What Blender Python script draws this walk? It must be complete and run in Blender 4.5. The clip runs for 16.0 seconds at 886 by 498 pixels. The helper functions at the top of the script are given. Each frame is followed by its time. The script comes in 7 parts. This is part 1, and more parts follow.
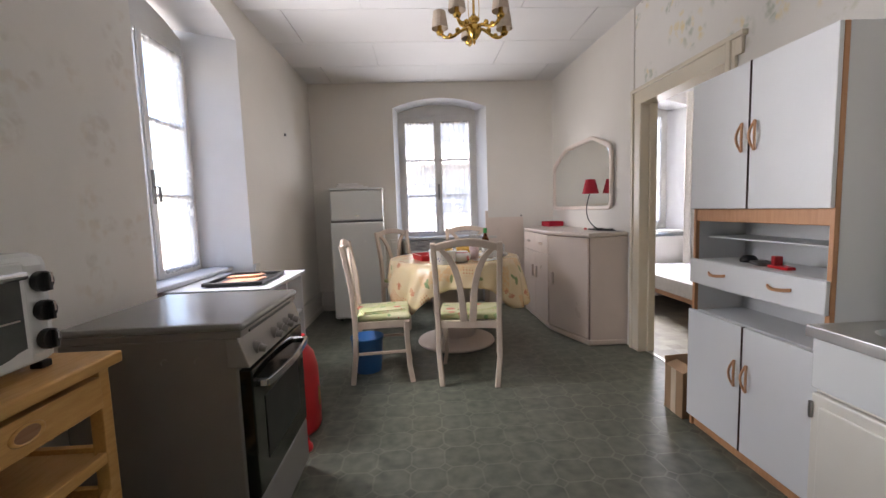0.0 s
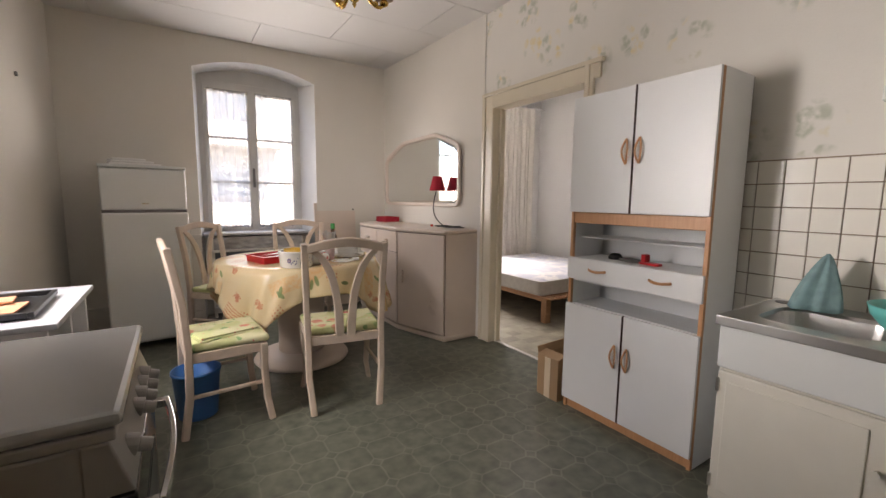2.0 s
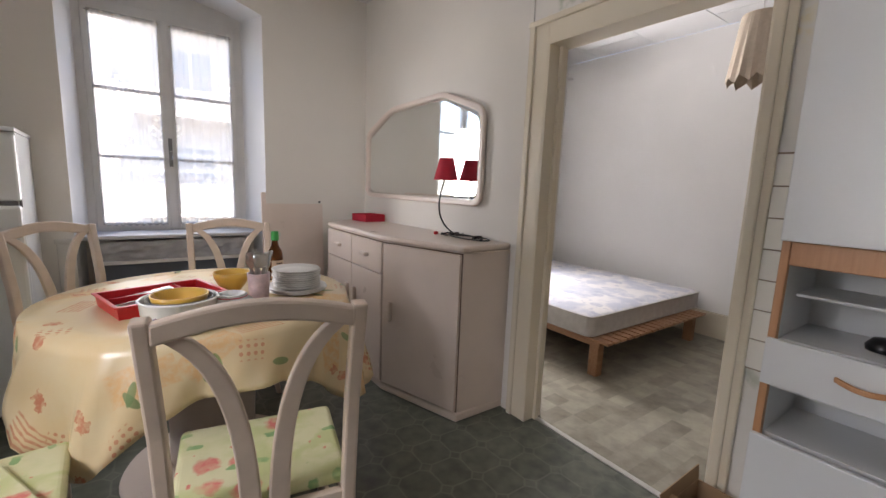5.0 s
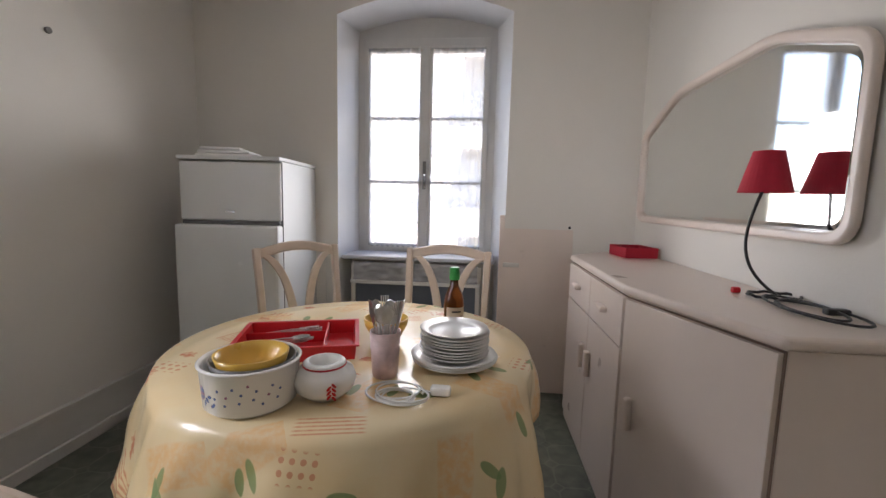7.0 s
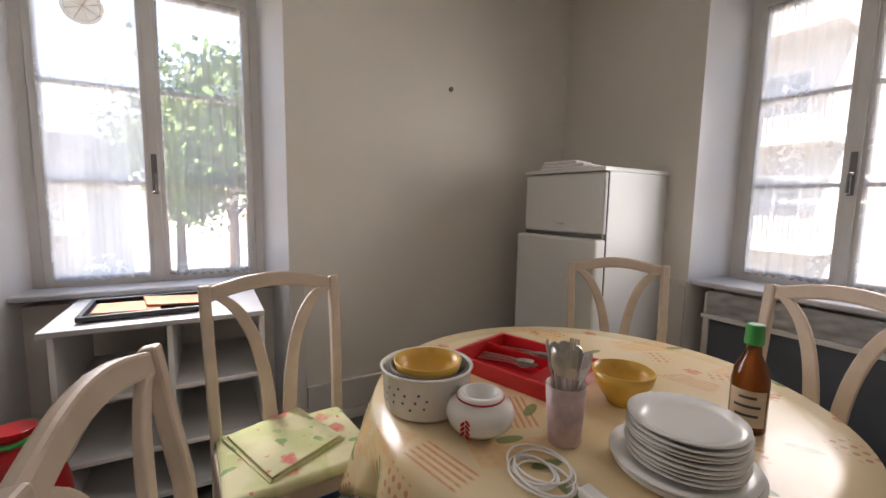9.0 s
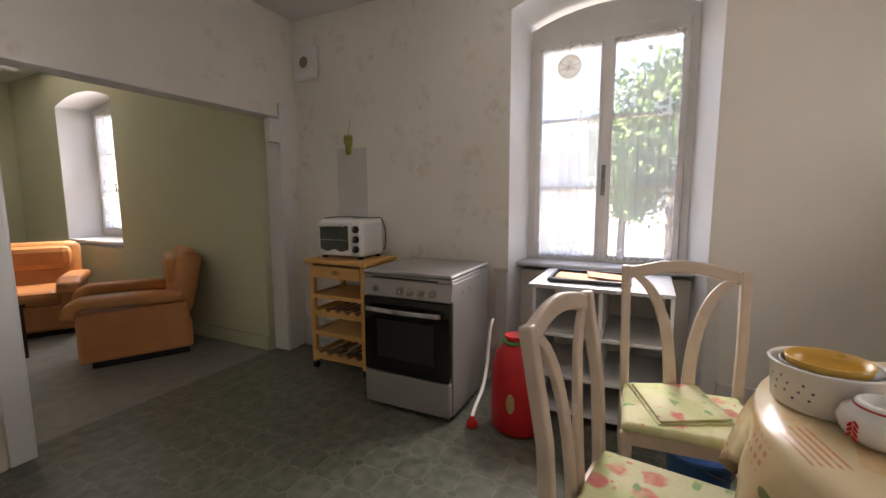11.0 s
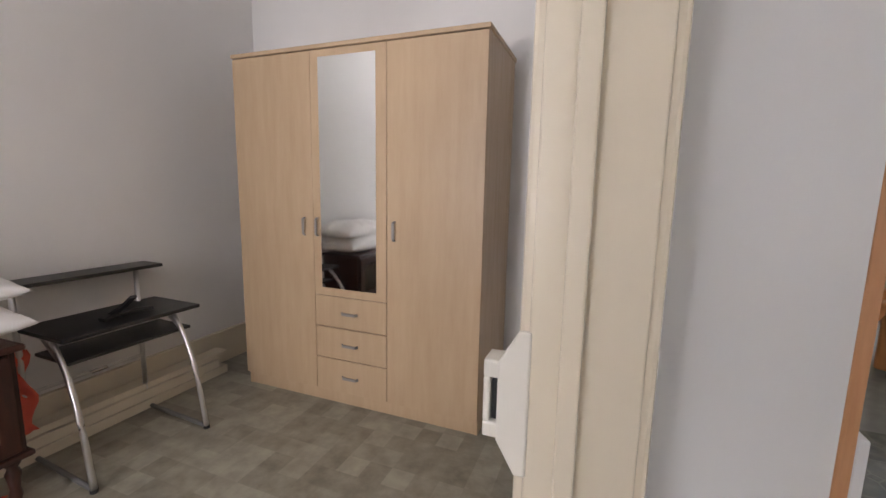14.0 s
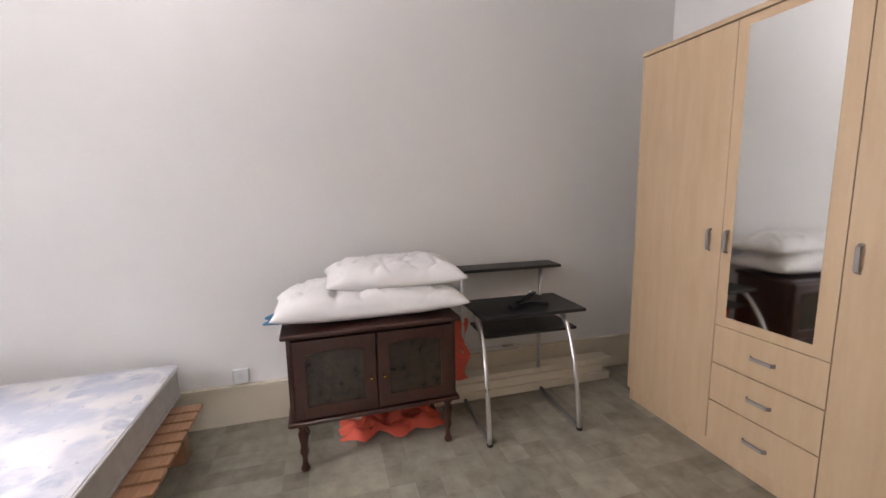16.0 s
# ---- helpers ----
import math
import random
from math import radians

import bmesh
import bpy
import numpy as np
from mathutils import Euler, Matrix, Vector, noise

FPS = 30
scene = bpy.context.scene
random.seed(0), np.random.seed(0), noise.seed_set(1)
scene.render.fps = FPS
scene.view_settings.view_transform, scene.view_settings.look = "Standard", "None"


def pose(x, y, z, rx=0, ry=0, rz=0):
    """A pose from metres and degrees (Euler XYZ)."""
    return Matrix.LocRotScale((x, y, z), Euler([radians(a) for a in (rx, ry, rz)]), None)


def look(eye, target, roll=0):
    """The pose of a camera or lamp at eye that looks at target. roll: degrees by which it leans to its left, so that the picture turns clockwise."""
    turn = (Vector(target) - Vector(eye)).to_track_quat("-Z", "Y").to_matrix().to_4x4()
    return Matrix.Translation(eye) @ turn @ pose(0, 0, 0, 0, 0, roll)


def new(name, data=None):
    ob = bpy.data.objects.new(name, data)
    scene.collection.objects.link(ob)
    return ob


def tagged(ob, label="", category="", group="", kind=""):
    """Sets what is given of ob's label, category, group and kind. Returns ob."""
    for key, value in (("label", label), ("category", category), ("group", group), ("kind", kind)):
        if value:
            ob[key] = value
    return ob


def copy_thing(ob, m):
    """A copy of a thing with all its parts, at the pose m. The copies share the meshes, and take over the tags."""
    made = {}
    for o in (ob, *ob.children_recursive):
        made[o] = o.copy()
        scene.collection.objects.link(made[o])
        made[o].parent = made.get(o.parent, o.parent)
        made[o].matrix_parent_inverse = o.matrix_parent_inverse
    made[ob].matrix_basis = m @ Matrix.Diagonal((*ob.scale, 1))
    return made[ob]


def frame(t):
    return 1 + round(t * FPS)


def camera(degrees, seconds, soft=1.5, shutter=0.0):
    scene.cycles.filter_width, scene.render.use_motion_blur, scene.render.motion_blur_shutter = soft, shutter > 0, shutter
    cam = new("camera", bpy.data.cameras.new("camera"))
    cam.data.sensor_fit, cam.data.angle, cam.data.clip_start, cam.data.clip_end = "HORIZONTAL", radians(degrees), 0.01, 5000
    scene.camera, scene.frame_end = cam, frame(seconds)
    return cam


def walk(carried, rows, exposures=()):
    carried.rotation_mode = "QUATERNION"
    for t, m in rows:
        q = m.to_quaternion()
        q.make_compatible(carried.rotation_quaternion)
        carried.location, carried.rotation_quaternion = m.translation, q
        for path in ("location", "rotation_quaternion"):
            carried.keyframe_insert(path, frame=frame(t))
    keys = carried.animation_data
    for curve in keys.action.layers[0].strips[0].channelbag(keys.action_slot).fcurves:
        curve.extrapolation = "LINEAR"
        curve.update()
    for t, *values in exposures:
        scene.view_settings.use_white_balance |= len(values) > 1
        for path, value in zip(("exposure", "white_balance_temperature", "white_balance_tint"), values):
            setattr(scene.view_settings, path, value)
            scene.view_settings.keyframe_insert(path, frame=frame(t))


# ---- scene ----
cam = camera(93.6, 16.0)
PATH = [
    (0, (0.107, 0.043, 1.191), (0.209, 2.032, 1.002), -1.9),
    (0.5, (-0.035, 0.184, 1.221), (0.319, 2.141, 1.012), -1.3),
    (1, (-0.131, 0.277, 1.218), (0.476, 2.17, 0.998), -0.6),
    (1.5, (-0.282, 0.406, 1.224), (0.573, 2.199, 0.993), -0.1),
    (2, (-0.379, 0.525, 1.214), (0.695, 2.196, 0.976), 0.6),
    (2.5, (-0.332, 0.674, 1.217), (0.909, 2.221, 0.96), 0.9),
    (3, (-0.221, 0.888, 1.236), (1.126, 2.342, 0.964), 1.0),
    (3.2, (-0.194, 0.959, 1.234), (1.181, 2.384, 0.952), 1.0),
    (5.3, (0.239, 1.928, 1.256), (1.27, 3.618, 0.966), 1.9),
    (5.5, (0.255, 2.035, 1.228), (1.181, 3.787, 0.955), 1.4),
    (6, (0.404, 2.229, 1.265), (0.981, 4.125, 0.997), 1.6),
    (6.5, (0.578, 2.337, 1.256), (0.776, 4.311, 1.002), 1.7),
    (7, (0.793, 2.414, 1.243), (0.608, 4.392, 1.011), 1.4),
    (7.5, (0.886, 2.521, 1.232), (0.313, 4.423, 1.002), 1.3),
    (8, (0.975, 2.665, 1.241), (0.002, 4.399, 1.024), 1.2),
    (8.5, (1.044, 2.75, 1.249), (-0.335, 4.181, 1.029), 1.1),
    (9, (1.133, 2.851, 1.26), (-0.599, 3.827, 1.037), 0.9),
    (9.5, (1.25, 2.899, 1.274), (-0.688, 3.333, 1.043), 0.5),
    (9.7, (1.275, 2.883, 1.266), (-0.698, 3.113, 1.039), 0.3),
    (11.8, (1.6, 2.936, 1.263), (0.232, 1.503, 0.993), 0.1),
    (12, (1.597, 2.947, 1.266), (0.375, 1.388, 0.989), 0.3),
    (12.5, (1.596, 2.962, 1.256), (0.838, 1.132, 0.981), 0.6),
    (13, (1.645, 2.911, 1.238), (1.405, 0.946, 0.954), 0.8),
    (13.5, (1.708, 2.899, 1.226), (2.003, 0.94, 0.951), 1.0),
    (14, (1.866, 2.833, 1.233), (2.581, 0.988, 0.944), 1.1),
    (14.5, (1.972, 2.775, 1.244), (3.067, 1.13, 0.935), 0.9),
    (15, (1.991, 2.721, 1.253), (3.421, 1.36, 0.932), 0.5),
    (15.5, (1.962, 2.672, 1.263), (3.675, 1.69, 0.946), -0.1),
    (16, (1.942, 2.651, 1.268), (3.844, 2.108, 0.973), -1.0),
]
EXPOSURE = [
    (0, 2.7, 6800, 20), (1, 2.55, 7100, 21), (2, 2.55, 7650, 21), (3, 2.55, 6950, 20), (5.5, 2.5, 6950, 19), (7, 2.45, 6750, 18),
    (8.5, 2.3, 6950, 19), (9.5, 2.35, 7800, 21), (12, 2.85, 7350, 20), (12.5, 3.12, 7120, 19.5), (13, 3.2, 6900, 19), (13.5, 3.15, 6700, 20), (14, 2.95, 6800, 21), (15, 3.18, 6600, 20), (16, 3.16, 6800, 21),
]
walk(cam, [(t, look(eye, target, roll)) for t, eye, target, roll in PATH], EXPOSURE)

# ---- world, sun and window light ----
world = bpy.data.worlds.new("world")
scene.world = world
world.use_nodes = True
sky = world.node_tree.nodes.new("ShaderNodeTexSky")
sky.sky_type = "NISHITA"
sky.sun_disc = False
sky.sun_elevation = radians(74)
sky.sun_rotation = radians(150)
world.node_tree.links.new(sky.outputs[0], world.node_tree.nodes["Background"].inputs[0])
world.node_tree.nodes["Background"].inputs[1].default_value = 0.15
sun = new("sun", bpy.data.lights.new("sun", "SUN"))
sun.data.energy, sun.data.angle, sun.data.color = 4.8, radians(0.6), (1.0, 0.95, 0.87)
sun.matrix_world = look((4, -8, 14), (0, 0, 0))


def window_light(x, y, z, heading, tilt, power, width, height, spread):
    """Daylight that falls in through a window opening: up from the bright ground, down from the sky or slanting along the walls."""
    lamp = new("window_light", bpy.data.lights.new("window_light", "AREA"))
    lamp.data.shape, lamp.data.size, lamp.data.size_y, lamp.data.spread = "RECTANGLE", width, height, radians(spread)
    lamp.data.energy, lamp.data.color = power, (0.91, 0.955, 1.0)
    t, a = radians(tilt), radians(heading)
    lamp.matrix_world = look((x, y, z), (x + math.cos(a) * math.cos(t), y + math.sin(a) * math.cos(t), z + math.sin(t)))
    return lamp


# middle of the opening, heading into the room, width of the light; powers of the upward, downward and slanting parts with their turn
for x, y, inward, width, up, down, slants in (
    (0.36, 5.29, -90, 0.62, 1.0, 0.7, ((48, 0.24), (-48, 0.22))),
    (-1.29, 2.63, 0, 0.62, 1.9, 1.8, ((-33, 0.95), (38, 0.42))),
    (2.90, 5.29, -90, 0.70, 5.6, 3.2, ((2, 0.8),)),
    (-1.03, -2.56, 0, 0.70, 4.2, 2.2, ((25, 0.5),)),
):
    window_light(x, y, 1.14, inward, 49, up, width, 0.46, 84)
    window_light(x, y, 1.56, inward, -49, down, width, 0.46, 84)
    for turn, power in slants:
        window_light(x, y, 1.42, inward + turn, 0, power, 0.42, 0.9, 50)

# ---- materials ----


def mat(name, color, rough=0.5, metal=0.0, vary=0.08, scale=6.0, bump=0.0, bump_scale=60.0, coat=0.0, dirt=None, dirt_amount=0.0, random_tone=0.0):
    m = bpy.data.materials.new(name)
    m.use_nodes = True
    nt = m.node_tree
    b = nt.nodes["Principled BSDF"]
    b.inputs["Roughness"].default_value = rough
    b.inputs["Metallic"].default_value = metal
    b.inputs["Coat Weight"].default_value = coat
    tc = nt.nodes.new("ShaderNodeTexCoord")
    n1 = nt.nodes.new("ShaderNodeTexNoise")
    n1.inputs["Scale"].default_value, n1.inputs["Detail"].default_value = scale, 6
    nt.links.new(tc.outputs["Object"], n1.inputs["Vector"])
    ramp = nt.nodes.new("ShaderNodeMapRange")
    ramp.inputs["From Min"].default_value, ramp.inputs["From Max"].default_value = 0.3, 0.7
    ramp.inputs["To Min"].default_value, ramp.inputs["To Max"].default_value = 1 - vary, 1 + vary
    nt.links.new(n1.outputs["Fac"], ramp.inputs["Value"])
    mul = nt.nodes.new("ShaderNodeVectorMath")
    mul.operation = "SCALE"
    mul.inputs[0].default_value = color[:3]
    nt.links.new(ramp.outputs[0], mul.inputs["Scale"])
    out = mul.outputs[0]
    if random_tone:
        info = nt.nodes.new("ShaderNodeObjectInfo")
        r2 = nt.nodes.new("ShaderNodeMapRange")
        r2.inputs["To Min"].default_value, r2.inputs["To Max"].default_value = 1 - random_tone, 1 + random_tone
        nt.links.new(info.outputs["Random"], r2.inputs["Value"])
        mul2 = nt.nodes.new("ShaderNodeVectorMath")
        mul2.operation = "SCALE"
        nt.links.new(out, mul2.inputs[0])
        nt.links.new(r2.outputs[0], mul2.inputs["Scale"])
        out = mul2.outputs[0]
    if dirt:
        n2 = nt.nodes.new("ShaderNodeTexNoise")
        n2.inputs["Scale"].default_value, n2.inputs["Detail"].default_value = scale * 0.35, 9
        nt.links.new(tc.outputs["Object"], n2.inputs["Vector"])
        r3 = nt.nodes.new("ShaderNodeMapRange")
        r3.inputs["From Min"].default_value, r3.inputs["From Max"].default_value = 0.52, 0.75
        r3.inputs["To Max"].default_value = dirt_amount
        nt.links.new(n2.outputs["Fac"], r3.inputs["Value"])
        mix = nt.nodes.new("ShaderNodeMix")
        mix.data_type = "RGBA"
        mix.inputs["B"].default_value = (*dirt, 1)
        nt.links.new(r3.outputs[0], mix.inputs["Factor"])
        nt.links.new(out, mix.inputs["A"])
        out = mix.outputs["Result"]
    nt.links.new(out, b.inputs["Base Color"])
    rr = nt.nodes.new("ShaderNodeMapRange")
    rr.inputs["To Min"].default_value, rr.inputs["To Max"].default_value = max(rough - 0.07, 0.02), min(rough + 0.07, 1)
    nt.links.new(n1.outputs["Fac"], rr.inputs["Value"])
    nt.links.new(rr.outputs[0], b.inputs["Roughness"])
    if bump:
        n3 = nt.nodes.new("ShaderNodeTexNoise")
        n3.inputs["Scale"].default_value, n3.inputs["Detail"].default_value = bump_scale, 4
        nt.links.new(tc.outputs["Object"], n3.inputs["Vector"])
        bp = nt.nodes.new("ShaderNodeBump")
        bp.inputs["Strength"].default_value, bp.inputs["Distance"].default_value = bump, 0.004
        nt.links.new(n3.outputs["Fac"], bp.inputs["Height"])
        nt.links.new(bp.outputs[0], b.inputs["Normal"])
    return m


def math_node(nt, op, a, b=None, c=None):
    n = nt.nodes.new("ShaderNodeMath")
    n.operation = op
    for i, v in enumerate((a, b, c)):
        if v is None:
            continue
        if isinstance(v, (int, float)):
            n.inputs[i].default_value = v
        else:
            nt.links.new(v, n.inputs[i])
    return n.outputs[0]


def mix_color(nt, fac, a, b):
    n = nt.nodes.new("ShaderNodeMix")
    n.data_type = "RGBA"
    for key, v in (("Factor", fac), ("A", a), ("B", b)):
        if isinstance(v, (int, float)):
            n.inputs[key].default_value = v
        elif isinstance(v, tuple):
            n.inputs[key].default_value = (*v[:3], 1)
        else:
            nt.links.new(v, n.inputs[key])
    return n.outputs["Result"]


def noise_tex(nt, vec, scale, detail=4, rough=0.5):
    n = nt.nodes.new("ShaderNodeTexNoise")
    n.inputs["Scale"].default_value, n.inputs["Detail"].default_value, n.inputs["Roughness"].default_value = scale, detail, rough
    nt.links.new(vec, n.inputs["Vector"])
    return n


def step(nt, v, lo, hi, a=0.0, b=1.0):
    n = nt.nodes.new("ShaderNodeMapRange")
    n.inputs["From Min"].default_value, n.inputs["From Max"].default_value = lo, hi
    n.inputs["To Min"].default_value, n.inputs["To Max"].default_value = a, b
    nt.links.new(v, n.inputs["Value"])
    return n.outputs[0]


def wallpaper_mat(name="floral_wallpaper", amount=0.75, reach=0.54, leaf_tone=(0.47, 0.44, 0.35), petal_tone=(0.62, 0.485, 0.28)):
    """White paper with faded clusters of leaves and flowers."""
    m = mat(name, (0.73, 0.70, 0.645), 0.75, vary=0.03, scale=3, bump=0.15, bump_scale=120)
    nt = m.node_tree
    b = nt.nodes["Principled BSDF"]
    base = b.inputs["Base Color"].links[0].from_socket
    tc = nt.nodes.new("ShaderNodeTexCoord")
    warp = noise_tex(nt, tc.outputs["Object"], 9, 3)
    off = nt.nodes.new("ShaderNodeVectorMath")
    off.operation = "MULTIPLY_ADD"
    nt.links.new(warp.outputs["Color"], off.inputs[0])
    off.inputs[1].default_value = (0.09, 0.09, 0.09)
    nt.links.new(tc.outputs["Object"], off.inputs[2])
    vor = nt.nodes.new("ShaderNodeTexVoronoi")
    vor.inputs["Scale"].default_value, vor.inputs["Randomness"].default_value = 3.6, 0.7
    nt.links.new(tc.outputs["Object"], vor.inputs["Vector"])
    near = step(nt, vor.outputs["Distance"], reach, reach - 0.16)
    vor2 = nt.nodes.new("ShaderNodeTexVoronoi")
    vor2.inputs["Scale"].default_value = 14
    nt.links.new(off.outputs[0], vor2.inputs["Vector"])
    leaf = step(nt, vor2.outputs["Distance"], 0.56, 0.36)
    lace = noise_tex(nt, tc.outputs["Object"], 24, 3)
    blobs = math_node(nt, "MULTIPLY", leaf, near)
    blobs = math_node(nt, "MULTIPLY", blobs, step(nt, lace.outputs["Fac"], 0.36, 0.58))
    sep = nt.nodes.new("ShaderNodeSeparateColor")
    nt.links.new(vor2.outputs["Color"], sep.inputs[0])
    tone = mix_color(nt, step(nt, sep.outputs[0], 0.45, 0.55), leaf_tone, petal_tone)
    nt.links.new(mix_color(nt, math_node(nt, "MULTIPLY", blobs, amount), base, tone), b.inputs["Base Color"])
    return m


def vinyl_mat():
    """Grey-green sheet vinyl printed with mottled octagons and small diamonds."""
    m = bpy.data.materials.new("green_vinyl")
    m.use_nodes = True
    nt = m.node_tree
    b = nt.nodes["Principled BSDF"]
    tc = nt.nodes.new("ShaderNodeTexCoord")
    rot = nt.nodes.new("ShaderNodeMapping")
    rot.inputs["Scale"].default_value = (6.12, 6.12, 6.12)
    rot.inputs["Location"].default_value = (-0.18, -0.52, 0.0)
    wob = noise_tex(nt, tc.outputs["Object"], 6.0, 2)
    shift = nt.nodes.new("ShaderNodeVectorMath")
    shift.operation = "MULTIPLY_ADD"
    nt.links.new(wob.outputs["Color"], shift.inputs[0])
    shift.inputs[1].default_value = (0.022, 0.022, 0.0)
    nt.links.new(tc.outputs["Object"], shift.inputs[2])
    nt.links.new(shift.outputs[0], rot.inputs["Vector"])
    sep = nt.nodes.new("ShaderNodeSeparateXYZ")
    nt.links.new(rot.outputs[0], sep.inputs[0])
    # octagons on a square lattice with a small diamond on every corner
    fx = math_node(nt, "ABSOLUTE", math_node(nt, "SUBTRACT", math_node(nt, "FRACT", sep.outputs[0]), 0.5))
    fy = math_node(nt, "ABSOLUTE", math_node(nt, "SUBTRACT", math_node(nt, "FRACT", sep.outputs[1]), 0.5))
    corner = math_node(nt, "SUBTRACT", 1.0, math_node(nt, "ADD", fx, fy))
    q = 0.20
    inside = math_node(nt, "LESS_THAN", corner, q)
    rim = math_node(nt, "MULTIPLY", math_node(nt, "ABSOLUTE", math_node(nt, "SUBTRACT", corner, q)), 0.707)
    edge = math_node(nt, "SUBTRACT", 0.5, math_node(nt, "MAXIMUM", fx, fy))
    edge = math_node(nt, "ADD", edge, math_node(nt, "MULTIPLY", inside, 1.0))
    line = math_node(nt, "MINIMUM", rim, edge)
    seam = step(nt, line, 0.008, 0.042, 1.0, 0.0)
    # tone per piece
    half = math_node(nt, "MULTIPLY", inside, 0.5)
    ix = math_node(nt, "FLOOR", math_node(nt, "ADD", sep.outputs[0], half))
    iy = math_node(nt, "FLOOR", math_node(nt, "ADD", sep.outputs[1], half))
    comb = nt.nodes.new("ShaderNodeCombineXYZ")
    nt.links.new(ix, comb.inputs[0])
    nt.links.new(iy, comb.inputs[1])
    nt.links.new(inside, comb.inputs[2])
    wn = nt.nodes.new("ShaderNodeTexWhiteNoise")
    nt.links.new(comb.outputs[0], wn.inputs["Vector"])
    n1 = noise_tex(nt, tc.outputs["Object"], 16, 2, 0.4)
    n2 = noise_tex(nt, tc.outputs["Object"], 1.3, 4)
    tone = math_node(nt, "ADD", math_node(nt, "MULTIPLY", wn.outputs["Value"], 0.12), math_node(nt, "MULTIPLY", n1.outputs["Fac"], 1.0))
    col = mix_color(nt, step(nt, tone, 0.25, 0.90), (0.046, 0.055, 0.043), (0.170, 0.181, 0.138))
    col = mix_color(nt, step(nt, n2.outputs["Fac"], 0.35, 0.75, 0.0, 0.45), col, (0.105, 0.100, 0.078))
    broken = math_node(nt, "MULTIPLY", seam, step(nt, n2.outputs["Fac"], 0.3, 0.7, 0.12, 0.48))
    col = mix_color(nt, broken, col, (0.25, 0.26, 0.20))
    nt.links.new(col, b.inputs["Base Color"])
    b.inputs["Roughness"].default_value = 0.33
    bp = nt.nodes.new("ShaderNodeBump")
    bp.inputs["Strength"].default_value, bp.inputs["Distance"].default_value = 0.25, 0.002
    nt.links.new(math_node(nt, "MULTIPLY", seam, -1.0), bp.inputs["Height"])
    nt.links.new(bp.outputs[0], b.inputs["Normal"])
    return m


def bedroom_vinyl_mat():
    """Beige-grey sheet vinyl printed with mottled square tiles."""
    m = bpy.data.materials.new("beige_vinyl")
    m.use_nodes = True
    nt = m.node_tree
    b = nt.nodes["Principled BSDF"]
    tc = nt.nodes.new("ShaderNodeTexCoord")
    mp = nt.nodes.new("ShaderNodeMapping")
    mp.inputs["Scale"].default_value = (9.0, 9.0, 9.0)
    nt.links.new(tc.outputs["Object"], mp.inputs["Vector"])
    fl = nt.nodes.new("ShaderNodeVectorMath")
    fl.operation = "FLOOR"
    nt.links.new(mp.outputs[0], fl.inputs[0])
    wn = nt.nodes.new("ShaderNodeTexWhiteNoise")
    wn.noise_dimensions = "2D"
    nt.links.new(fl.outputs[0], wn.inputs["Vector"])
    n1 = noise_tex(nt, tc.outputs["Object"], 9, 6, 0.6)
    tone = math_node(nt, "ADD", math_node(nt, "MULTIPLY", wn.outputs["Value"], 0.30), math_node(nt, "MULTIPLY", n1.outputs["Fac"], 1.1))
    col = mix_color(nt, step(nt, tone, 0.40, 1.0), (0.165, 0.148, 0.112), (0.38, 0.35, 0.275))
    nt.links.new(col, b.inputs["Base Color"])
    nt.links.new(step(nt, n1.outputs["Fac"], 0.3, 0.7, 0.32, 0.48), b.inputs["Roughness"])
    return m


def wood_mat(name, light, dark, rough=0.45, scale=(2, 2, 18), axis_stretch=None, coat=0.0):
    """Wood with grain lines running along the axis of the smallest scale."""
    m = bpy.data.materials.new(name)
    m.use_nodes = True
    nt = m.node_tree
    b = nt.nodes["Principled BSDF"]
    tc = nt.nodes.new("ShaderNodeTexCoord")
    mp = nt.nodes.new("ShaderNodeMapping")
    mp.inputs["Scale"].default_value = scale
    nt.links.new(tc.outputs["Object"], mp.inputs["Vector"])
    n1 = noise_tex(nt, mp.outputs[0], 3.0, 8, 0.62)
    n2 = noise_tex(nt, tc.outputs["Object"], 2.2, 3)
    tone = math_node(nt, "ADD", math_node(nt, "MULTIPLY", n1.outputs["Fac"], 0.8), math_node(nt, "MULTIPLY", n2.outputs["Fac"], 0.3))
    nt.links.new(mix_color(nt, step(nt, tone, 0.35, 0.75), dark, light), b.inputs["Base Color"])
    nt.links.new(step(nt, n1.outputs["Fac"], 0.3, 0.7, rough + 0.08, rough - 0.06), b.inputs["Roughness"])
    b.inputs["Coat Weight"].default_value = coat
    bp = nt.nodes.new("ShaderNodeBump")
    bp.inputs["Strength"].default_value, bp.inputs["Distance"].default_value = 0.12, 0.002
    nt.links.new(n1.outputs["Fac"], bp.inputs["Height"])
    nt.links.new(bp.outputs[0], b.inputs["Normal"])
    return m


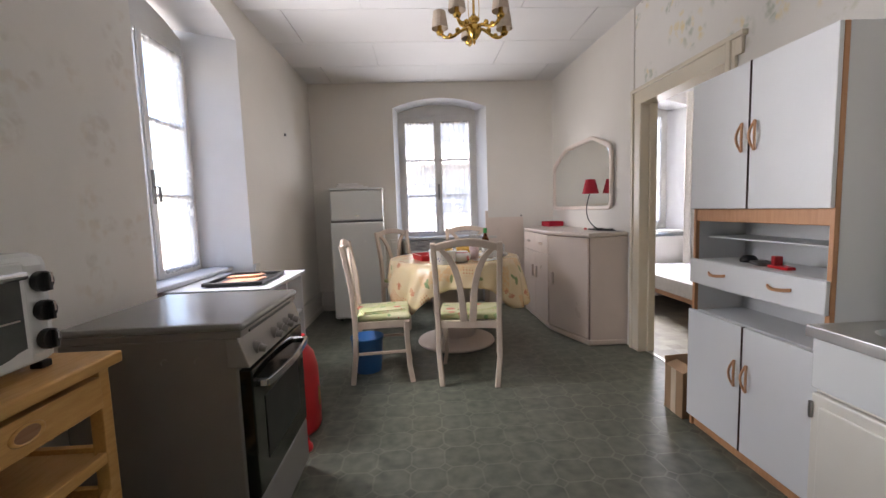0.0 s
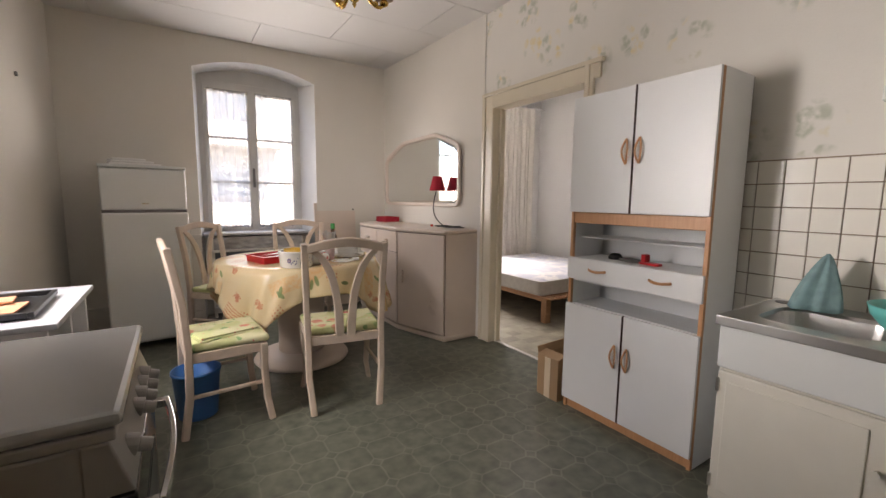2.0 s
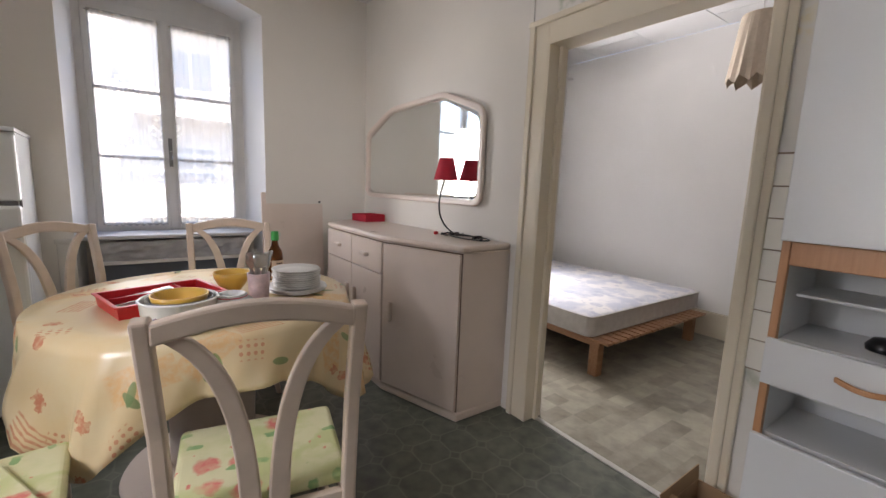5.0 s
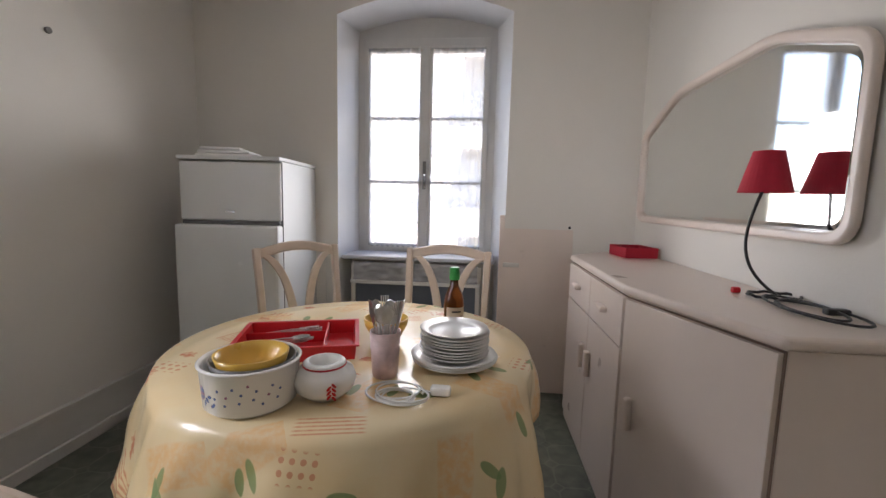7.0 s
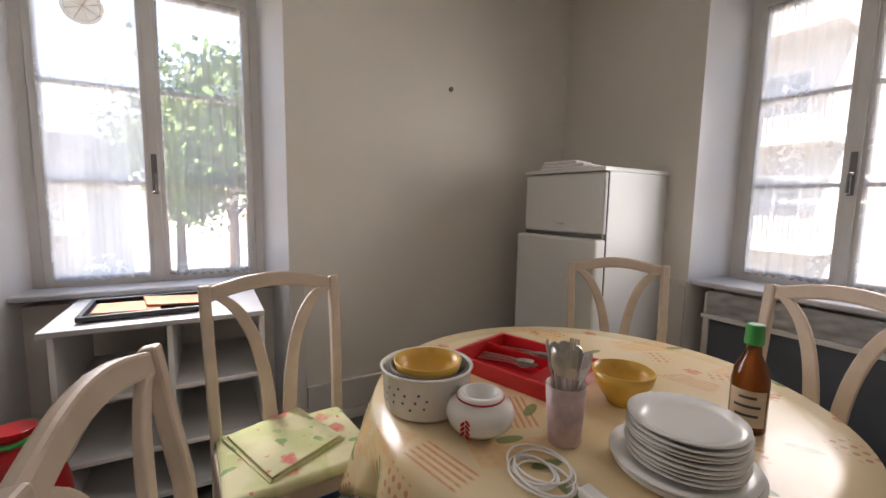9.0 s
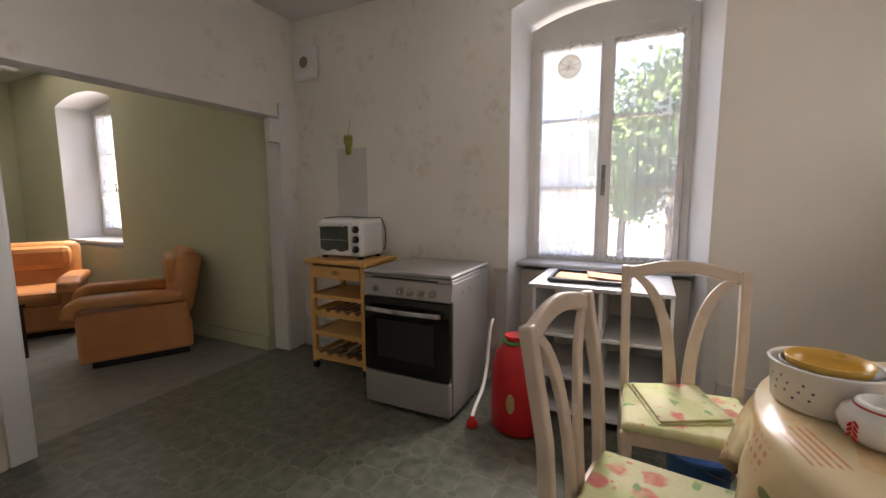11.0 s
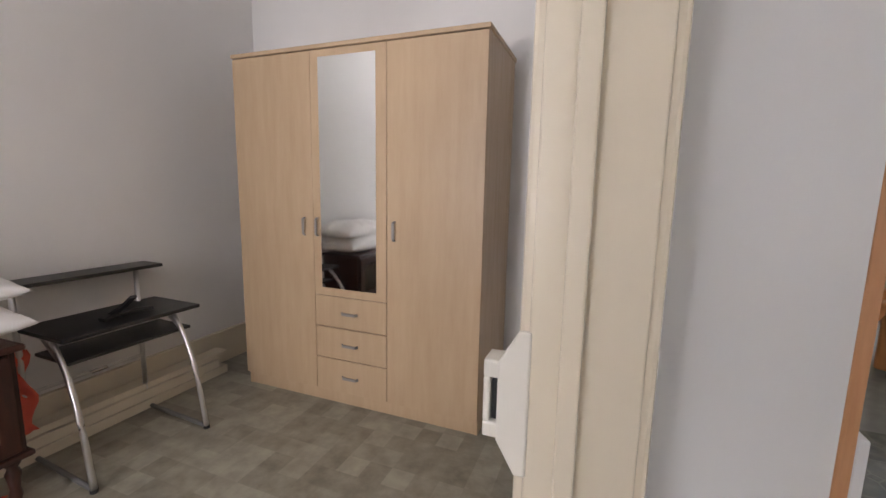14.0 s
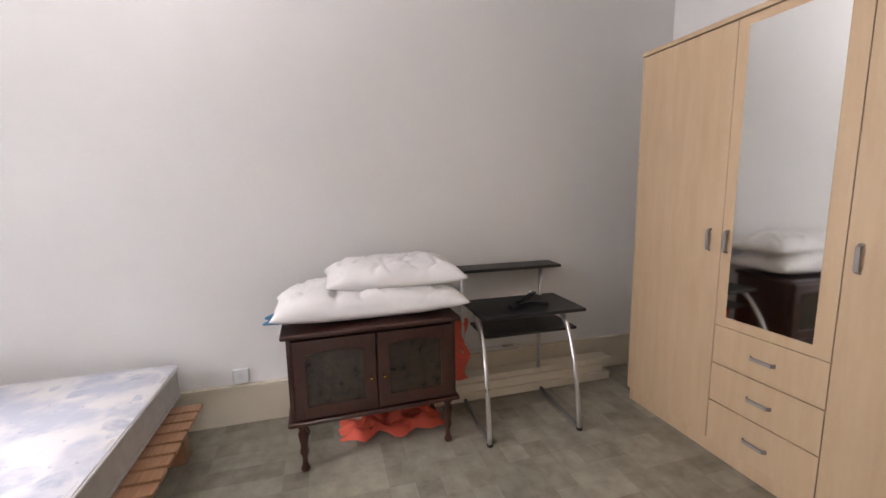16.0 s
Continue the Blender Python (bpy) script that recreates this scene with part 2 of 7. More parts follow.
def floral_cloth_mat(name, ground, ground2, flower, leaf, flower_scale=5.0, rough=0.35, amount=0.8):
    m = bpy.data.materials.new(name)
    m.use_nodes = True
    nt = m.node_tree
    b = nt.nodes["Principled BSDF"]
    tc = nt.nodes.new("ShaderNodeTexCoord")
    n0 = noise_tex(nt, tc.outputs["Object"], 5.5, 4)
    col = mix_color(nt, step(nt, n0.outputs["Fac"], 0.45, 0.62), ground, ground2)
    warp = noise_tex(nt, tc.outputs["Object"], 22, 3)
    off = nt.nodes.new("ShaderNodeVectorMath")
    off.operation = "MULTIPLY_ADD"
    nt.links.new(warp.outputs["Color"], off.inputs[0])
    off.inputs[1].default_value = (0.05, 0.05, 0.05)
    nt.links.new(tc.outputs["Object"], off.inputs[2])
    for color, sc, lo, hi, seed in ((ground2, flower_scale * 0.8, 0.42, 0.34, 8.1), (flower, flower_scale, 0.27, 0.20, 0.0), (leaf, flower_scale * 1.35, 0.22, 0.18, 3.7), (flower, flower_scale * 3.1, 0.16, 0.12, 5.3)):
        mp = nt.nodes.new("ShaderNodeMapping")
        mp.inputs["Location"].default_value = (seed, seed * 0.7, 0)
        mp.inputs["Rotation"].default_value = (0, 0, seed)
        mp.inputs["Scale"].default_value = (1.0, 1.7 if color is leaf else 1.0, 1.0)
        nt.links.new(off.outputs[0], mp.inputs["Vector"])
        vor = nt.nodes.new("ShaderNodeTexVoronoi")
        vor.inputs["Scale"].default_value = sc
        nt.links.new(mp.outputs[0], vor.inputs["Vector"])
        spot = math_node(nt, "MULTIPLY", step(nt, vor.outputs["Distance"], lo, hi), step(nt, warp.outputs["Fac"], 0.3, 0.55, 0.35, 1.0))
        col = mix_color(nt, math_node(nt, "MULTIPLY", spot, amount), col, color)
    nt.links.new(col, b.inputs["Base Color"])
    b.inputs["Roughness"].default_value = rough
    return m


def print_cloth_mat(name, ground, ground2, red, green, orange, scale=8.5, rough=0.20):
    """Oilcloth printed with small motifs: leaves, flowers, hatched patches and dots."""
    m = bpy.data.materials.new(name)
    m.use_nodes = True
    nt = m.node_tree
    b = nt.nodes["Principled BSDF"]
    size = nt.nodes.new("ShaderNodeMapping")
    size.inputs["Scale"].default_value = (0.70, 0.70, 0.70)
    nt.links.new(nt.nodes.new("ShaderNodeTexCoord").outputs["UV"], size.inputs["Vector"])
    uv = size.outputs[0]
    n0 = noise_tex(nt, uv, 5.0, 5, 0.6)
    n1 = noise_tex(nt, uv, 70, 4, 0.6)
    n2 = noise_tex(nt, uv, 85, 2)
    col = mix_color(nt, step(nt, n0.outputs["Fac"], 0.42, 0.66), ground, ground2)
    for layer, (sc, seed) in enumerate(((scale * 0.62, 4.3), (scale, 0.0), (scale * 1.17, 9.1))):
        mp = nt.nodes.new("ShaderNodeMapping")
        mp.inputs["Location"].default_value = (seed, seed * 0.37, 0)
        nt.links.new(uv, mp.inputs["Vector"])
        vor = nt.nodes.new("ShaderNodeTexVoronoi")
        vor.voronoi_dimensions = "2D"
        vor.inputs["Scale"].default_value, vor.inputs["Randomness"].default_value = sc, 0.75
        nt.links.new(mp.outputs[0], vor.inputs["Vector"])
        loc = nt.nodes.new("ShaderNodeVectorMath")
        loc.operation = "SUBTRACT"
        nt.links.new(mp.outputs[0], loc.inputs[0])
        nt.links.new(vor.outputs["Position"], loc.inputs[1])
        xyz = nt.nodes.new("ShaderNodeSeparateXYZ")
        nt.links.new(loc.outputs[0], xyz.inputs[0])
        rnd = nt.nodes.new("ShaderNodeSeparateColor")
        nt.links.new(vor.outputs["Color"], rnd.inputs[0])
        ang = math_node(nt, "MULTIPLY", rnd.outputs[0], 6.283)
        c, s = math_node(nt, "COSINE", ang), math_node(nt, "SINE", ang)
        x = math_node(nt, "ADD", math_node(nt, "MULTIPLY", xyz.outputs[0], c), math_node(nt, "MULTIPLY", xyz.outputs[1], s))
        y = math_node(nt, "SUBTRACT", math_node(nt, "MULTIPLY", xyz.outputs[1], c), math_node(nt, "MULTIPLY", xyz.outputs[0], s))
        kind = rnd.outputs[1]

        def chosen(lo, hi):
            return math_node(nt, "MULTIPLY", math_node(nt, "GREATER_THAN", kind, lo), math_node(nt, "LESS_THAN", kind, hi))

        def patch(w, h):
            e = math_node(nt, "MAXIMUM", math_node(nt, "DIVIDE", math_node(nt, "ABSOLUTE", x), w), math_node(nt, "DIVIDE", math_node(nt, "ABSOLUTE", y), h))
            return step(nt, e, 1.0, 0.85)

        def ellipse(w, h):
            e = math_node(nt, "ADD", math_node(nt, "POWER", math_node(nt, "DIVIDE", x, w), 2.0), math_node(nt, "POWER", math_node(nt, "DIVIDE", y, h), 2.0))
            return e

        stripes = math_node(nt, "GREATER_THAN", math_node(nt, "FRACT", math_node(nt, "MULTIPLY", y, 95.0)), 0.55)
        if layer == 0:
            streak = math_node(nt, "MULTIPLY", math_node(nt, "MULTIPLY", patch(0.075, 0.035), chosen(0.0, 0.55)), step(nt, n1.outputs["Fac"], 0.35, 0.6, 0.15, 0.8))
            col = mix_color(nt, math_node(nt, "MULTIPLY", streak, 0.75), col, orange)
            hatch = math_node(nt, "MULTIPLY", math_node(nt, "MULTIPLY", patch(0.055, 0.028), chosen(0.55, 0.8)), stripes)
            col = mix_color(nt, math_node(nt, "MULTIPLY", hatch, step(nt, n1.outputs["Fac"], 0.3, 0.55, 0.3, 0.8)), col, red)
            continue
        leaf = math_node(nt, "MULTIPLY", step(nt, ellipse(0.025, 0.0095), 1.0, 0.8), chosen(0.0, 0.24))
        col = mix_color(nt, math_node(nt, "MULTIPLY", leaf, 0.85), col, green)
        theta = math_node(nt, "ARCTAN2", y, x)
        petal = math_node(nt, "ADD", 0.0165, math_node(nt, "MULTIPLY", math_node(nt, "SINE", math_node(nt, "MULTIPLY", theta, 6.0)), 0.0018))
        petal = math_node(nt, "ADD", petal, math_node(nt, "MULTIPLY", math_node(nt, "SUBTRACT", n2.outputs["Fac"], 0.5), 0.03))
        rad = math_node(nt, "SQRT", ellipse(1.0, 0.8))
        flower = math_node(nt, "MULTIPLY", math_node(nt, "LESS_THAN", rad, petal), chosen(0.24, 0.46))
        flower = math_node(nt, "MULTIPLY", flower, step(nt, n1.outputs["Fac"], 0.40, 0.56, 0.35, 0.95))
        col = mix_color(nt, flower, col, red)
        fx = math_node(nt, "ABSOLUTE", math_node(nt, "SUBTRACT", math_node(nt, "FRACT", math_node(nt, "MULTIPLY", x, 62.0)), 0.5))
        fy = math_node(nt, "ABSOLUTE", math_node(nt, "SUBTRACT", math_node(nt, "FRACT", math_node(nt, "MULTIPLY", y, 62.0)), 0.5))
        dot = math_node(nt, "LESS_THAN", math_node(nt, "SQRT", math_node(nt, "ADD", math_node(nt, "MULTIPLY", fx, fx), math_node(nt, "MULTIPLY", fy, fy))), 0.27)
        dots = math_node(nt, "MULTIPLY", math_node(nt, "MULTIPLY", patch(0.032, 0.024), dot), chosen(0.46, 0.56))
        col = mix_color(nt, math_node(nt, "MULTIPLY", dots, 0.8), col, red)
    nt.links.new(col, b.inputs["Base Color"])
    nt.links.new(step(nt, n0.outputs["Fac"], 0.3, 0.7, rough - 0.03, rough + 0.08), b.inputs["Roughness"])
    bp = nt.nodes.new("ShaderNodeBump")
    bp.inputs["Strength"].default_value, bp.inputs["Distance"].default_value = 0.22, 0.004
    nt.links.new(noise_tex(nt, uv, 9, 3).outputs["Fac"], bp.inputs["Height"])
    nt.links.new(bp.outputs[0], b.inputs["Normal"])
    return m


def glass_mat():
    m = bpy.data.materials.new("window_glass")
    m.use_nodes = True
    nt = m.node_tree
    nt.nodes.remove(nt.nodes["Principled BSDF"])
    facing = nt.nodes.new("ShaderNodeLayerWeight")
    facing.inputs["Blend"].default_value = 0.5
    gloss = math_node(nt, "MULTIPLY_ADD", math_node(nt, "POWER", facing.outputs["Facing"], 5.0), 0.85, 0.04)
    tr, gl, mx = nt.nodes.new("ShaderNodeBsdfTransparent"), nt.nodes.new("ShaderNodeBsdfGlossy"), nt.nodes.new("ShaderNodeMixShader")
    gl.inputs["Roughness"].default_value = 0.02
    nt.links.new(gloss, mx.inputs[0])
    nt.links.new(tr.outputs[0], mx.inputs[1])
    nt.links.new(gl.outputs[0], mx.inputs[2])
    nt.links.new(mx.outputs[0], nt.nodes["Material Output"].inputs[0])
    return m


def thin_mat(name, color):
    """Thin straw that lets light shine through."""
    m = bpy.data.materials.new(name)
    m.use_nodes = True
    nt = m.node_tree
    b = nt.nodes["Principled BSDF"]
    tc = nt.nodes.new("ShaderNodeTexCoord")
    n = noise_tex(nt, tc.outputs["Object"], 60, 4)
    col = mix_color(nt, n.outputs["Fac"], tuple(0.75 * c for c in color), color)
    nt.links.new(col, b.inputs["Base Color"])
    b.inputs["Roughness"].default_value = 0.7
    tl, mx = nt.nodes.new("ShaderNodeBsdfTranslucent"), nt.nodes.new("ShaderNodeMixShader")
    nt.links.new(col, tl.inputs[0])
    mx.inputs[0].default_value = 0.6
    nt.links.new(b.outputs[0], mx.inputs[1])
    nt.links.new(tl.outputs[0], mx.inputs[2])
    tr, mo = nt.nodes.new("ShaderNodeBsdfTransparent"), nt.nodes.new("ShaderNodeMixShader")
    mo.inputs[0].default_value = 0.5
    nt.links.new(tr.outputs[0], mo.inputs[1])
    nt.links.new(mx.outputs[0], mo.inputs[2])
    nt.links.new(mo.outputs[0], nt.nodes["Material Output"].inputs[0])
    return m


def sheer_mat(name="sheer_lace", cover=0.6):
    """Thin white net with woven sprigs."""
    m = bpy.data.materials.new(name)
    m.use_nodes = True
    nt = m.node_tree
    nt.nodes.remove(nt.nodes["Principled BSDF"])
    tc = nt.nodes.new("ShaderNodeTexCoord")
    vor = nt.nodes.new("ShaderNodeTexVoronoi")
    vor.inputs["Scale"].default_value, vor.inputs["Randomness"].default_value = 3.4, 0.6
    nt.links.new(tc.outputs["Object"], vor.inputs["Vector"])
    n = noise_tex(nt, tc.outputs["Object"], 30, 3)
    sprig = math_node(nt, "MULTIPLY", step(nt, vor.outputs["Distance"], 0.36, 0.28), step(nt, n.outputs["Fac"], 0.5, 0.54))
    fac = math_node(nt, "ADD", math_node(nt, "MULTIPLY", sprig, 0.25), cover)
    tr, tl, df = nt.nodes.new("ShaderNodeBsdfTransparent"), nt.nodes.new("ShaderNodeBsdfTranslucent"), nt.nodes.new("ShaderNodeBsdfDiffuse")
    tl.inputs[0].default_value = df.inputs[0].default_value = (0.86, 0.87, 0.88, 1)
    m1, m2 = nt.nodes.new("ShaderNodeMixShader"), nt.nodes.new("ShaderNodeMixShader")
    m1.inputs[0].default_value = 0.25
    nt.links.new(tl.outputs[0], m1.inputs[1])
    nt.links.new(df.outputs[0], m1.inputs[2])
    nt.links.new(fac, m2.inputs[0])
    nt.links.new(tr.outputs[0], m2.inputs[1])
    nt.links.new(m1.outputs[0], m2.inputs[2])
    nt.links.new(m2.outputs[0], nt.nodes["Material Output"].inputs[0])
    return m


M = {
    "thinstraw": thin_mat("thin_straw", (0.80, 0.66, 0.42)),
    "paint": mat("white_wall_paint", (0.70, 0.665, 0.605), 0.8, vary=0.035, scale=1.6, bump=0.12, bump_scale=90, dirt=(0.60, 0.56, 0.49), dirt_amount=0.35),
    "paper": wallpaper_mat("floral_wallpaper", 0.8, 0.46, (0.42, 0.45, 0.35), (0.74, 0.60, 0.30)),
    "fadedpaper": wallpaper_mat("faded_floral_wallpaper", 0.45, 0.46, (0.52, 0.465, 0.39), (0.60, 0.51, 0.40)),
    "bedwall": mat("bedroom_paint", (0.765, 0.75, 0.725), 0.85, vary=0.03, scale=1.4, bump=0.1, bump_scale=80, dirt=(0.66, 0.645, 0.62), dirt_amount=0.3),
    "green": mat("pale_green_paint", (0.52, 0.52, 0.36), 0.85, vary=0.03, scale=1.5, bump=0.1),
    "reveal": mat("reveal_paint", (0.70, 0.70, 0.70), 0.6, vary=0.03, scale=3, bump=0.1),
    "ceil": mat("ceiling_board", (0.66, 0.65, 0.635), 0.8, vary=0.03, scale=2, bump=0.08),
    "cream": mat("cream_gloss_paint", (0.72, 0.645, 0.51), 0.22, vary=0.03, scale=3, bump=0.05, bump_scale=25, dirt=(0.55, 0.46, 0.31), dirt_amount=0.12),
    "frame": mat("window_frame_paint", (0.63, 0.62, 0.60), 0.35, vary=0.04, scale=8, dirt=(0.52, 0.50, 0.46), dirt_amount=0.3),
    "sill": mat("blue_grey_sill_paint", (0.46, 0.47, 0.50), 0.35, vary=0.08, scale=7, dirt=(0.62, 0.62, 0.62), dirt_amount=0.5),
    "slate": mat("slate_blue_panel", (0.085, 0.10, 0.125), 0.5, vary=0.12, scale=6),
    # brown that stands for the shade in the sideboard's door gaps
    "carcass": mat("brown_gap_shade", (0.20, 0.13, 0.095), 0.6),
    "skirt": mat("plain_skirting", (0.60, 0.575, 0.53), 0.6, vary=0.05, scale=5),
    "floor": vinyl_mat(),
    "bedfloor": bedroom_vinyl_mat(),
    "glass": glass_mat(),
    "sheer": sheer_mat("sheer_lace", 0.36),
    "densesheer": sheer_mat("dense_lace", 0.70),
    "thinsheer": sheer_mat("thin_lace", 0.28),
    "drape": mat("heavy_net", (0.66, 0.62, 0.56), 0.9, vary=0.06, scale=20),
    "white": mat("white_laminate", (0.74, 0.75, 0.75), 0.38, vary=0.02, scale=4),
    "enamel": mat("white_enamel", (0.72, 0.735, 0.72), 0.25, vary=0.02, scale=3, dirt=(0.6, 0.57, 0.48), dirt_amount=0.15),
    "creamcab": mat("ivory_enamel_paint", (0.73, 0.70, 0.62), 0.35, vary=0.04, scale=5, dirt=(0.55, 0.47, 0.36), dirt_amount=0.2),
    "edge": wood_mat("orange_beech_edge", (0.62, 0.33, 0.17), (0.50, 0.24, 0.11), 0.45, (30, 30, 3)),
    "lacquer": mat("pinkish_white_lacquer", (0.69, 0.585, 0.51), 0.30, vary=0.03, scale=5, bump=0.03),
    "chairwood": mat("limed_wood", (0.60, 0.49, 0.40), 0.42, vary=0.07, scale=14, bump=0.06, bump_scale=80),
    "pine": wood_mat("varnished_pine", (0.72, 0.42, 0.145), (0.57, 0.29, 0.08), 0.38, (4, 30, 30)),
    "beech": wood_mat("pale_oak_laminate", (0.52, 0.375, 0.235), (0.45, 0.315, 0.19), 0.42, (9, 9, 1.0)),
    "darkwood": wood_mat("dark_mahogany", (0.058, 0.017, 0.009), (0.022, 0.007, 0.004), 0.36, (20, 20, 3), coat=0.1),
    "slat": wood_mat("reddish_pine_slat", (0.40, 0.22, 0.115), (0.28, 0.13, 0.06), 0.55, (3, 30, 30)),
    "steel": mat("brushed_steel", (0.60, 0.59, 0.57), 0.30, 1.0, vary=0.02, scale=5),
    "chrome": mat("chrome", (0.72, 0.72, 0.73), 0.12, 1.0, vary=0.02),
    "lid": mat("grey_lid_enamel", (0.29, 0.285, 0.275), 0.24, 0.2, vary=0.03, scale=2),
    "silver": mat("silver_grey_enamel", (0.285, 0.268, 0.25), 0.40, 0.35, vary=0.04, scale=6),
    "darkgrey": mat("dark_grey_sheet", (0.16, 0.155, 0.15), 0.5, 0.2, vary=0.05, scale=6),
    "black": mat("black_plastic", (0.012, 0.012, 0.013), 0.35, vary=0.1),
    "ovenglass": mat("grey_oven_glass", (0.075, 0.085, 0.08), 0.08, vary=0.25, scale=9),
    "figuredglass": mat("dark_figured_glass", (0.032, 0.021, 0.013), 0.16, vary=0.5, scale=26, bump=0.35, bump_scale=70),
    "blackglass": mat("black_oven_glass", (0.008, 0.008, 0.005), 0.06, vary=0.05),
    "rubber": mat("black_rubber", (0.02, 0.02, 0.02), 0.7),
    "redplastic": mat("red_plastic", (0.55, 0.015, 0.02), 0.32, vary=0.04, scale=8),
    "redfabric": mat("dark_red_fabric", (0.42, 0.012, 0.03), 0.8, vary=0.06, scale=60, bump=0.2, bump_scale=300),
    "green_cap": mat("green_plastic", (0.03, 0.33, 0.07), 0.35),
    "blue": mat("blue_plastic", (0.045, 0.19, 0.50), 0.4, vary=0.04, scale=9),
    "teal": mat("teal_plastic", (0.10, 0.47, 0.44), 0.35, vary=0.04),
    "tealcloth": mat("teal_dishcloth", (0.20, 0.33, 0.34), 0.9, vary=0.12, scale=40, bump=0.3, bump_scale=250),
    "card": mat("brown_cardboard", (0.34, 0.215, 0.12), 0.8, vary=0.06, scale=12, bump=0.08),
    "leather": mat("tan_leather", (0.52, 0.215, 0.075), 0.42, vary=0.08, scale=9, bump=0.15, bump_scale=120),
    "brass": mat("polished_brass", (0.58, 0.36, 0.09), 0.22, 1.0, vary=0.08, scale=30),
    "shade": mat("beige_pleated_shade", (0.47, 0.385, 0.30), 0.8, vary=0.06, scale=40),
    "porcelain": mat("white_porcelain", (0.84, 0.83, 0.80), 0.22, vary=0.02),
    "yellow": mat("yellow_ceramic", (0.70, 0.42, 0.07), 0.3, vary=0.05, scale=14),
    "tile": mat("cream_wall_tile", (0.83, 0.80, 0.73), 0.14, vary=0.02, scale=5, random_tone=0.03),
    "grout": mat("brown_grout", (0.29, 0.225, 0.165), 0.9, vary=0.1, scale=30),
    "mattress": floral_cloth_mat("mattress_ticking", (0.62, 0.60, 0.59), (0.43, 0.445, 0.51), (0.36, 0.38, 0.46), (0.42, 0.44, 0.51), 5.2, 0.85, 0.85),
    "ticking": mat("grey_mattress_side", (0.50, 0.48, 0.45), 0.85, vary=0.08, scale=20, bump=0.2, bump_scale=60),
    "bedding": mat("white_bedding", (0.80, 0.78, 0.76), 0.7, vary=0.03, scale=10, bump=0.25, bump_scale=22),
    "oilcloth": print_cloth_mat("yellow_oilcloth", (0.76, 0.62, 0.39), (0.76, 0.57, 0.32), (0.62, 0.24, 0.14), (0.20, 0.29, 0.12), (0.78, 0.42, 0.17)),
    "cushion": floral_cloth_mat("floral_seat_fabric", (0.50, 0.53, 0.26), (0.62, 0.60, 0.38), (0.62, 0.16, 0.14), (0.20, 0.36, 0.15), 7.0, 0.8, 0.95),
    "mirror": mat("mirror_silver", (0.86, 0.88, 0.87), 0.01, 1.0, vary=0.0),
    "amber": mat("amber_syrup", (0.20, 0.055, 0.008), 0.08, vary=0.05),
    "paperlabel": mat("paper_label", (0.62, 0.50, 0.36), 0.7),
    "print": mat("dark_print", (0.06, 0.05, 0.05), 0.7),
    "cork": mat("placemat_cork", (0.50, 0.24, 0.14), 0.7, vary=0.1, scale=20),
    "orange": mat("orange_fabric", (0.75, 0.12, 0.07), 0.75, vary=0.08, scale=12),
    "greypatch": mat("grey_wall_patch", (0.56, 0.55, 0.53), 0.75, vary=0.03, scale=4),
    "greycloth": mat("clouded_plastic_sheet", (0.36, 0.36, 0.37), 0.35, vary=0.2, scale=10, bump=0.5, bump_scale=18),
    "straw": mat("dried_straw", (0.42, 0.30, 0.12), 0.8, vary=0.15, scale=50),
    "leafy": mat("tree_leaves", (0.075, 0.14, 0.03), 0.6, vary=0.35, scale=2),
    "bark": mat("bark", (0.11, 0.08, 0.06), 0.9, vary=0.2, scale=6, bump=0.5),
    "render": mat("facade_render", (0.50, 0.48, 0.45), 0.9, vary=0.06, scale=0.8),
    "asphalt": mat("asphalt", (0.055, 0.055, 0.055), 0.9, vary=0.15, scale=3),
    "grass": mat("pale_yard_gravel", (0.36, 0.345, 0.30), 0.95, vary=0.2, scale=1.2),
    "facadeglass": mat("dark_pane", (0.27, 0.285, 0.30), 0.3, vary=0.1),
    "roof": mat("grey_slate", (0.13, 0.13, 0.14), 0.7, vary=0.12, scale=6),
}
glow = M["amber"].node_tree.nodes["Principled BSDF"]
glow.inputs["Transmission Weight"].default_value, glow.inputs["IOR"].default_value = 0.7, 1.4

# ---- building blocks ----


def box(bm, x0, x1, y0, y1, z0, z1):
    v = [bm.verts.new((x, y, z)) for x in (x0, x1) for y in (y0, y1) for z in (z0, z1)]
    for f in ((0, 1, 3, 2), (4, 6, 7, 5), (0, 4, 5, 1), (2, 3, 7, 6), (0, 2, 6, 4), (1, 5, 7, 3)):
        bm.faces.new([v[i] for i in f])
    return v


def prism(bm, pts, z0, z1):
    """An upright prism over a plan outline that runs anticlockwise."""
    lo = [bm.verts.new((x, y, z0)) for x, y in pts]
    hi = [bm.verts.new((x, y, z1)) for x, y in pts]
    bm.faces.new(lo[::-1])
    bm.faces.new(hi)
    for i in range(len(pts)):
        j = (i + 1) % len(pts)
        bm.faces.new((lo[i], lo[j], hi[j], hi[i]))


def slab_xz(bm, pts, y0, y1):
    """A plate with the outline pts in x and z, from y0 to y1."""
    a = [bm.verts.new((x, y0, z)) for x, z in pts]
    b = [bm.verts.new((x, y1, z)) for x, z in pts]
    bm.faces.new(a)
    bm.faces.new(b[::-1])
    for i in range(len(pts)):
        j = (i + 1) % len(pts)
        bm.faces.new((a[j], a[i], b[i], b[j]))


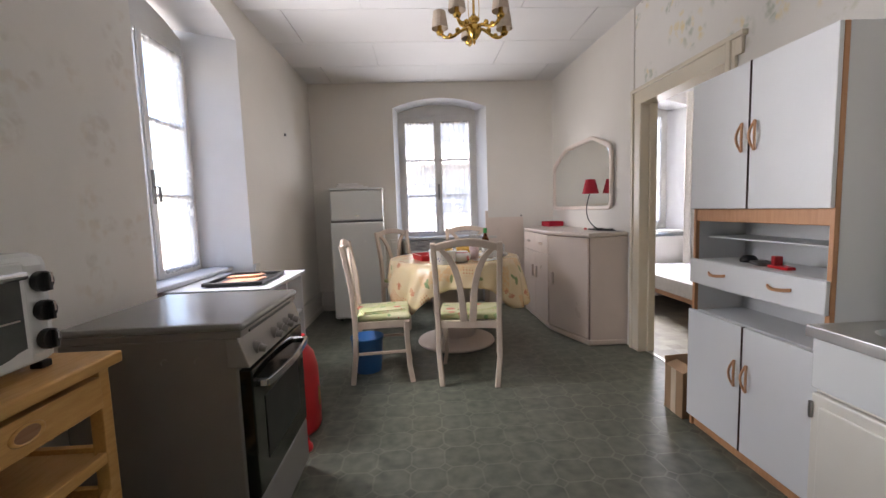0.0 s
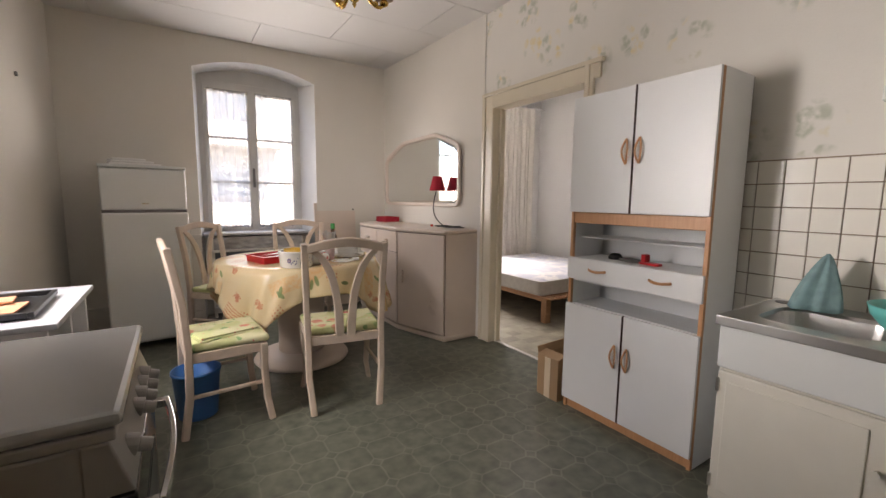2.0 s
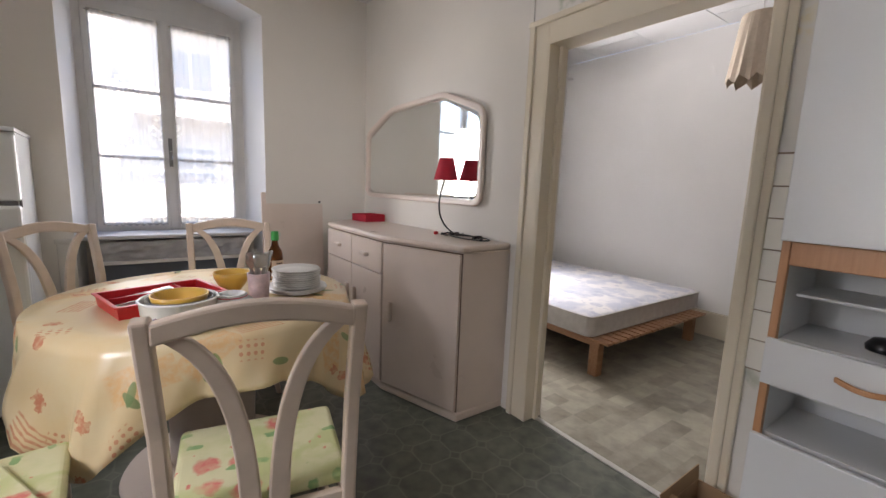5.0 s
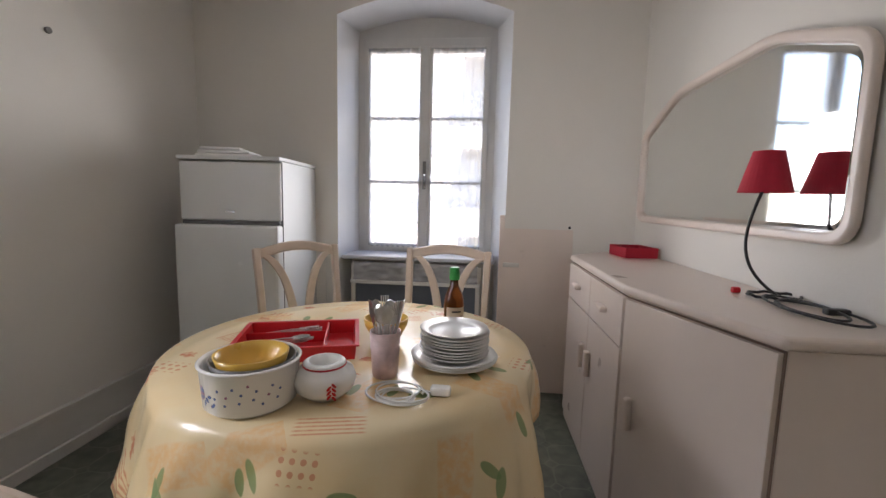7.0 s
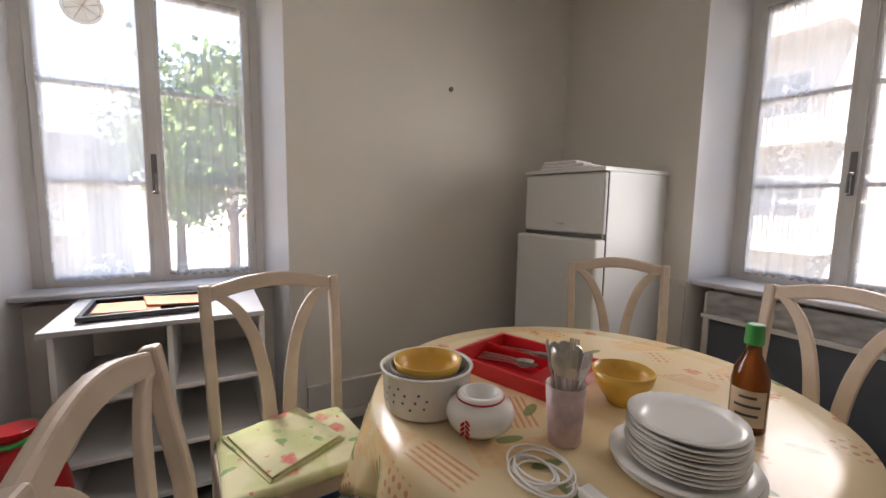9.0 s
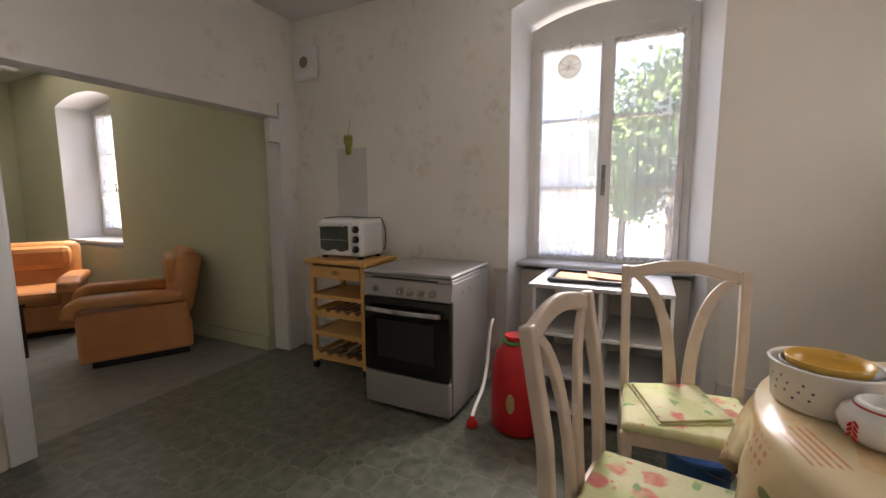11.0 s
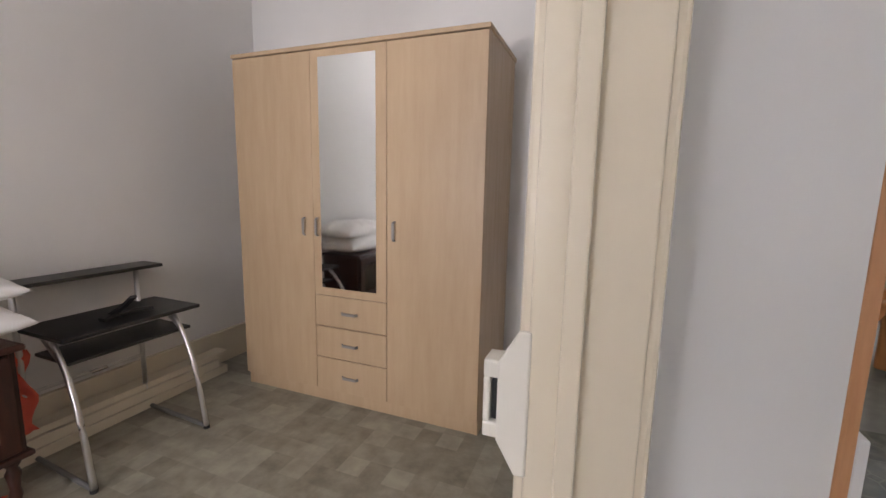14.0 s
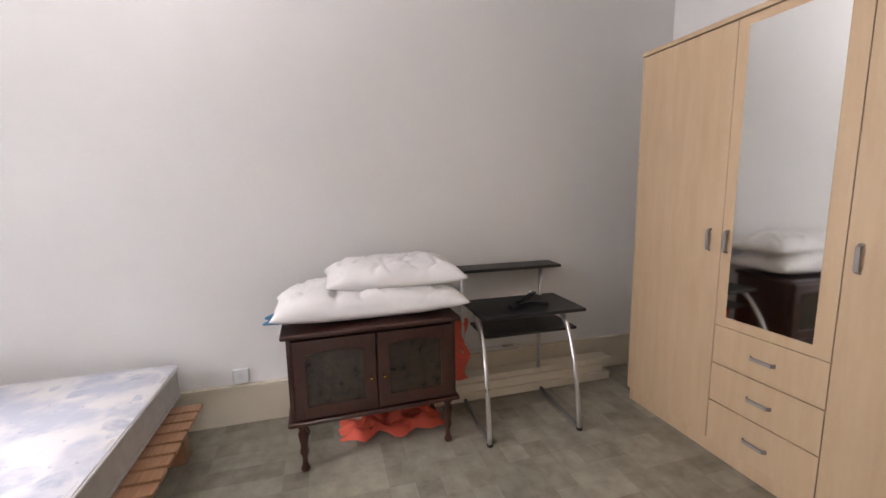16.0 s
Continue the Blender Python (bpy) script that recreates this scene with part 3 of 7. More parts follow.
def lathe(bm, profile, cx=0.0, cy=0.0, seg=24, sx=1.0, sy=1.0):
    rings = []
    for r, z in profile:
        if r < 1e-5:
            rings.append([bm.verts.new((cx, cy, z))])
        else:
            rings.append([bm.verts.new((cx + sx * r * math.cos(2 * math.pi * i / seg), cy + sy * r * math.sin(2 * math.pi * i / seg), z)) for i in range(seg)])
    for a, b in zip(rings, rings[1:]):
        for i in range(seg):
            j = (i + 1) % seg
            if len(a) == 1 and len(b) == 1:
                continue
            if len(a) == 1:
                bm.faces.new((a[0], b[j], b[i]))
            elif len(b) == 1:
                bm.faces.new((a[i], a[j], b[0]))
            else:
                bm.faces.new((a[i], a[j], b[j], b[i]))


def tube(bm, pts, r, seg=8, r1=None):
    """A round bar along points."""
    pts = [Vector(p) for p in pts]
    rings = []
    n = len(pts)
    for k, p in enumerate(pts):
        d = (pts[min(k + 1, n - 1)] - pts[max(k - 1, 0)]).normalized()
        up = Vector((0, 0, 1)) if abs(d.z) < 0.95 else Vector((1, 0, 0))
        a = d.cross(up).normalized()
        b = a.cross(d)
        rr = r if r1 is None else r + (r1 - r) * k / (n - 1)
        rings.append([bm.verts.new(p + rr * (a * math.cos(2 * math.pi * i / seg) + b * math.sin(2 * math.pi * i / seg))) for i in range(seg)])
    for u, v in zip(rings, rings[1:]):
        for i in range(seg):
            j = (i + 1) % seg
            bm.faces.new((u[i], v[i], v[j], u[j]))
    bm.faces.new(rings[0])
    bm.faces.new(rings[-1][::-1])


def strap(bm, pts, width, thick, across):
    """A flat bar along points: width along `across`, thickness square to it."""
    pts = [Vector(p) for p in pts]
    ac = Vector(across).normalized()
    rings = []
    n = len(pts)
    for k, p in enumerate(pts):
        d = (pts[min(k + 1, n - 1)] - pts[max(k - 1, 0)]).normalized()
        t = d.cross(ac).normalized()
        w = width[k] if isinstance(width, (list, tuple)) else width
        rings.append([bm.verts.new(p + ac * (sx * w / 2) + t * (sy * thick / 2)) for sx, sy in ((-1, -1), (1, -1), (1, 1), (-1, 1))])
    for u, v in zip(rings, rings[1:]):
        for i in range(4):
            j = (i + 1) % 4
            bm.faces.new((u[i], u[j], v[j], v[i]))
    bm.faces.new(rings[0][::-1])
    bm.faces.new(rings[-1])


def curve_pts(a, b, c, d, n=8):
    """Points of a cubic curve."""
    a, b, c, d = (Vector(p) for p in (a, b, c, d))
    return [(1 - t) ** 3 * a + 3 * (1 - t) ** 2 * t * b + 3 * (1 - t) * t * t * c + t ** 3 * d for t in (i / n for i in range(n + 1))]


def part(name, bm, material, parent=None, label="", bev=0.0, smooth=False, seg=2):
    bmesh.ops.recalc_face_normals(bm, faces=bm.faces)
    me = bpy.data.meshes.new(name)
    bm.to_mesh(me)
    bm.free()
    me.materials.append(M[material] if isinstance(material, str) else material)
    ob = new(name, me)
    ob.parent = parent
    if smooth:
        for p in me.polygons:
            p.use_smooth = True
    if bev:
        mod = ob.modifiers.new("bevel", "BEVEL")
        mod.width, mod.segments, mod.limit_method, mod.angle_limit = bev, seg, "ANGLE", radians(40)
    if label:
        ob["label"] = label
    return ob


def boxpart(name, b, material, parent=None, label="", bev=0.003):
    bm = bmesh.new()
    box(bm, *b)
    return part(name, bm, material, parent, label, bev)


def thing(name, m, label, category, group="", kind=""):
    ob = new(name)
    ob.empty_display_size = 0.1
    ob.matrix_world = m
    return tagged(ob, label, category, group, kind)


def structure(ob, label, category):
    return tagged(ob, label, category, "", "structure")


# ---- the setting ----
XW, XE, YS, YN, H = -1.16, 1.83, 0.23, 5.15, 2.70
BX0, BX1, BY0 = 1.925, 4.31, 0.38


def arch_wall(name, m, x0, x1, z1, w0, w1, sill, spring, apex, y0, y1, mats, label, niche=0.0):
    """A thick wall with one arched opening; inside is at y0. mats: left piece, right piece, reveal; niche: how far the wall below the sill steps back."""
    bm = bmesh.new()
    dl, dr = 0.06, 0.115
    prism(bm, [(x0, y0), (w0, y0), (w0 + dl, y1), (x0, y1)], -0.1, z1)
    n_left = len(bm.faces)
    prism(bm, [(w1, y0), (x1, y0), (x1, y1), (w1 - dr, y1)], -0.1, z1)
    k = niche / (y1 - y0)
    prism(bm, [(w0 + dl * k, y0 + niche), (w1 - dr * k, y0 + niche), (w1 - dr, y1), (w0 + dl, y1)], -0.1, sill)
    arch = [(w0 + (w1 - w0) * i / 12, spring + (apex - spring) * (1 - (2 * i / 12 - 1) ** 2)) for i in range(13)]
    slab_xz(bm, [(w1, z1), (w0, z1)] + arch, y0, y1)
    bm.faces.ensure_lookup_table()
    bmesh.ops.recalc_face_normals(bm, faces=bm.faces)
    for i, f in enumerate(bm.faces):
        f.material_index = 0 if i < n_left else 1
        c = f.calc_center_median()
        if abs(f.normal.y) < 0.5 and w0 - 0.01 <= c.x <= w1 + 0.01:
            f.material_index = 2
    me = bpy.data.meshes.new(name)
    bm.to_mesh(me)
    bm.free()
    for k in mats:
        me.materials.append(M[k])
    ob = new(name, me)
    ob.matrix_world = m
    return structure(ob, label, "wall")


def plain_wall(name, b, material, label):
    bm = bmesh.new()
    box(bm, *b)
    return structure(part(name, bm, material), label, "wall")


arch_wall("wall_north", pose(0, 0, 0), XW - 0.45, BX0 - 0.06, H + 0.1, -0.18, 0.94, 0.80, 2.41, 2.52, YN, YN + 0.45, ("paint", "paint", "reveal"), "plain off-white kitchen wall with deep arched window recess", 0.22)
arch_wall("wall_west", pose(0, 0, 0, 0, 0, 90), 0.10, YN, H + 0.1, 2.07, 3.21, 0.76, 2.44, 2.56, -XW, -XW + 0.45, ("fadedpaper", "paint", "reveal"), "off-white kitchen wall, floral paper beside deep window recess", 0.22)
arch_wall("wall_bedroom_north", pose(0, 0, 0), BX0 - 0.06, BX1 + 0.15, H + 0.1, 2.36, 3.48, 0.76, 2.36, 2.46, YN, YN + 0.45, ("bedwall", "bedwall", "reveal"), "white bedroom wall with deep arched window recess")
arch_wall("wall_living_west", pose(0, 0, 0, 0, 0, 90), -4.3, 0.08, H + 0.1, -3.12, -2.0, 0.76, 2.30, 2.40, 0.88, 1.33, ("green", "green", "reveal"), "pale green living room wall with deep window recess")

DY0, DY1, DZ = 2.31, 3.22, 1.955


def partition(name, boxes, label):
    """Wall pieces as (box, material towards -x/-y, material towards +x/+y)."""
    names, bm, idx = [], bmesh.new(), []
    for b, a, c in boxes:
        n = len(bm.faces)
        box(bm, *b)
        for k in (a, c):
            if k not in names:
                names.append(k)
        idx.append((n, len(bm.faces), a, c))
    bmesh.ops.recalc_face_normals(bm, faces=bm.faces)
    bm.faces.ensure_lookup_table()
    for n0, n1, a, c in idx:
        for i in range(n0, n1):
            nm = bm.faces[i].normal
            bm.faces[i].material_index = names.index(c if nm.x + nm.y > 0.5 else a)
    me = bpy.data.meshes.new(name)
    bm.to_mesh(me)
    bm.free()
    for k in names:
        me.materials.append(M[k])
    return structure(new(name, me), label, "wall")


partition("wall_east", [
    ((XE, BX0, YS, DY0, 0, H), "paper", "bedwall"),
    ((XE, BX0, DY0, DY1, DZ, H), "paper", "bedwall"),
    ((XE, BX0, DY1, 3.345, 0, H), "paper", "bedwall"),
    ((XE, BX0, 3.345, YN, 0, H), "paint", "bedwall"),
], "kitchen wall, floral paper by the doorway, plain paint beyond")
bm = bmesh.new()
prism(bm, [(1.821, 3.338), (XE + 0.001, 3.338), (XE + 0.001, YN), (1.752, YN)], 0.0, H)
structure(part("wall_east_2", bm, "paint"), "plain painted kitchen wall, slightly out of square", "wall")
OX0, OX1, OZ = -0.95, 0.69, 1.92
partition("wall_south", [
    ((XW, OX0, 0.10, YS, 0, H), "green", "fadedpaper"),
    ((OX0, OX1, 0.10, YS, OZ, H), "green", "fadedpaper"),
    ((OX1, BX0, 0.10, YS, 0, H), "green", "fadedpaper"),
], "floral papered kitchen wall with wide opening to living room")
plain_wall("wall_bedroom_east", (BX1, BX1 + 0.15, 0.2, YN, 0, H), "bedwall", "bare white bedroom wall with faint stains")
plain_wall("wall_bedroom_south", (BX0, BX1, 0.23, BY0, 0, H), "bedwall", "bare white bedroom wall behind the wardrobe")
plain_wall("wall_living_south", (-0.88, 3.0, -4.4, -4.2, 0, H), "green", "pale green living room end wall")
plain_wall("wall_living_east", (2.85, 3.0, -4.2, 0.10, 0, H), "green", "pale green living room side wall")


def floor(name, b, material, label):
    bm = bmesh.new()
    box(bm, *b)
    return structure(part(name, bm, material), label, "floor")


floor("floor", (XW - 0.24, 1.90, 0.10, YN + 0.24, -0.1, 0.0), "floor", "grey-green vinyl floor printed with octagons and small diamonds")
floor("floor_bedroom", (1.90, BX1, BY0 - 0.1, YN, -0.1, 0.0), "bedfloor", "mottled beige-grey vinyl floor with small squares")
floor("floor_living", (-0.88, 3.0, -4.2, 0.10, -0.1, 0.0), mat("grey_vinyl", (0.21, 0.22, 0.20), 0.4, vary=0.2, scale=9, dirt=(0.3, 0.3, 0.27), dirt_amount=0.5), "worn grey-green vinyl floor of the living room")
structure(boxpart("trim_threshold", (1.885, 1.915, DY0, DY1, 0.0, 0.006), "steel", bev=0.002), "thin metal threshold strip in the doorway", "threshold")


def ceiling(name, x0, x1, y0, y1, px, py, oy, label):
    """Boards with narrow grooves between them, in one mesh."""
    bm = bmesh.new()
    g = 0.0035
    box(bm, x0, x1, y0, y1, H + 0.012, H + 0.1)
    j, y = 0, y0
    while y < y1 - 0.01:
        x = x0 - (px / 2 if j % 2 else 0) - 0.31
        ye = min(y + py, y1)
        while x < x1:
            a, b = max(x, x0), min(x + px, x1)
            if b - a > 0.02:
                box(bm, a + g, b - g, y + g, ye - g, H, H + 0.012)
            x += px
        y, j = ye, j + 1
    return structure(part(name, bm, "ceil"), label, "ceiling")


ceiling("ceiling", XW, XE, YS, YN, 1.2, 0.62, 0.0, "white board ceiling with fine joints")
ceiling("ceiling_bedroom", BX0, BX1, BY0, YN, 1.2, 0.62, 0.0, "white board ceiling of the bedroom")
ceiling("ceiling_living", -0.88, 2.85, -4.2, 0.10, 1.2, 0.62, 0.0, "white board ceiling of the living room")


# unseen slab added over the ceilings, closes the cracks where sky light leaked in
bm = bmesh.new()
box(bm, XW - 0.45, BX1 + 0.15, -4.4, YN + 0.45, H + 0.1, H + 0.3)
structure(part("roof_slab", bm, "render"), "unseen slab added above the rooms to block sky light", "slab")


def skirting(name, b, material, ledge, label, foot=0.0):
    """A skirting board with a thin cap; ledge is the side that faces the room."""
    bm = bmesh.new()
    x0, x1, y0, y1, z0, z1 = b
    box(bm, x0, x1, y0, y1, z0, z1 - 0.022)
    d = 0.008
    lx0, lx1 = (x0 - d if ledge == "-x" else x0), (x1 + d if ledge == "+x" else x1)
    ly0, ly1 = (y0 - d if ledge == "-y" else y0), (y1 + d if ledge == "+y" else y1)
    box(bm, lx0, lx1, ly0, ly1, z1 - 0.022, z1)
    if foot:
        e = 0.014
        box(bm, x0 - e if ledge == "-x" else x0, x1 + e if ledge == "+x" else x1, y0 - e if ledge == "-y" else y0, y1 + e if ledge == "+y" else y1, z0, z0 + foot)
    return structure(part(name, bm, material, bev=0.003), label, "baseboard")


skirting("baseboard", (XW, XW + 0.02, 3.29, YN, 0, 0.235), "skirt", "+x", "painted skirting board along the kitchen wall", 0.06)
skirting("baseboard_2", (XW + 0.036, -0.28, YN - 0.02, YN, 0, 0.235), "skirt", "-y", "painted skirting board behind the fridge", 0.06)
skirting("baseboard_8", (1.04, XE, YN - 0.02, YN, 0, 0.235), "skirt", "-y", "painted skirting board behind the leaning board", 0.06)
skirting("baseboard_3", (0.79, XE, YS, YS + 0.018, 0, 0.25), "cream", "+y", "cream painted skirting board below the floral paper")
skirting("baseboard_4", (BX1 - 0.022, BX1, BY0, YN, 0, 0.225), "cream", "-x", "deep cream skirting board in the bedroom")
skirting("baseboard_5", (BX0, BX1 - 0.03, BY0, BY0 + 0.022, 0, 0.225), "cream", "+y", "deep cream skirting board behind the wardrobe")
skirting("baseboard_6", (-0.88, -0.862, -4.1, 0.08, 0, 0.12), "green", "+x", "low green painted skirting board")
skirting("baseboard_7", (XW, XW + 0.02, YS + 0.02, 1.985, 0, 0.235), "skirt", "+x", "painted skirting board behind the cooker", 0.06)

def niche_post(name, m, x0, x1, top, label):
    """A flat painted pilaster with a small cap beside the niche under a window."""
    bm = bmesh.new()
    box(bm, x0, x1, -0.016, 0.0, 0.0, top - 0.03)
    box(bm, x0 - 0.008, x1 + 0.008, -0.024, 0.0, top - 0.03, top)
    box(bm, x0 - 0.004, x1 + 0.004, -0.026, 0.0, 0.0, 0.11)
    ob = part(name, bm, "skirt", bev=0.005)
    ob.matrix_world = m
    return structure(ob, label, "trim")


niche_post("trim_post_1", pose(XW, 0, 0, 0, 0, 90), 1.985, 2.068, 0.80, "cream painted pilaster with worn cap beside the shelf niche")
niche_post("trim_post_2", pose(XW, 0, 0, 0, 0, 90), 3.212, 3.285, 0.83, "cream painted pilaster with worn cap beside the shelf niche")
niche_post("trim_post_3", pose(0, YN, 0), -0.265, -0.182, 0.85, "cream painted pilaster with small cap beside the window niche")
niche_post("trim_post_4", pose(0, YN, 0), 0.942, 1.03, 0.85, "cream painted pilaster with small cap beside the window niche")

# doorway to the bedroom: lining, casings and the old lock keeper
door = thing("door_1", pose(0, 0, 0), "cream gloss-painted doorway with moulded casing, no leaf", "doorway", "", "structure")
boxpart("lining", (XE - 0.02, BX0 + 0.02, DY1 - 0.012, DY1 + 0.01, 0, DZ), "cream", door)
boxpart("lining", (XE - 0.02, BX0 + 0.02, DY0 - 0.01, DY0 + 0.012, 0, DZ), "cream", door)
boxpart("lining", (XE - 0.02, BX0 + 0.02, DY0, DY1, DZ - 0.012, DZ + 0.01), "cream", door)
boxpart("stop", (XE + 0.05, XE + 0.075, DY1 - 0.03, DY1 - 0.01, 0, DZ - 0.01), "cream", door)
boxpart("stop", (XE + 0.05, XE + 0.075, DY0 + 0.01, DY0 + 0.03, 0, DZ - 0.01), "cream", door)
for sx, tag in ((-1, "kitchen"), (1, "bedroom")):
    xa = XE if sx < 0 else BX0
    for y0, y1 in ((DY1 - 0.005, DY1 + 0.115), (DY0 - (0.055 if sx < 0 else 0.115), DY0 + 0.005)):
        bm = bmesh.new()
        box(bm, min(xa, xa + sx * 0.022), max(xa, xa + sx * 0.022), y0, y1, 0, DZ + 0.11)
        inner = y0 if y0 > 3 else y1 - 0.035
        box(bm, min(xa, xa + sx * 0.034), max(xa, xa + sx * 0.034), inner if y0 < 3 else y1 - 0.035, (inner + 0.035) if y0 < 3 else y1, 0, DZ + 0.11)
        part("casing", bm, "cream", door, bev=0.006)
    bm = bmesh.new()
    box(bm, min(xa, xa + sx * 0.02), max(xa, xa + sx * 0.02), DY0 - 0.1, DY1 + 0.1, DZ, DZ + 0.095)
    box(bm, min(xa, xa + sx * 0.036), max(xa, xa + sx * 0.036), DY0 - 0.12, DY1 + 0.12, DZ + 0.085, DZ + 0.112)
    part("head_casing", bm, "cream", door, bev=0.005)
bm = bmesh.new()
for b in ((0.0, 0.05, -0.03, 0.012, 0.0, 0.022), (0.0, 0.05, -0.03, 0.012, 0.085, 0.11), (0.04, 0.05, -0.03, 0.012, 0.022, 0.085)):
    box(bm, *b)
slab_xz(bm, [(-0.012, -0.045), (0.004, -0.045), (0.03, 0.0), (0.03, 0.11), (0.004, 0.155), (-0.012, 0.155)], 0.006, 0.016)
keeper = part("lock_keeper", bm, "creamcab", door, "painted iron lock keeper", bev=0.003)
# solid black block stands for the shade in the keeper's open mouth
boxpart("slot", (0.003, 0.039, -0.027, 0.004, 0.024, 0.083), "black", keeper, "black block for the shade inside the keeper's mouth", bev=0)
keeper.location = (BX0 + 0.028, DY0 + 0.0, 0.90)

# opening to the living room: white lining
opening = thing("door_2", pose(0, 0, 0), "white lined wide opening without a door", "doorway", "", "structure")
boxpart("lining", (OX0 - 0.002, OX0 + 0.012, 0.085, YS + 0.012, 0, OZ), "reveal", opening)
boxpart("lining", (OX1 - 0.012, OX1 + 0.002, 0.085, YS + 0.012, 0, OZ), "reveal", opening)
boxpart("lining", (OX0, OX1, 0.085, YS + 0.012, OZ - 0.012, OZ + 0.002), "reveal", opening)
for x0, x1 in ((OX0 - 0.09, OX0), (OX1, OX1 + 0.09)):
    boxpart("casing", (x0, x1, YS, YS + 0.018, 0, OZ + 0.1), "reveal", opening, bev=0.005)


def window(name, m, x0, x1, sill, top, yw, label, front=-0.02, board="reveal", shelf=0.0):
    """A two-leaf casement of six panes, set deep in the recess that starts at yw."""
    w = thing(name, m, label, "window", "", "structure")
    yf = yw + 0.33
    t = 0.055
    bm = bmesh.new()
    for b in ((x0, x0 + t, sill, top), (x1 - t, x1, sill, top), (x0 + t, x1 - t, top - t, top), (x0 + t, x1 - t, sill, sill + t)):
        box(bm, b[0], b[1], yf, yf + 0.06, b[2], b[3])
    part("window_frame", bm, "frame", w, bev=0.005)
    bm = bmesh.new()
    arch = [(x0 + (x1 - x0) * i / 10, top + 0.055 + 0.11 * (1 - (2 * i / 10 - 1) ** 2)) for i in range(11)]
    slab_xz(bm, [(x1, top + 0.001), (x0, top + 0.001)] + arch, yf + 0.01, yf + 0.045)
    part("arched_head_board", bm, "frame", w)
    mid = (x0 + x1) / 2
    for side, (a, b) in enumerate(((x0 + t, mid - 0.004), (mid + 0.004, x1 - t))):
        s0, s1 = sill + t, top - t
        bm = bmesh.new()
        st = 0.042
        for q in ((a, a + st, s0, s1), (b - st, b, s0, s1), (a + st, b - st, s0, s0 + 0.06), (a + st, b - st, s1 - 0.045, s1)):
            box(bm, q[0], q[1], yf - 0.012, yf + 0.032, q[2], q[3])
        leaf = part("casement", bm, "frame", w, bev=0.004)
        lo, hi = s0 + 0.06, s1 - 0.045
        step_z = (hi - lo) / 3
        for k in (1, 2):
            boxpart("glazing_bar", (a + st, b - st, yf - 0.006, yf + 0.028, lo + k * step_z - 0.011, lo + k * step_z + 0.011), "frame", leaf)
        for k in range(3):
            bm = bmesh.new()
            g = 0.011 if k else 0
            box(bm, a + st, b - st, yf + 0.012, yf + 0.016, lo + k * step_z + g, lo + (k + 1) * step_z - (0.011 if k < 2 else 0))
            pane = part("pane", bm, "glass", leaf)
            pane.visible_shadow = False
    bm = bmesh.new()
    box(bm, mid - 0.022, mid + 0.022, yf - 0.026, yf - 0.012, sill + 0.07, top - 0.06)
    part("cover_strip", bm, "frame", w, bev=0.004)
    bm = bmesh.new()
    box(bm, mid - 0.012, mid + 0.012, yf - 0.034, yf - 0.026, sill + 0.52, sill + 0.72)
    tube(bm, [(mid, yf - 0.034, sill + 0.62), (mid, yf - 0.06, sill + 0.62), (mid, yf - 0.062, sill + 0.53)], 0.009)
    part("window_handle", bm, "darkgrey", w, "worn grey lever handle")
    bm = bmesh.new()
    box(bm, x0 - 0.02, x1 + 0.02, yw + front, yf - (0.014 if shelf else -0.06), sill + shelf - 0.031, sill + shelf - 0.003)
    part("window_sill", bm, board, w, bev=0.008)
    return w


def net_curtain(m, x0, x1, z0, z1, y, label, folds=7, depth=0.014, seed=0, cloth="sheer"):
    """A thin net gathered on a rod in front of one casement."""
    c = thing("net_curtain", m @ Matrix.Translation((0, 0, 0)), label, "curtain", "net curtains")
    rng = random.Random(seed)
    bm = bmesh.new()
    nx, nz = 48, 12
    ph = [rng.uniform(0, 6.28) for _ in range(3)]
    grid = []
    for j in range(nz + 1):
        v = j / nz
        row = []
        for i in range(nx + 1):
            u = i / nx
            amp = depth * (0.6 + 0.4 * v)
            yy = y + amp * math.sin(u * folds * 6.283 + ph[0] + 0.5 * math.sin(5 * v + ph[2])) + 0.5 * amp * math.sin(u * folds * 13.1 + ph[1] + 2 * v)
            zz = z1 - (z1 - z0) * v + (0.006 * math.sin(u * 60) if j == nz else 0)
            row.append(bm.verts.new((x0 + (x1 - x0) * u, yy, zz)))
        grid.append(row)
    for a, b in zip(grid, grid[1:]):
        for i in range(nx):
            bm.faces.new((a[i], a[i + 1], b[i + 1], b[i]))
    part("net", bm, cloth, c, smooth=True)
    bm = bmesh.new()
    tube(bm, [(x0 - 0.01, y + 0.006, z1 - 0.012), (x1 + 0.01, y + 0.006, z1 - 0.012)], 0.004, 6)
    part("rod", bm, "chrome", c)
    return c


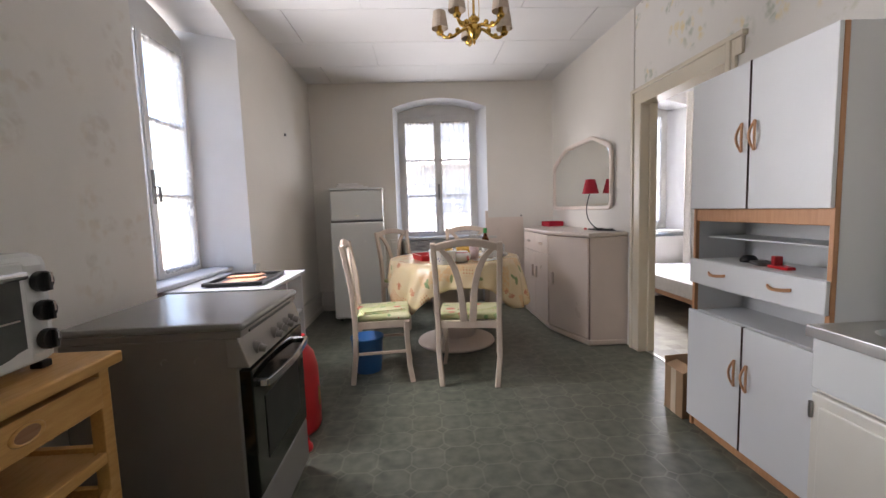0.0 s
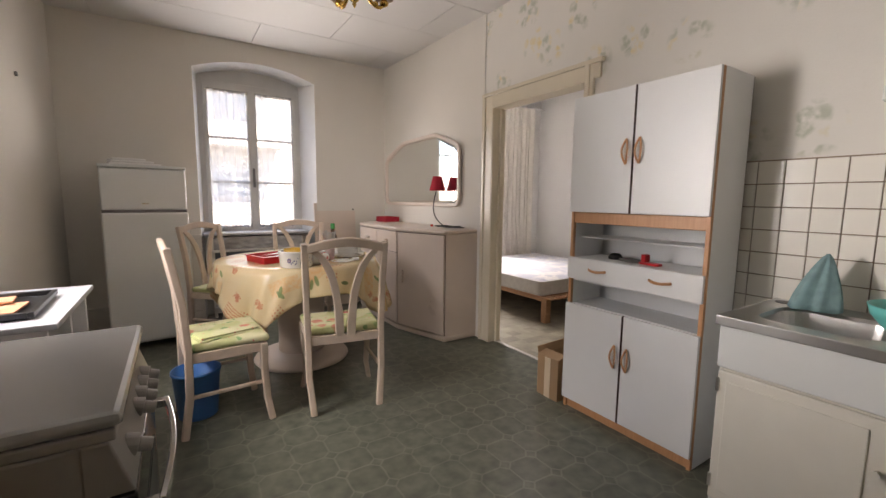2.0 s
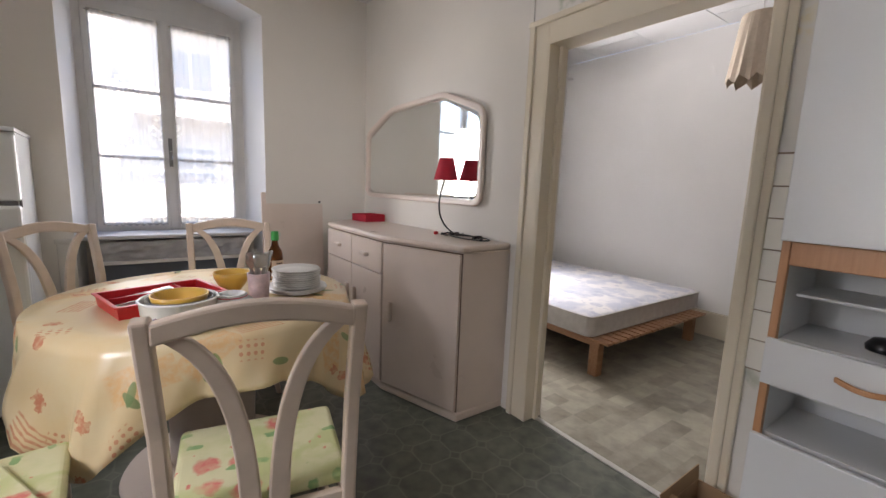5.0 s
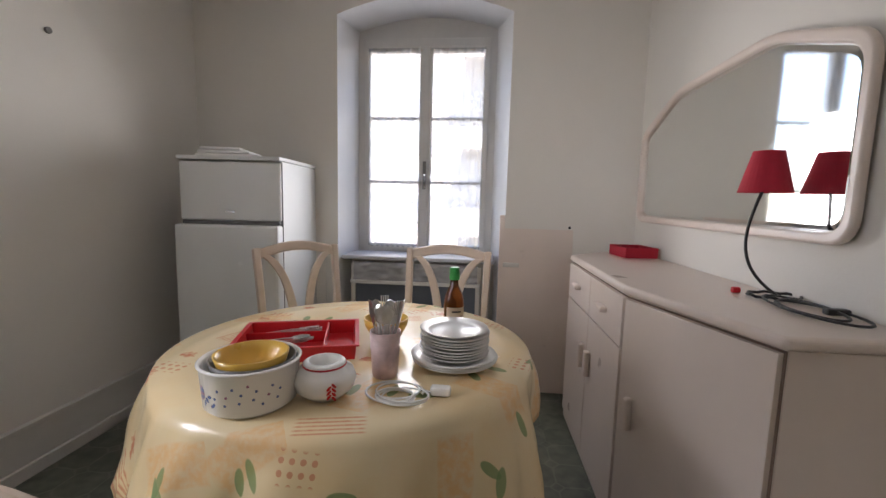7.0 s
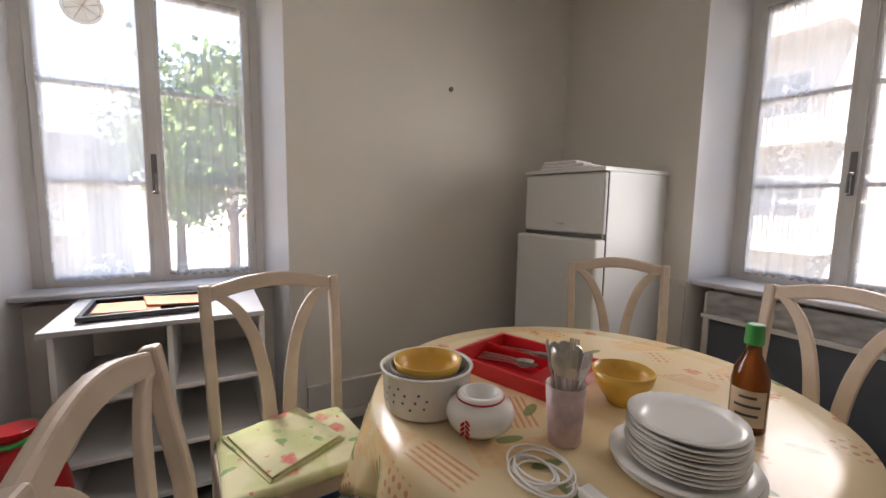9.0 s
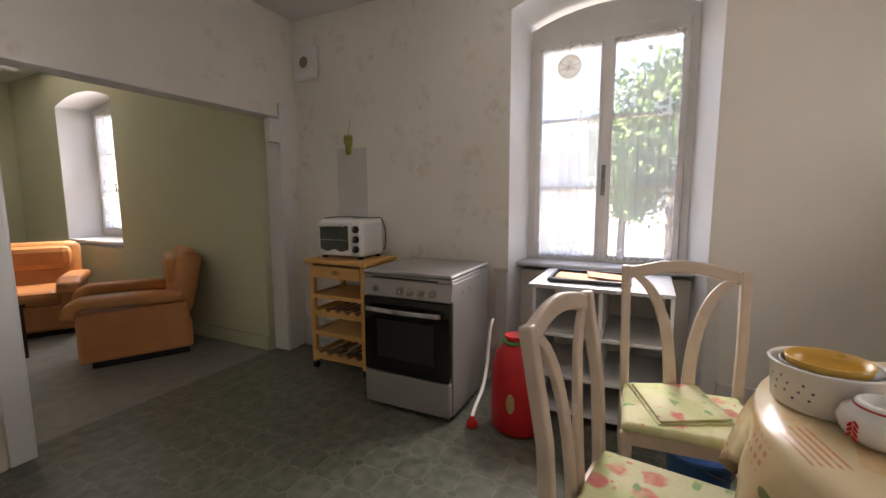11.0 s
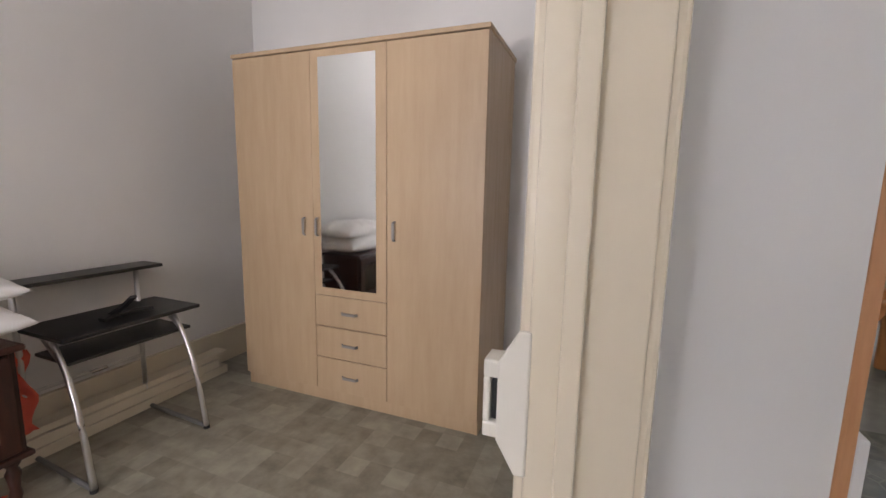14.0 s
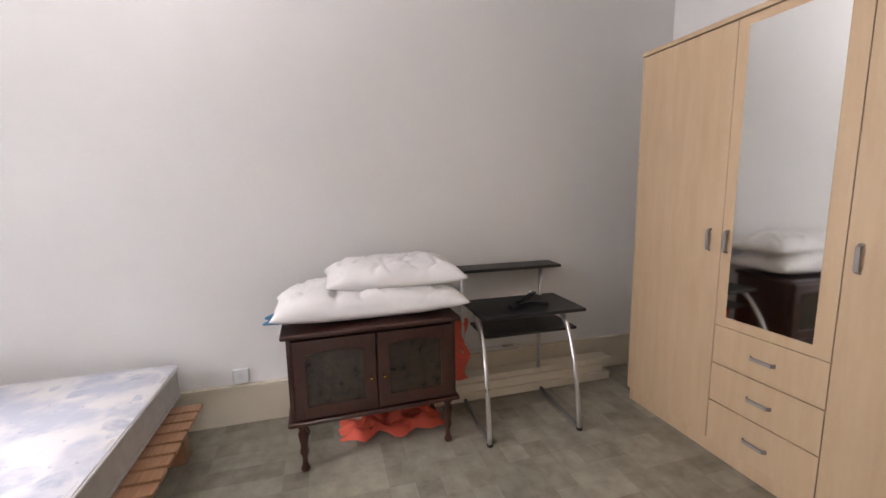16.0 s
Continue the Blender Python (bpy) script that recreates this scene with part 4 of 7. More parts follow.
WEST = pose(0, 0, 0, 0, 0, 90)
window("window_1", WEST, 2.105, 3.135, 0.76, 2.35, -XW, "white two-leaf casement of six panes over the shelf unit", 0.12, "sill", 0.07)
window("window_2", pose(0, 0, 0), -0.145, 0.862, 0.80, 2.38, YN, "white two-leaf casement of six panes behind the table", 0.01, "sill", 0.06)
window("window_3", pose(0, 0, 0), 2.395, 3.40, 0.84, 2.38, YN, "white two-leaf bedroom casement of six panes")
window("window_4", WEST, -3.085, -2.08, 0.83, 2.32, 0.88, "white two-leaf living room casement of six panes")
for m, x0, x1, z0, z1, yw, cloths in (
    (WEST, 2.105, 3.135, 0.76, 2.35, -XW, ("densesheer", "thinsheer")),
    (pose(0, 0, 0), -0.145, 0.862, 0.80, 2.38, YN, ("sheer", "sheer")),
    (pose(0, 0, 0), 2.395, 3.40, 0.84, 2.38, YN, ("densesheer", "densesheer")),
    (WEST, -3.085, -2.08, 0.83, 2.32, 0.88, ("sheer", "sheer")),
):
    mid = (x0 + x1) / 2
    for k, (a, b) in enumerate(((x0 + 0.088, mid - 0.040), (mid + 0.040, x1 - 0.088))):
        net_curtain(m, a, b, z0 + 0.095, z1 - 0.075, yw + 0.307, "thin white net curtain with woven sprigs hung on the casement", 6, 0.005, round(10 * x0) + k, cloths[k])

# ---- outdoors ----
bm = bmesh.new()
box(bm, -400, 400, -400, 400, -3.4, -3.0)
structure(part("ground", bm, "grass"), "pale sunlit gravel yard round the house", "ground")
bm = bmesh.new()
box(bm, -60, 60, 9.0, 15.5, -3.02, -2.98)
structure(part("road", bm, "asphalt"), "asphalt street between the houses", "road")


def apartment(cx, y, storeys, bays):
    """A pale house front with balconies across the street."""
    h = thing("apartment_house", pose(cx, y, -3.0), "pale rendered apartment house with railed balconies across the street", "building")
    wdt = bays * 3.2
    boxpart("wall", (-wdt / 2, wdt / 2, 0, 9, 0, storeys * 2.9), "render", h, bev=0)
    boxpart("roof", (-wdt / 2 - 0.4, wdt / 2 + 0.4, -0.5, 9.5, storeys * 2.9, storeys * 2.9 + 0.5), "roof", h, bev=0.05)
    for s in range(storeys):
        for b in range(bays):
            x = -wdt / 2 + 3.2 * (b + 0.5)
            z = s * 2.9 + 0.55
            win = boxpart("window", (x - 0.65, x + 0.65, -0.03, 0.05, z, z + 1.75), "frame", h)
            boxpart("pane", (x - 0.58, x - 0.04, -0.04, -0.032, z + 0.07, z + 1.68), "facadeglass", win, bev=0)
            boxpart("pane", (x + 0.04, x + 0.58, -0.04, -0.032, z + 0.07, z + 1.68), "facadeglass", win, bev=0)
        if s:
            for b in range(0, bays, 2):
                x = -wdt / 2 + 3.2 * (b + 0.5)
                z = s * 2.9 + 0.3
                bal = boxpart("balcony", (x - 1.5, x + 1.5, -1.15, 0, z - 0.15, z), "render", h)
                bm = bmesh.new()
                box(bm, x - 1.5, x + 1.5, -1.15, -1.1, z + 0.95, z + 1.0)
                for k in range(25):
                    xx = x - 1.48 + k * 0.123
                    box(bm, xx - 0.012, xx + 0.012, -1.14, -1.11, z, z + 0.95)
                part("railing", bm, "darkgrey", bal)
    return h


apartment(1.5, 17.5, 4, 5)


def tree(x, y, height, crown_r, seed, label):
    rng = random.Random(seed)
    t = thing("tree", pose(x, y, -3.0), label, "tree", "garden trees")
    bm = bmesh.new()
    top = height * 0.62
    tube(bm, [(0, 0, 0), (0.05, 0.03, top * 0.5), (-0.05, 0.1, top)], 0.22, 8, 0.1)
    ends = []
    for k in range(9):
        a = k * 0.7 + rng.uniform(-0.2, 0.2)
        z0 = top * rng.uniform(0.5, 1.0)
        e = (math.cos(a) * crown_r * rng.uniform(0.4, 0.75), math.sin(a) * crown_r * rng.uniform(0.4, 0.75), z0 + height * rng.uniform(0.12, 0.3))
        tube(bm, [(0, 0.05, z0), (e[0] * 0.5, e[1] * 0.5, (z0 + e[2]) / 2 + 0.2), e], 0.07, 6, 0.02)
        ends.append(e)
    part("trunk", bm, "bark", t)
    verts, faces = [], []
    for k in range(5200):
        e = rng.choice(ends + [(0, 0, top * 1.15)])
        d = Vector((rng.gauss(0, 1), rng.gauss(0, 1), rng.gauss(0, 0.8)))
        c = Vector(e) + d * crown_r * 0.24
        n1 = Vector((rng.uniform(-1, 1), rng.uniform(-1, 1), rng.uniform(-1, 1))).normalized() * rng.uniform(0.08, 0.17)
        n2 = n1.orthogonal() * rng.uniform(0.45, 0.7)
        i = len(verts)
        verts += [c - n1, c + n2, c + n1, c - n2]
        faces.append((i, i + 1, i + 2, i + 3))
    me = bpy.data.meshes.new("crown")
    me.from_pydata(verts, [], faces)
    me.materials.append(M["leafy"])
    crown = new("crown", me)
    crown.parent = t
    return t


tree(-15.5, 3.6, 9.5, 2.6, 1, "tall leafy green tree in the sun")
tree(-22, 6.5, 11, 3.6, 2, "broad leafy green tree behind the yard")
tree(-19, 1.8, 8.5, 2.2, 3, "young leafy green tree beside the yard")
# added house: its pale front imitates the white glare in window_1's left leaf
glare_house = apartment(0, 0, 2, 3)
glare_house.matrix_world = pose(-17, -5.5, -3.0, 0, 0, 90)
glare_house["label"] = "pale house added to stand in for the glare in the left casement"
bm = bmesh.new()
box(bm, -24, -6, 1.2, 6.5, -3.0, -2.97)
structure(part("pavement", bm, "asphalt"), "grey asphalt drive beside the house", "pavement")
# ---- kitchen: cooker, cart, toaster oven, shelf unit ----
def cooker(m):
    """Local: width along x, front towards -y at y=0, back at +y."""
    c = thing("cooker", m, "silver-grey freestanding oven with closed grey lid, beside the window", "cooker")
    w, d = 0.58, 0.58
    boxpart("body", (0, w, 0.03, d, 0.03, 0.80), "silver", c, bev=0.006)
    for x in (0.04, w - 0.04):
        for y in (0.08, d - 0.06):
            bm = bmesh.new()
            tube(bm, [(x, y, 0), (x, y, 0.04)], 0.018, 10)
            part("foot", bm, "black", c)
    boxpart("lid", (-0.004, w + 0.004, 0.0, d, 0.822, 0.85), "lid", c, "smooth grey lid", bev=0.012)
    boxpart("hob_rim", (-0.002, w + 0.002, 0.01, d - 0.01, 0.80, 0.822), "silver", c, bev=0.004)
    bm = bmesh.new()
    slab_pts = [(0.0, 0.70), (-0.012, 0.70), (0.02, 0.80), (0.06, 0.80), (0.06, 0.70)]
    a = [bm.verts.new((-0.003, y, z)) for y, z in slab_pts]
    b = [bm.verts.new((w + 0.003, y, z)) for y, z in slab_pts]
    bm.faces.new(a), bm.faces.new(b[::-1])
    for i in range(5):
        j = (i + 1) % 5
        bm.faces.new((a[i], a[j], b[j], b[i]))
    panel = part("control_panel", bm, "silver", c, bev=0.004)
    for x in (0.09, 0.26, 0.33, 0.40, 0.47):
        bm = bmesh.new()
        tube(bm, [(x, 0.012, 0.744), (x, -0.012, 0.738)], 0.021, 18)
        tube(bm, [(x, -0.012, 0.738), (x, -0.034, 0.732)], 0.0145, 18, 0.012)
        part("knob", bm, "silver", panel, bev=0.002)
    boxpart("vent_slot", (0.06, 0.50, 0.006, 0.02, 0.802, 0.812), "black", c)
    od = boxpart("oven_door", (0.008, w - 0.008, -0.012, 0.03, 0.24, 0.69), "blackglass", c, "black glass oven door", bev=0.005)
    boxpart("inner_window", (0.10, w - 0.10, -0.0145, -0.0125, 0.33, 0.56), "black", od, bev=0)
    bm = bmesh.new()
    n = 10
    pts = [(0.05 + (w - 0.1) * i / n, -0.045 - 0.018 * math.sin(math.pi * i / n), 0.628) for i in range(n + 1)]
    strap(bm, pts, 0.026, 0.012, (0, 0, 1))
    for x in (0.055, w - 0.055):
        box(bm, x - 0.012, x + 0.012, -0.045, -0.012, 0.617, 0.639)
    part("handle", bm, "chrome", od, "curved grey metal handle", bev=0.002)
    boxpart("drawer", (0.006, w - 0.006, -0.01, 0.03, 0.035, 0.232), "silver", c, bev=0.006)
    for y in (0.15, 0.255):
        for x in (-0.001, w + 0.001):
            bm = bmesh.new()
            tube(bm, [(x, y + 0.012 * math.cos(a), 0.728 + 0.012 * math.sin(a)) for a in [math.radians(-25 + 17.5 * i) for i in range(9)]], 0.0022, 6)
            part("stamped_rim", bm, "silver", c, smooth=True)
    return c


cooker(pose(-0.475, 1.385, 0, 0, 0, 90))

hose = thing("gas_hose", pose(-0.51, 2.078, 0), "white rubber gas hose with red cap hanging to the floor", "hose")
bm = bmesh.new()
tube(bm, curve_pts((-0.42, -0.03, 0.50), (-0.33, -0.04, 0.46), (-0.40, -0.04, 0.22), (-0.19, -0.015, 0.13), 12) + curve_pts((-0.17, -0.014, 0.122), (-0.08, -0.01, 0.09), (-0.02, 0.0, 0.085), (0.0, 0.0, 0.06), 8), 0.011, 8)
part("tube", bm, "porcelain", hose, smooth=True)
bm = bmesh.new()
lathe(bm, [(0, 0.0), (0.026, 0.0), (0.032, 0.012), (0.030, 0.032), (0.018, 0.046), (0.014, 0.066), (0, 0.066)], 0, 0, 16)
part("tap", bm, "redplastic", hose, "red plastic cap", smooth=True)


def kitchen_cart(m):
    c = thing("kitchen_cart", m, "varnished pine kitchen trolley with drawer and bottle racks", "cart")
    w, d = 0.50, 0.37
    boxpart("top", (-0.025, w + 0.025, -0.02, d + 0.01, 0.803, 0.836), "pine", c, bev=0.006)
    for x in (0.02, w - 0.02):
        for y in (0.02, d - 0.02):
            boxpart("leg", (x - 0.018, x + 0.018, y - 0.018, y + 0.018, 0.06, 0.803), "pine", c)
            bm = bmesh.new()
            tube(bm, [(x - 0.012, y, 0.027), (x + 0.012, y, 0.027)], 0.027, 16)
            wheel = part("castor", bm, "black", c, bev=0.003)
            boxpart("fork", (x - 0.017, x + 0.017, y - 0.012, y + 0.012, 0.045, 0.062), "black", wheel)
    boxpart("side_panel", (0.004, 0.018, 0.04, d - 0.04, 0.69, 0.795), "pine", c)
    boxpart("side_panel", (w - 0.018, w - 0.004, 0.04, d - 0.04, 0.69, 0.795), "pine", c)
    dr = boxpart("drawer", (0.04, w - 0.04, -0.004, d - 0.03, 0.70, 0.785), "pine", c)
    bm = bmesh.new()
    lathe(bm, [(0.020, 0.0), (0.022, 0.004), (0.027, 0.004), (0.029, 0.0), (0.020, 0.0)], 0, 0, 24, 1.5, 0.8)
    pull = part("finger_pull", bm, "pine", dr, smooth=True)
    pull.matrix_local = pose(w / 2, -0.004, 0.745, 90, 0, 0)
    # no hollow is cut: a flat disc of darker wood paints its shade
    bm = bmesh.new()
    lathe(bm, [(0.0, 0.0), (0.021, 0.0), (0.021, 0.0015), (0.0, 0.0015)], 0, 0, 24, 1.5, 0.8)
    well = part("pull_shade", bm, "slat", dr, "flat darker disc for the shade in the finger pull")
    well.matrix_local = pose(w / 2, -0.004, 0.745, 90, 0, 0)
    for z, rack in ((0.545, False), (0.425, True), (0.265, False), (0.095, True)):
        bm = bmesh.new()
        for y0, y1 in ((0.004, 0.024), (d - 0.024, d - 0.004)):
            if rack:
                n = 40
                top = [(w - 0.03 - (w - 0.06) * i / n, z + 0.034 + 0.013 * math.cos(2 * math.pi * 5 * i / n)) for i in range(n + 1)]
                slab_xz(bm, [(0.03, z - 0.012), (w - 0.03, z - 0.012)] + top, y0, y1)
            else:
                box(bm, 0.03, w - 0.03, y0, y1, z, z + 0.03)
        box(bm, 0.0, 0.02, 0.024, d - 0.024, z, z + 0.035)
        box(bm, w - 0.02, w, 0.024, d - 0.024, z, z + 0.035)
        sh = part("shelf_frame", bm, "pine", c, bev=0.002)
        if not rack:
            boxpart("shelf", (0.02, w - 0.02, 0.024, d - 0.024, z + 0.008, z + 0.022), "pine", sh)
        else:
            for k in range(6):
                x = 0.074 + k * 0.0705
                boxpart("bottle_slat", (x - 0.016, x + 0.016, 0.024, d - 0.024, z + 0.002, z + 0.016), "slat", sh, bev=0.002)
    return c


kitchen_cart(pose(-0.75, 0.685, 0, 0, 0, 90))


def toaster_oven(m):
    t = thing("toaster_oven", m, "white countertop mini oven with three black dials", "toaster oven")
    w, d, h = 0.385, 0.29, 0.285
    boxpart("body", (0, w, 0.012, d, 0.015, h), "enamel", t, bev=0.03)
    for x in (0.03, w - 0.03):
        for y in (0.04, d - 0.04):
            boxpart("foot", (x - 0.015, x + 0.015, y - 0.015, y + 0.015, 0, 0.018), "black", t)
    dr = boxpart("door", (0.012, w - 0.085, 0.0, 0.014, 0.03, h - 0.018), "enamel", t, bev=0.006)
    bm = bmesh.new()
    n = 12
    wave = [(0.028 + (w - 0.132) * i / n, 0.062 + 0.008 * math.cos(4 * math.pi * i / n)) for i in range(n + 1)]
    slab_xz(bm, wave + [(w - 0.104, h - 0.045), (0.028, h - 0.045)], -0.003, 0.001)
    part("glass", bm, "ovenglass", dr, "grey see-through oven glass with wavy lower edge")
    boxpart("grid", (0.04, w - 0.115, -0.0042, -0.003, 0.135, 0.139), "chrome", dr, bev=0)
    bm = bmesh.new()
    tube(bm, [(0.045, -0.03, h - 0.046), (w - 0.12, -0.03, h - 0.046)], 0.009, 10)
    for x in (0.055, w - 0.13):
        tube(bm, [(x, 0, h - 0.046), (x, -0.03, h - 0.046)], 0.006, 8)
    part("handle", bm, "chrome", dr)
    for z in (0.075, 0.145, 0.215):
        bm = bmesh.new()
        tube(bm, [(w - 0.042, 0.012, z), (w - 0.042, -0.006, z)], 0.025, 18)
        box(bm, w - 0.047, w - 0.037, -0.018, -0.006, z - 0.022, z + 0.022)
        dial = part("dial", bm, "black", t, bev=0.002)
        boxpart("pointer", (w - 0.045, w - 0.039, -0.021, -0.0182, z - 0.002, z + 0.021), "chrome", dial, "bright pointer", bev=0)
    bm = bmesh.new()
    tube(bm, curve_pts((0.02, 0.06, h + 0.002), (0.16, 0.12, h + 0.03), (0.30, 0.20, h - 0.005), (0.385, 0.25, h + 0.006), 10) + curve_pts((0.395, 0.255, h - 0.01), (0.43, 0.26, 0.20), (0.43, 0.26, 0.10), (0.395, 0.27, 0.05), 8), 0.004, 6)
    part("power_cord", bm, "black", t)
    return t


toaster_oven(pose(-0.80, 0.735, 0.837, 0, 0, 90))


def shelf_unit(m):
    s = thing("shelf_unit", m, "white painted open shelf unit under the window sill", "shelf unit")
    w, d = 0.70, 0.54
    boxpart("top", (-0.02, w + 0.0, -0.03, d, 0.775, 0.796), "sill", s, "blue-grey painted top", bev=0.003)
    for x in (0.0, w * 0.5, w - 0.02):
        boxpart("upright", (x, x + 0.02, 0.0, d, 0.0, 0.775), "white", s)
    for z in (0.06, 0.26, 0.50):
        boxpart("shelf", (0.02, w - 0.02, 0.01, d, z, z + 0.02), "white", s)
    return s


shelf_unit(pose(-0.755, 2.34, 0, 0, 0, 90))

tray = thing("baking_tray", pose(-0.97, 2.62, 0.797, 0, 0, 92), "black baking tray holding two brown placemats", "tray")
bm = bmesh.new()
box(bm, -0.20, 0.20, -0.15, 0.15, 0.0, 0.006)
for b in ((-0.215, 0.215, -0.165, -0.148), (-0.215, 0.215, 0.148, 0.165)):
    box(bm, *b, 0.006, 0.026)
for b in ((-0.215, -0.198, -0.148, 0.148), (0.198, 0.215, -0.148, 0.148)):
    box(bm, *b, 0.006, 0.026)
part("pan", bm, "black", tray, bev=0.004)
for k, (x, y, z, c) in enumerate(((-0.07, -0.02, 0.022, "cork"), (0.09, 0.03, 0.024, "cork"))):
    pl = thing("placemat", pose(-0.97, 2.62, 0.797, 0, 0, 92) @ pose(x, y, z - 0.01, 0, 2 + 3 * k, 8 * k), "flat brown cork placemat in the tray", "placemat", "placemats in the tray")
    boxpart("mat", (-0.11, 0.11, -0.09, 0.09, 0, 0.009), c, pl)


def jerrycan(m):
    j = thing("jerrycan", m, "red plastic canister with green neck ring on the floor", "canister")
    bm = bmesh.new()
    prof = [(0.0, 0), (0.125, 0.0), (0.140, 0.02), (0.143, 0.14), (0.136, 0.34), (0.112, 0.43), (0.075, 0.475), (0.055, 0.485), (0.055, 0.515), (0.0, 0.515)]
    lathe(bm, prof, 0, 0, 28, 1.0, 0.72)
    body = part("body", bm, "redplastic", j, smooth=True)
    bm = bmesh.new()
    tube(bm, [(0, 0, 0.515), (0, 0, 0.535)], 0.056, 20)
    part("cap", bm, "redplastic", j, bev=0.003)
    bm = bmesh.new()
    tube(bm, [(0.062 * math.cos(a), 0.062 * math.sin(a) * 0.9, 0.512 + 0.015 * math.sin(a)) for a in [i * math.pi / 8 for i in range(17)]], 0.009, 8)
    part("ring_handle", bm, "green_cap", j)
    bm = bmesh.new()
    lathe(bm, [(0.0, 0.0), (0.055, 0.0), (0.05, 0.004), (0.0, 0.004)], 0, 0, 20, 0.42, 1.0)
    lab = part("label", bm, "straw", j, "oval beige label")
    lab.matrix_local = pose(0.046, -0.099, 0.19, 90, 0, 25)
    return j


jerrycan(pose(-0.60, 2.29, 0, 0, 0, 70))

# ---- table and chairs ----


def chair(m):
    """Front towards -y; the back posts stand at y=0.20."""
    c = thing("dining_chair", m, "limed pinkish wooden chair with open fan back and floral seat", "chair", "chairs round the table")
    wb, wf = 0.205, 0.205
    for s in (-1, 1):
        bm = bmesh.new()
        strap(bm, [(s * (wb - 0.02), 0.235, 0.0), (s * wb, 0.205, 0.22), (s * wb, 0.20, 0.45), (s * (wb + 0.005), 0.215, 0.70), (s * (wb + 0.012), 0.262, 0.975)], 0.036, 0.036, (1, 0, 0))
        part("back_post", bm, "chairwood", c, bev=0.007)
        bm = bmesh.new()
        strap(bm, [(s * (wf + 0.01), -0.178, 0.0), (s * (wf - 0.012), -0.160, 0.12), (s * (wf - 0.004), -0.148, 0.30), (s * wf, -0.148, 0.44)], [0.028, 0.03, 0.036, 0.042], 0.036, (1, 0, 0))
        part("front_leg", bm, "chairwood", c, bev=0.007)
        bm = bmesh.new()
        strap(bm, [(s * (wf - 0.008), -0.148, 0.22), (s * wb, 0.205, 0.22)], 0.02, 0.016, (0, 0, 1))
        part("stretcher", bm, "chairwood", c, bev=0.004)
        boxpart("side_rail", (s * 0.205 - 0.012, s * 0.205 + 0.012, -0.135, 0.19, 0.395, 0.445), "chairwood", c)
        bm = bmesh.new()
        strap(bm, curve_pts((s * 0.175, 0.258, 0.935), (s * 0.085, 0.25, 0.88), (s * 0.034, 0.222, 0.72), (s * 0.032, 0.205, 0.44), 12), [0.05 - 0.006 * math.sin(math.pi * i / 12) for i in range(13)], 0.02, (1, 0, 0))
        part("splat", bm, "chairwood", c, bev=0.005)
    bm = bmesh.new()
    n = 12
    strap(bm, [(-0.205 + 0.41 * i / n, 0.262 + 0.012 * math.sin(math.pi * i / n), 0.942 + 0.036 * math.sin(math.pi * i / n)) for i in range(n + 1)], 0.052, 0.026, (0, 0.15, 1))
    part("top_rail", bm, "chairwood", c, bev=0.008)
    boxpart("front_rail", (-0.19, 0.19, -0.160, -0.136, 0.395, 0.445), "chairwood", c)
    boxpart("back_rail", (-0.19, 0.19, 0.188, 0.212, 0.395, 0.445), "chairwood", c)
    bm = bmesh.new()
    lo = [(-0.222, -0.178), (0.222, -0.178), (0.208, 0.19), (-0.208, 0.19)]
    prism(bm, lo, 0.445, 0.485)
    part("seat", bm, "cushion", c, "padded seat in faded green floral fabric", bev=0.018, seg=4)
    return c


ch = chair(pose(0.385, 2.46, 0, 0, 0, 172))


def place_chair(xa, ya, xb, yb):
    """Chair whose back spans from a (its right as it faces) to b."""
    ax = Vector((xb - xa, yb - ya)).normalized()
    ang = math.degrees(math.atan2(ax.y, ax.x))
    cx, cy = (xa + xb) / 2, (ya + yb) / 2
    back = Vector((-ax.y, ax.x)) * 0.262
    return pose(cx - back.x, cy - back.y, 0, 0, 0, ang)


ch.matrix_world = place_chair(0.61, 2.665, 0.174, 2.74)
copy_thing(ch, place_chair(-0.425, 2.828, -0.455, 3.258))
copy_thing(ch, place_chair(-0.385, 4.42, -0.045, 4.775))
copy_thing(ch, place_chair(0.378, 4.69, 0.85, 4.64))
bm = bmesh.new()
prism(bm, [(-0.15, -0.12), (0.16, -0.14), (0.15, 0.13), (-0.13, 0.15)], 0, 0.008)
prism(bm, [(-0.14, -0.11), (0.155, -0.13), (0.14, 0.12), (-0.12, 0.135)], 0.009, 0.018)
fold = part("folded_cloth", bm, "cushion", bev=0.003)
fold.matrix_world = pose(-0.22, 3.03, 0.486, 1, 1, 24)
tagged(fold, "folded light green floral cloth on a chair seat", "cloth")

TX, TY, TR, TH = 0.39, 3.72, 0.565, 0.765
table = thing("round_table", pose(TX, TY, 0), "round pedestal table in pinkish white lacquer", "table")
bm = bmesh.new()
lathe(bm, [(0, TH - 0.035), (TR - 0.015, TH - 0.035), (TR - 0.004, TH - 0.02), (TR - 0.012, TH - 0.004), (0, TH - 0.004)], 0, 0, 64)
part("tabletop", bm, "lacquer", table)
bm = bmesh.new()
lathe(bm, [(0, 0.04), (0.17, 0.04), (0.165, 0.20), (0.18, 0.55), (0.26, TH - 0.036), (0, TH - 0.036)], 0, 0, 32)
part("column", bm, "lacquer", table, smooth=True)
bm = bmesh.new()
lathe(bm, [(0, 0.0), (0.335, 0.0), (0.345, 0.012), (0.335, 0.03), (0.24, 0.055), (0.165, 0.075), (0, 0.075)], 0, 0, 48)
part("foot_plate", bm, "lacquer", table, smooth=True)

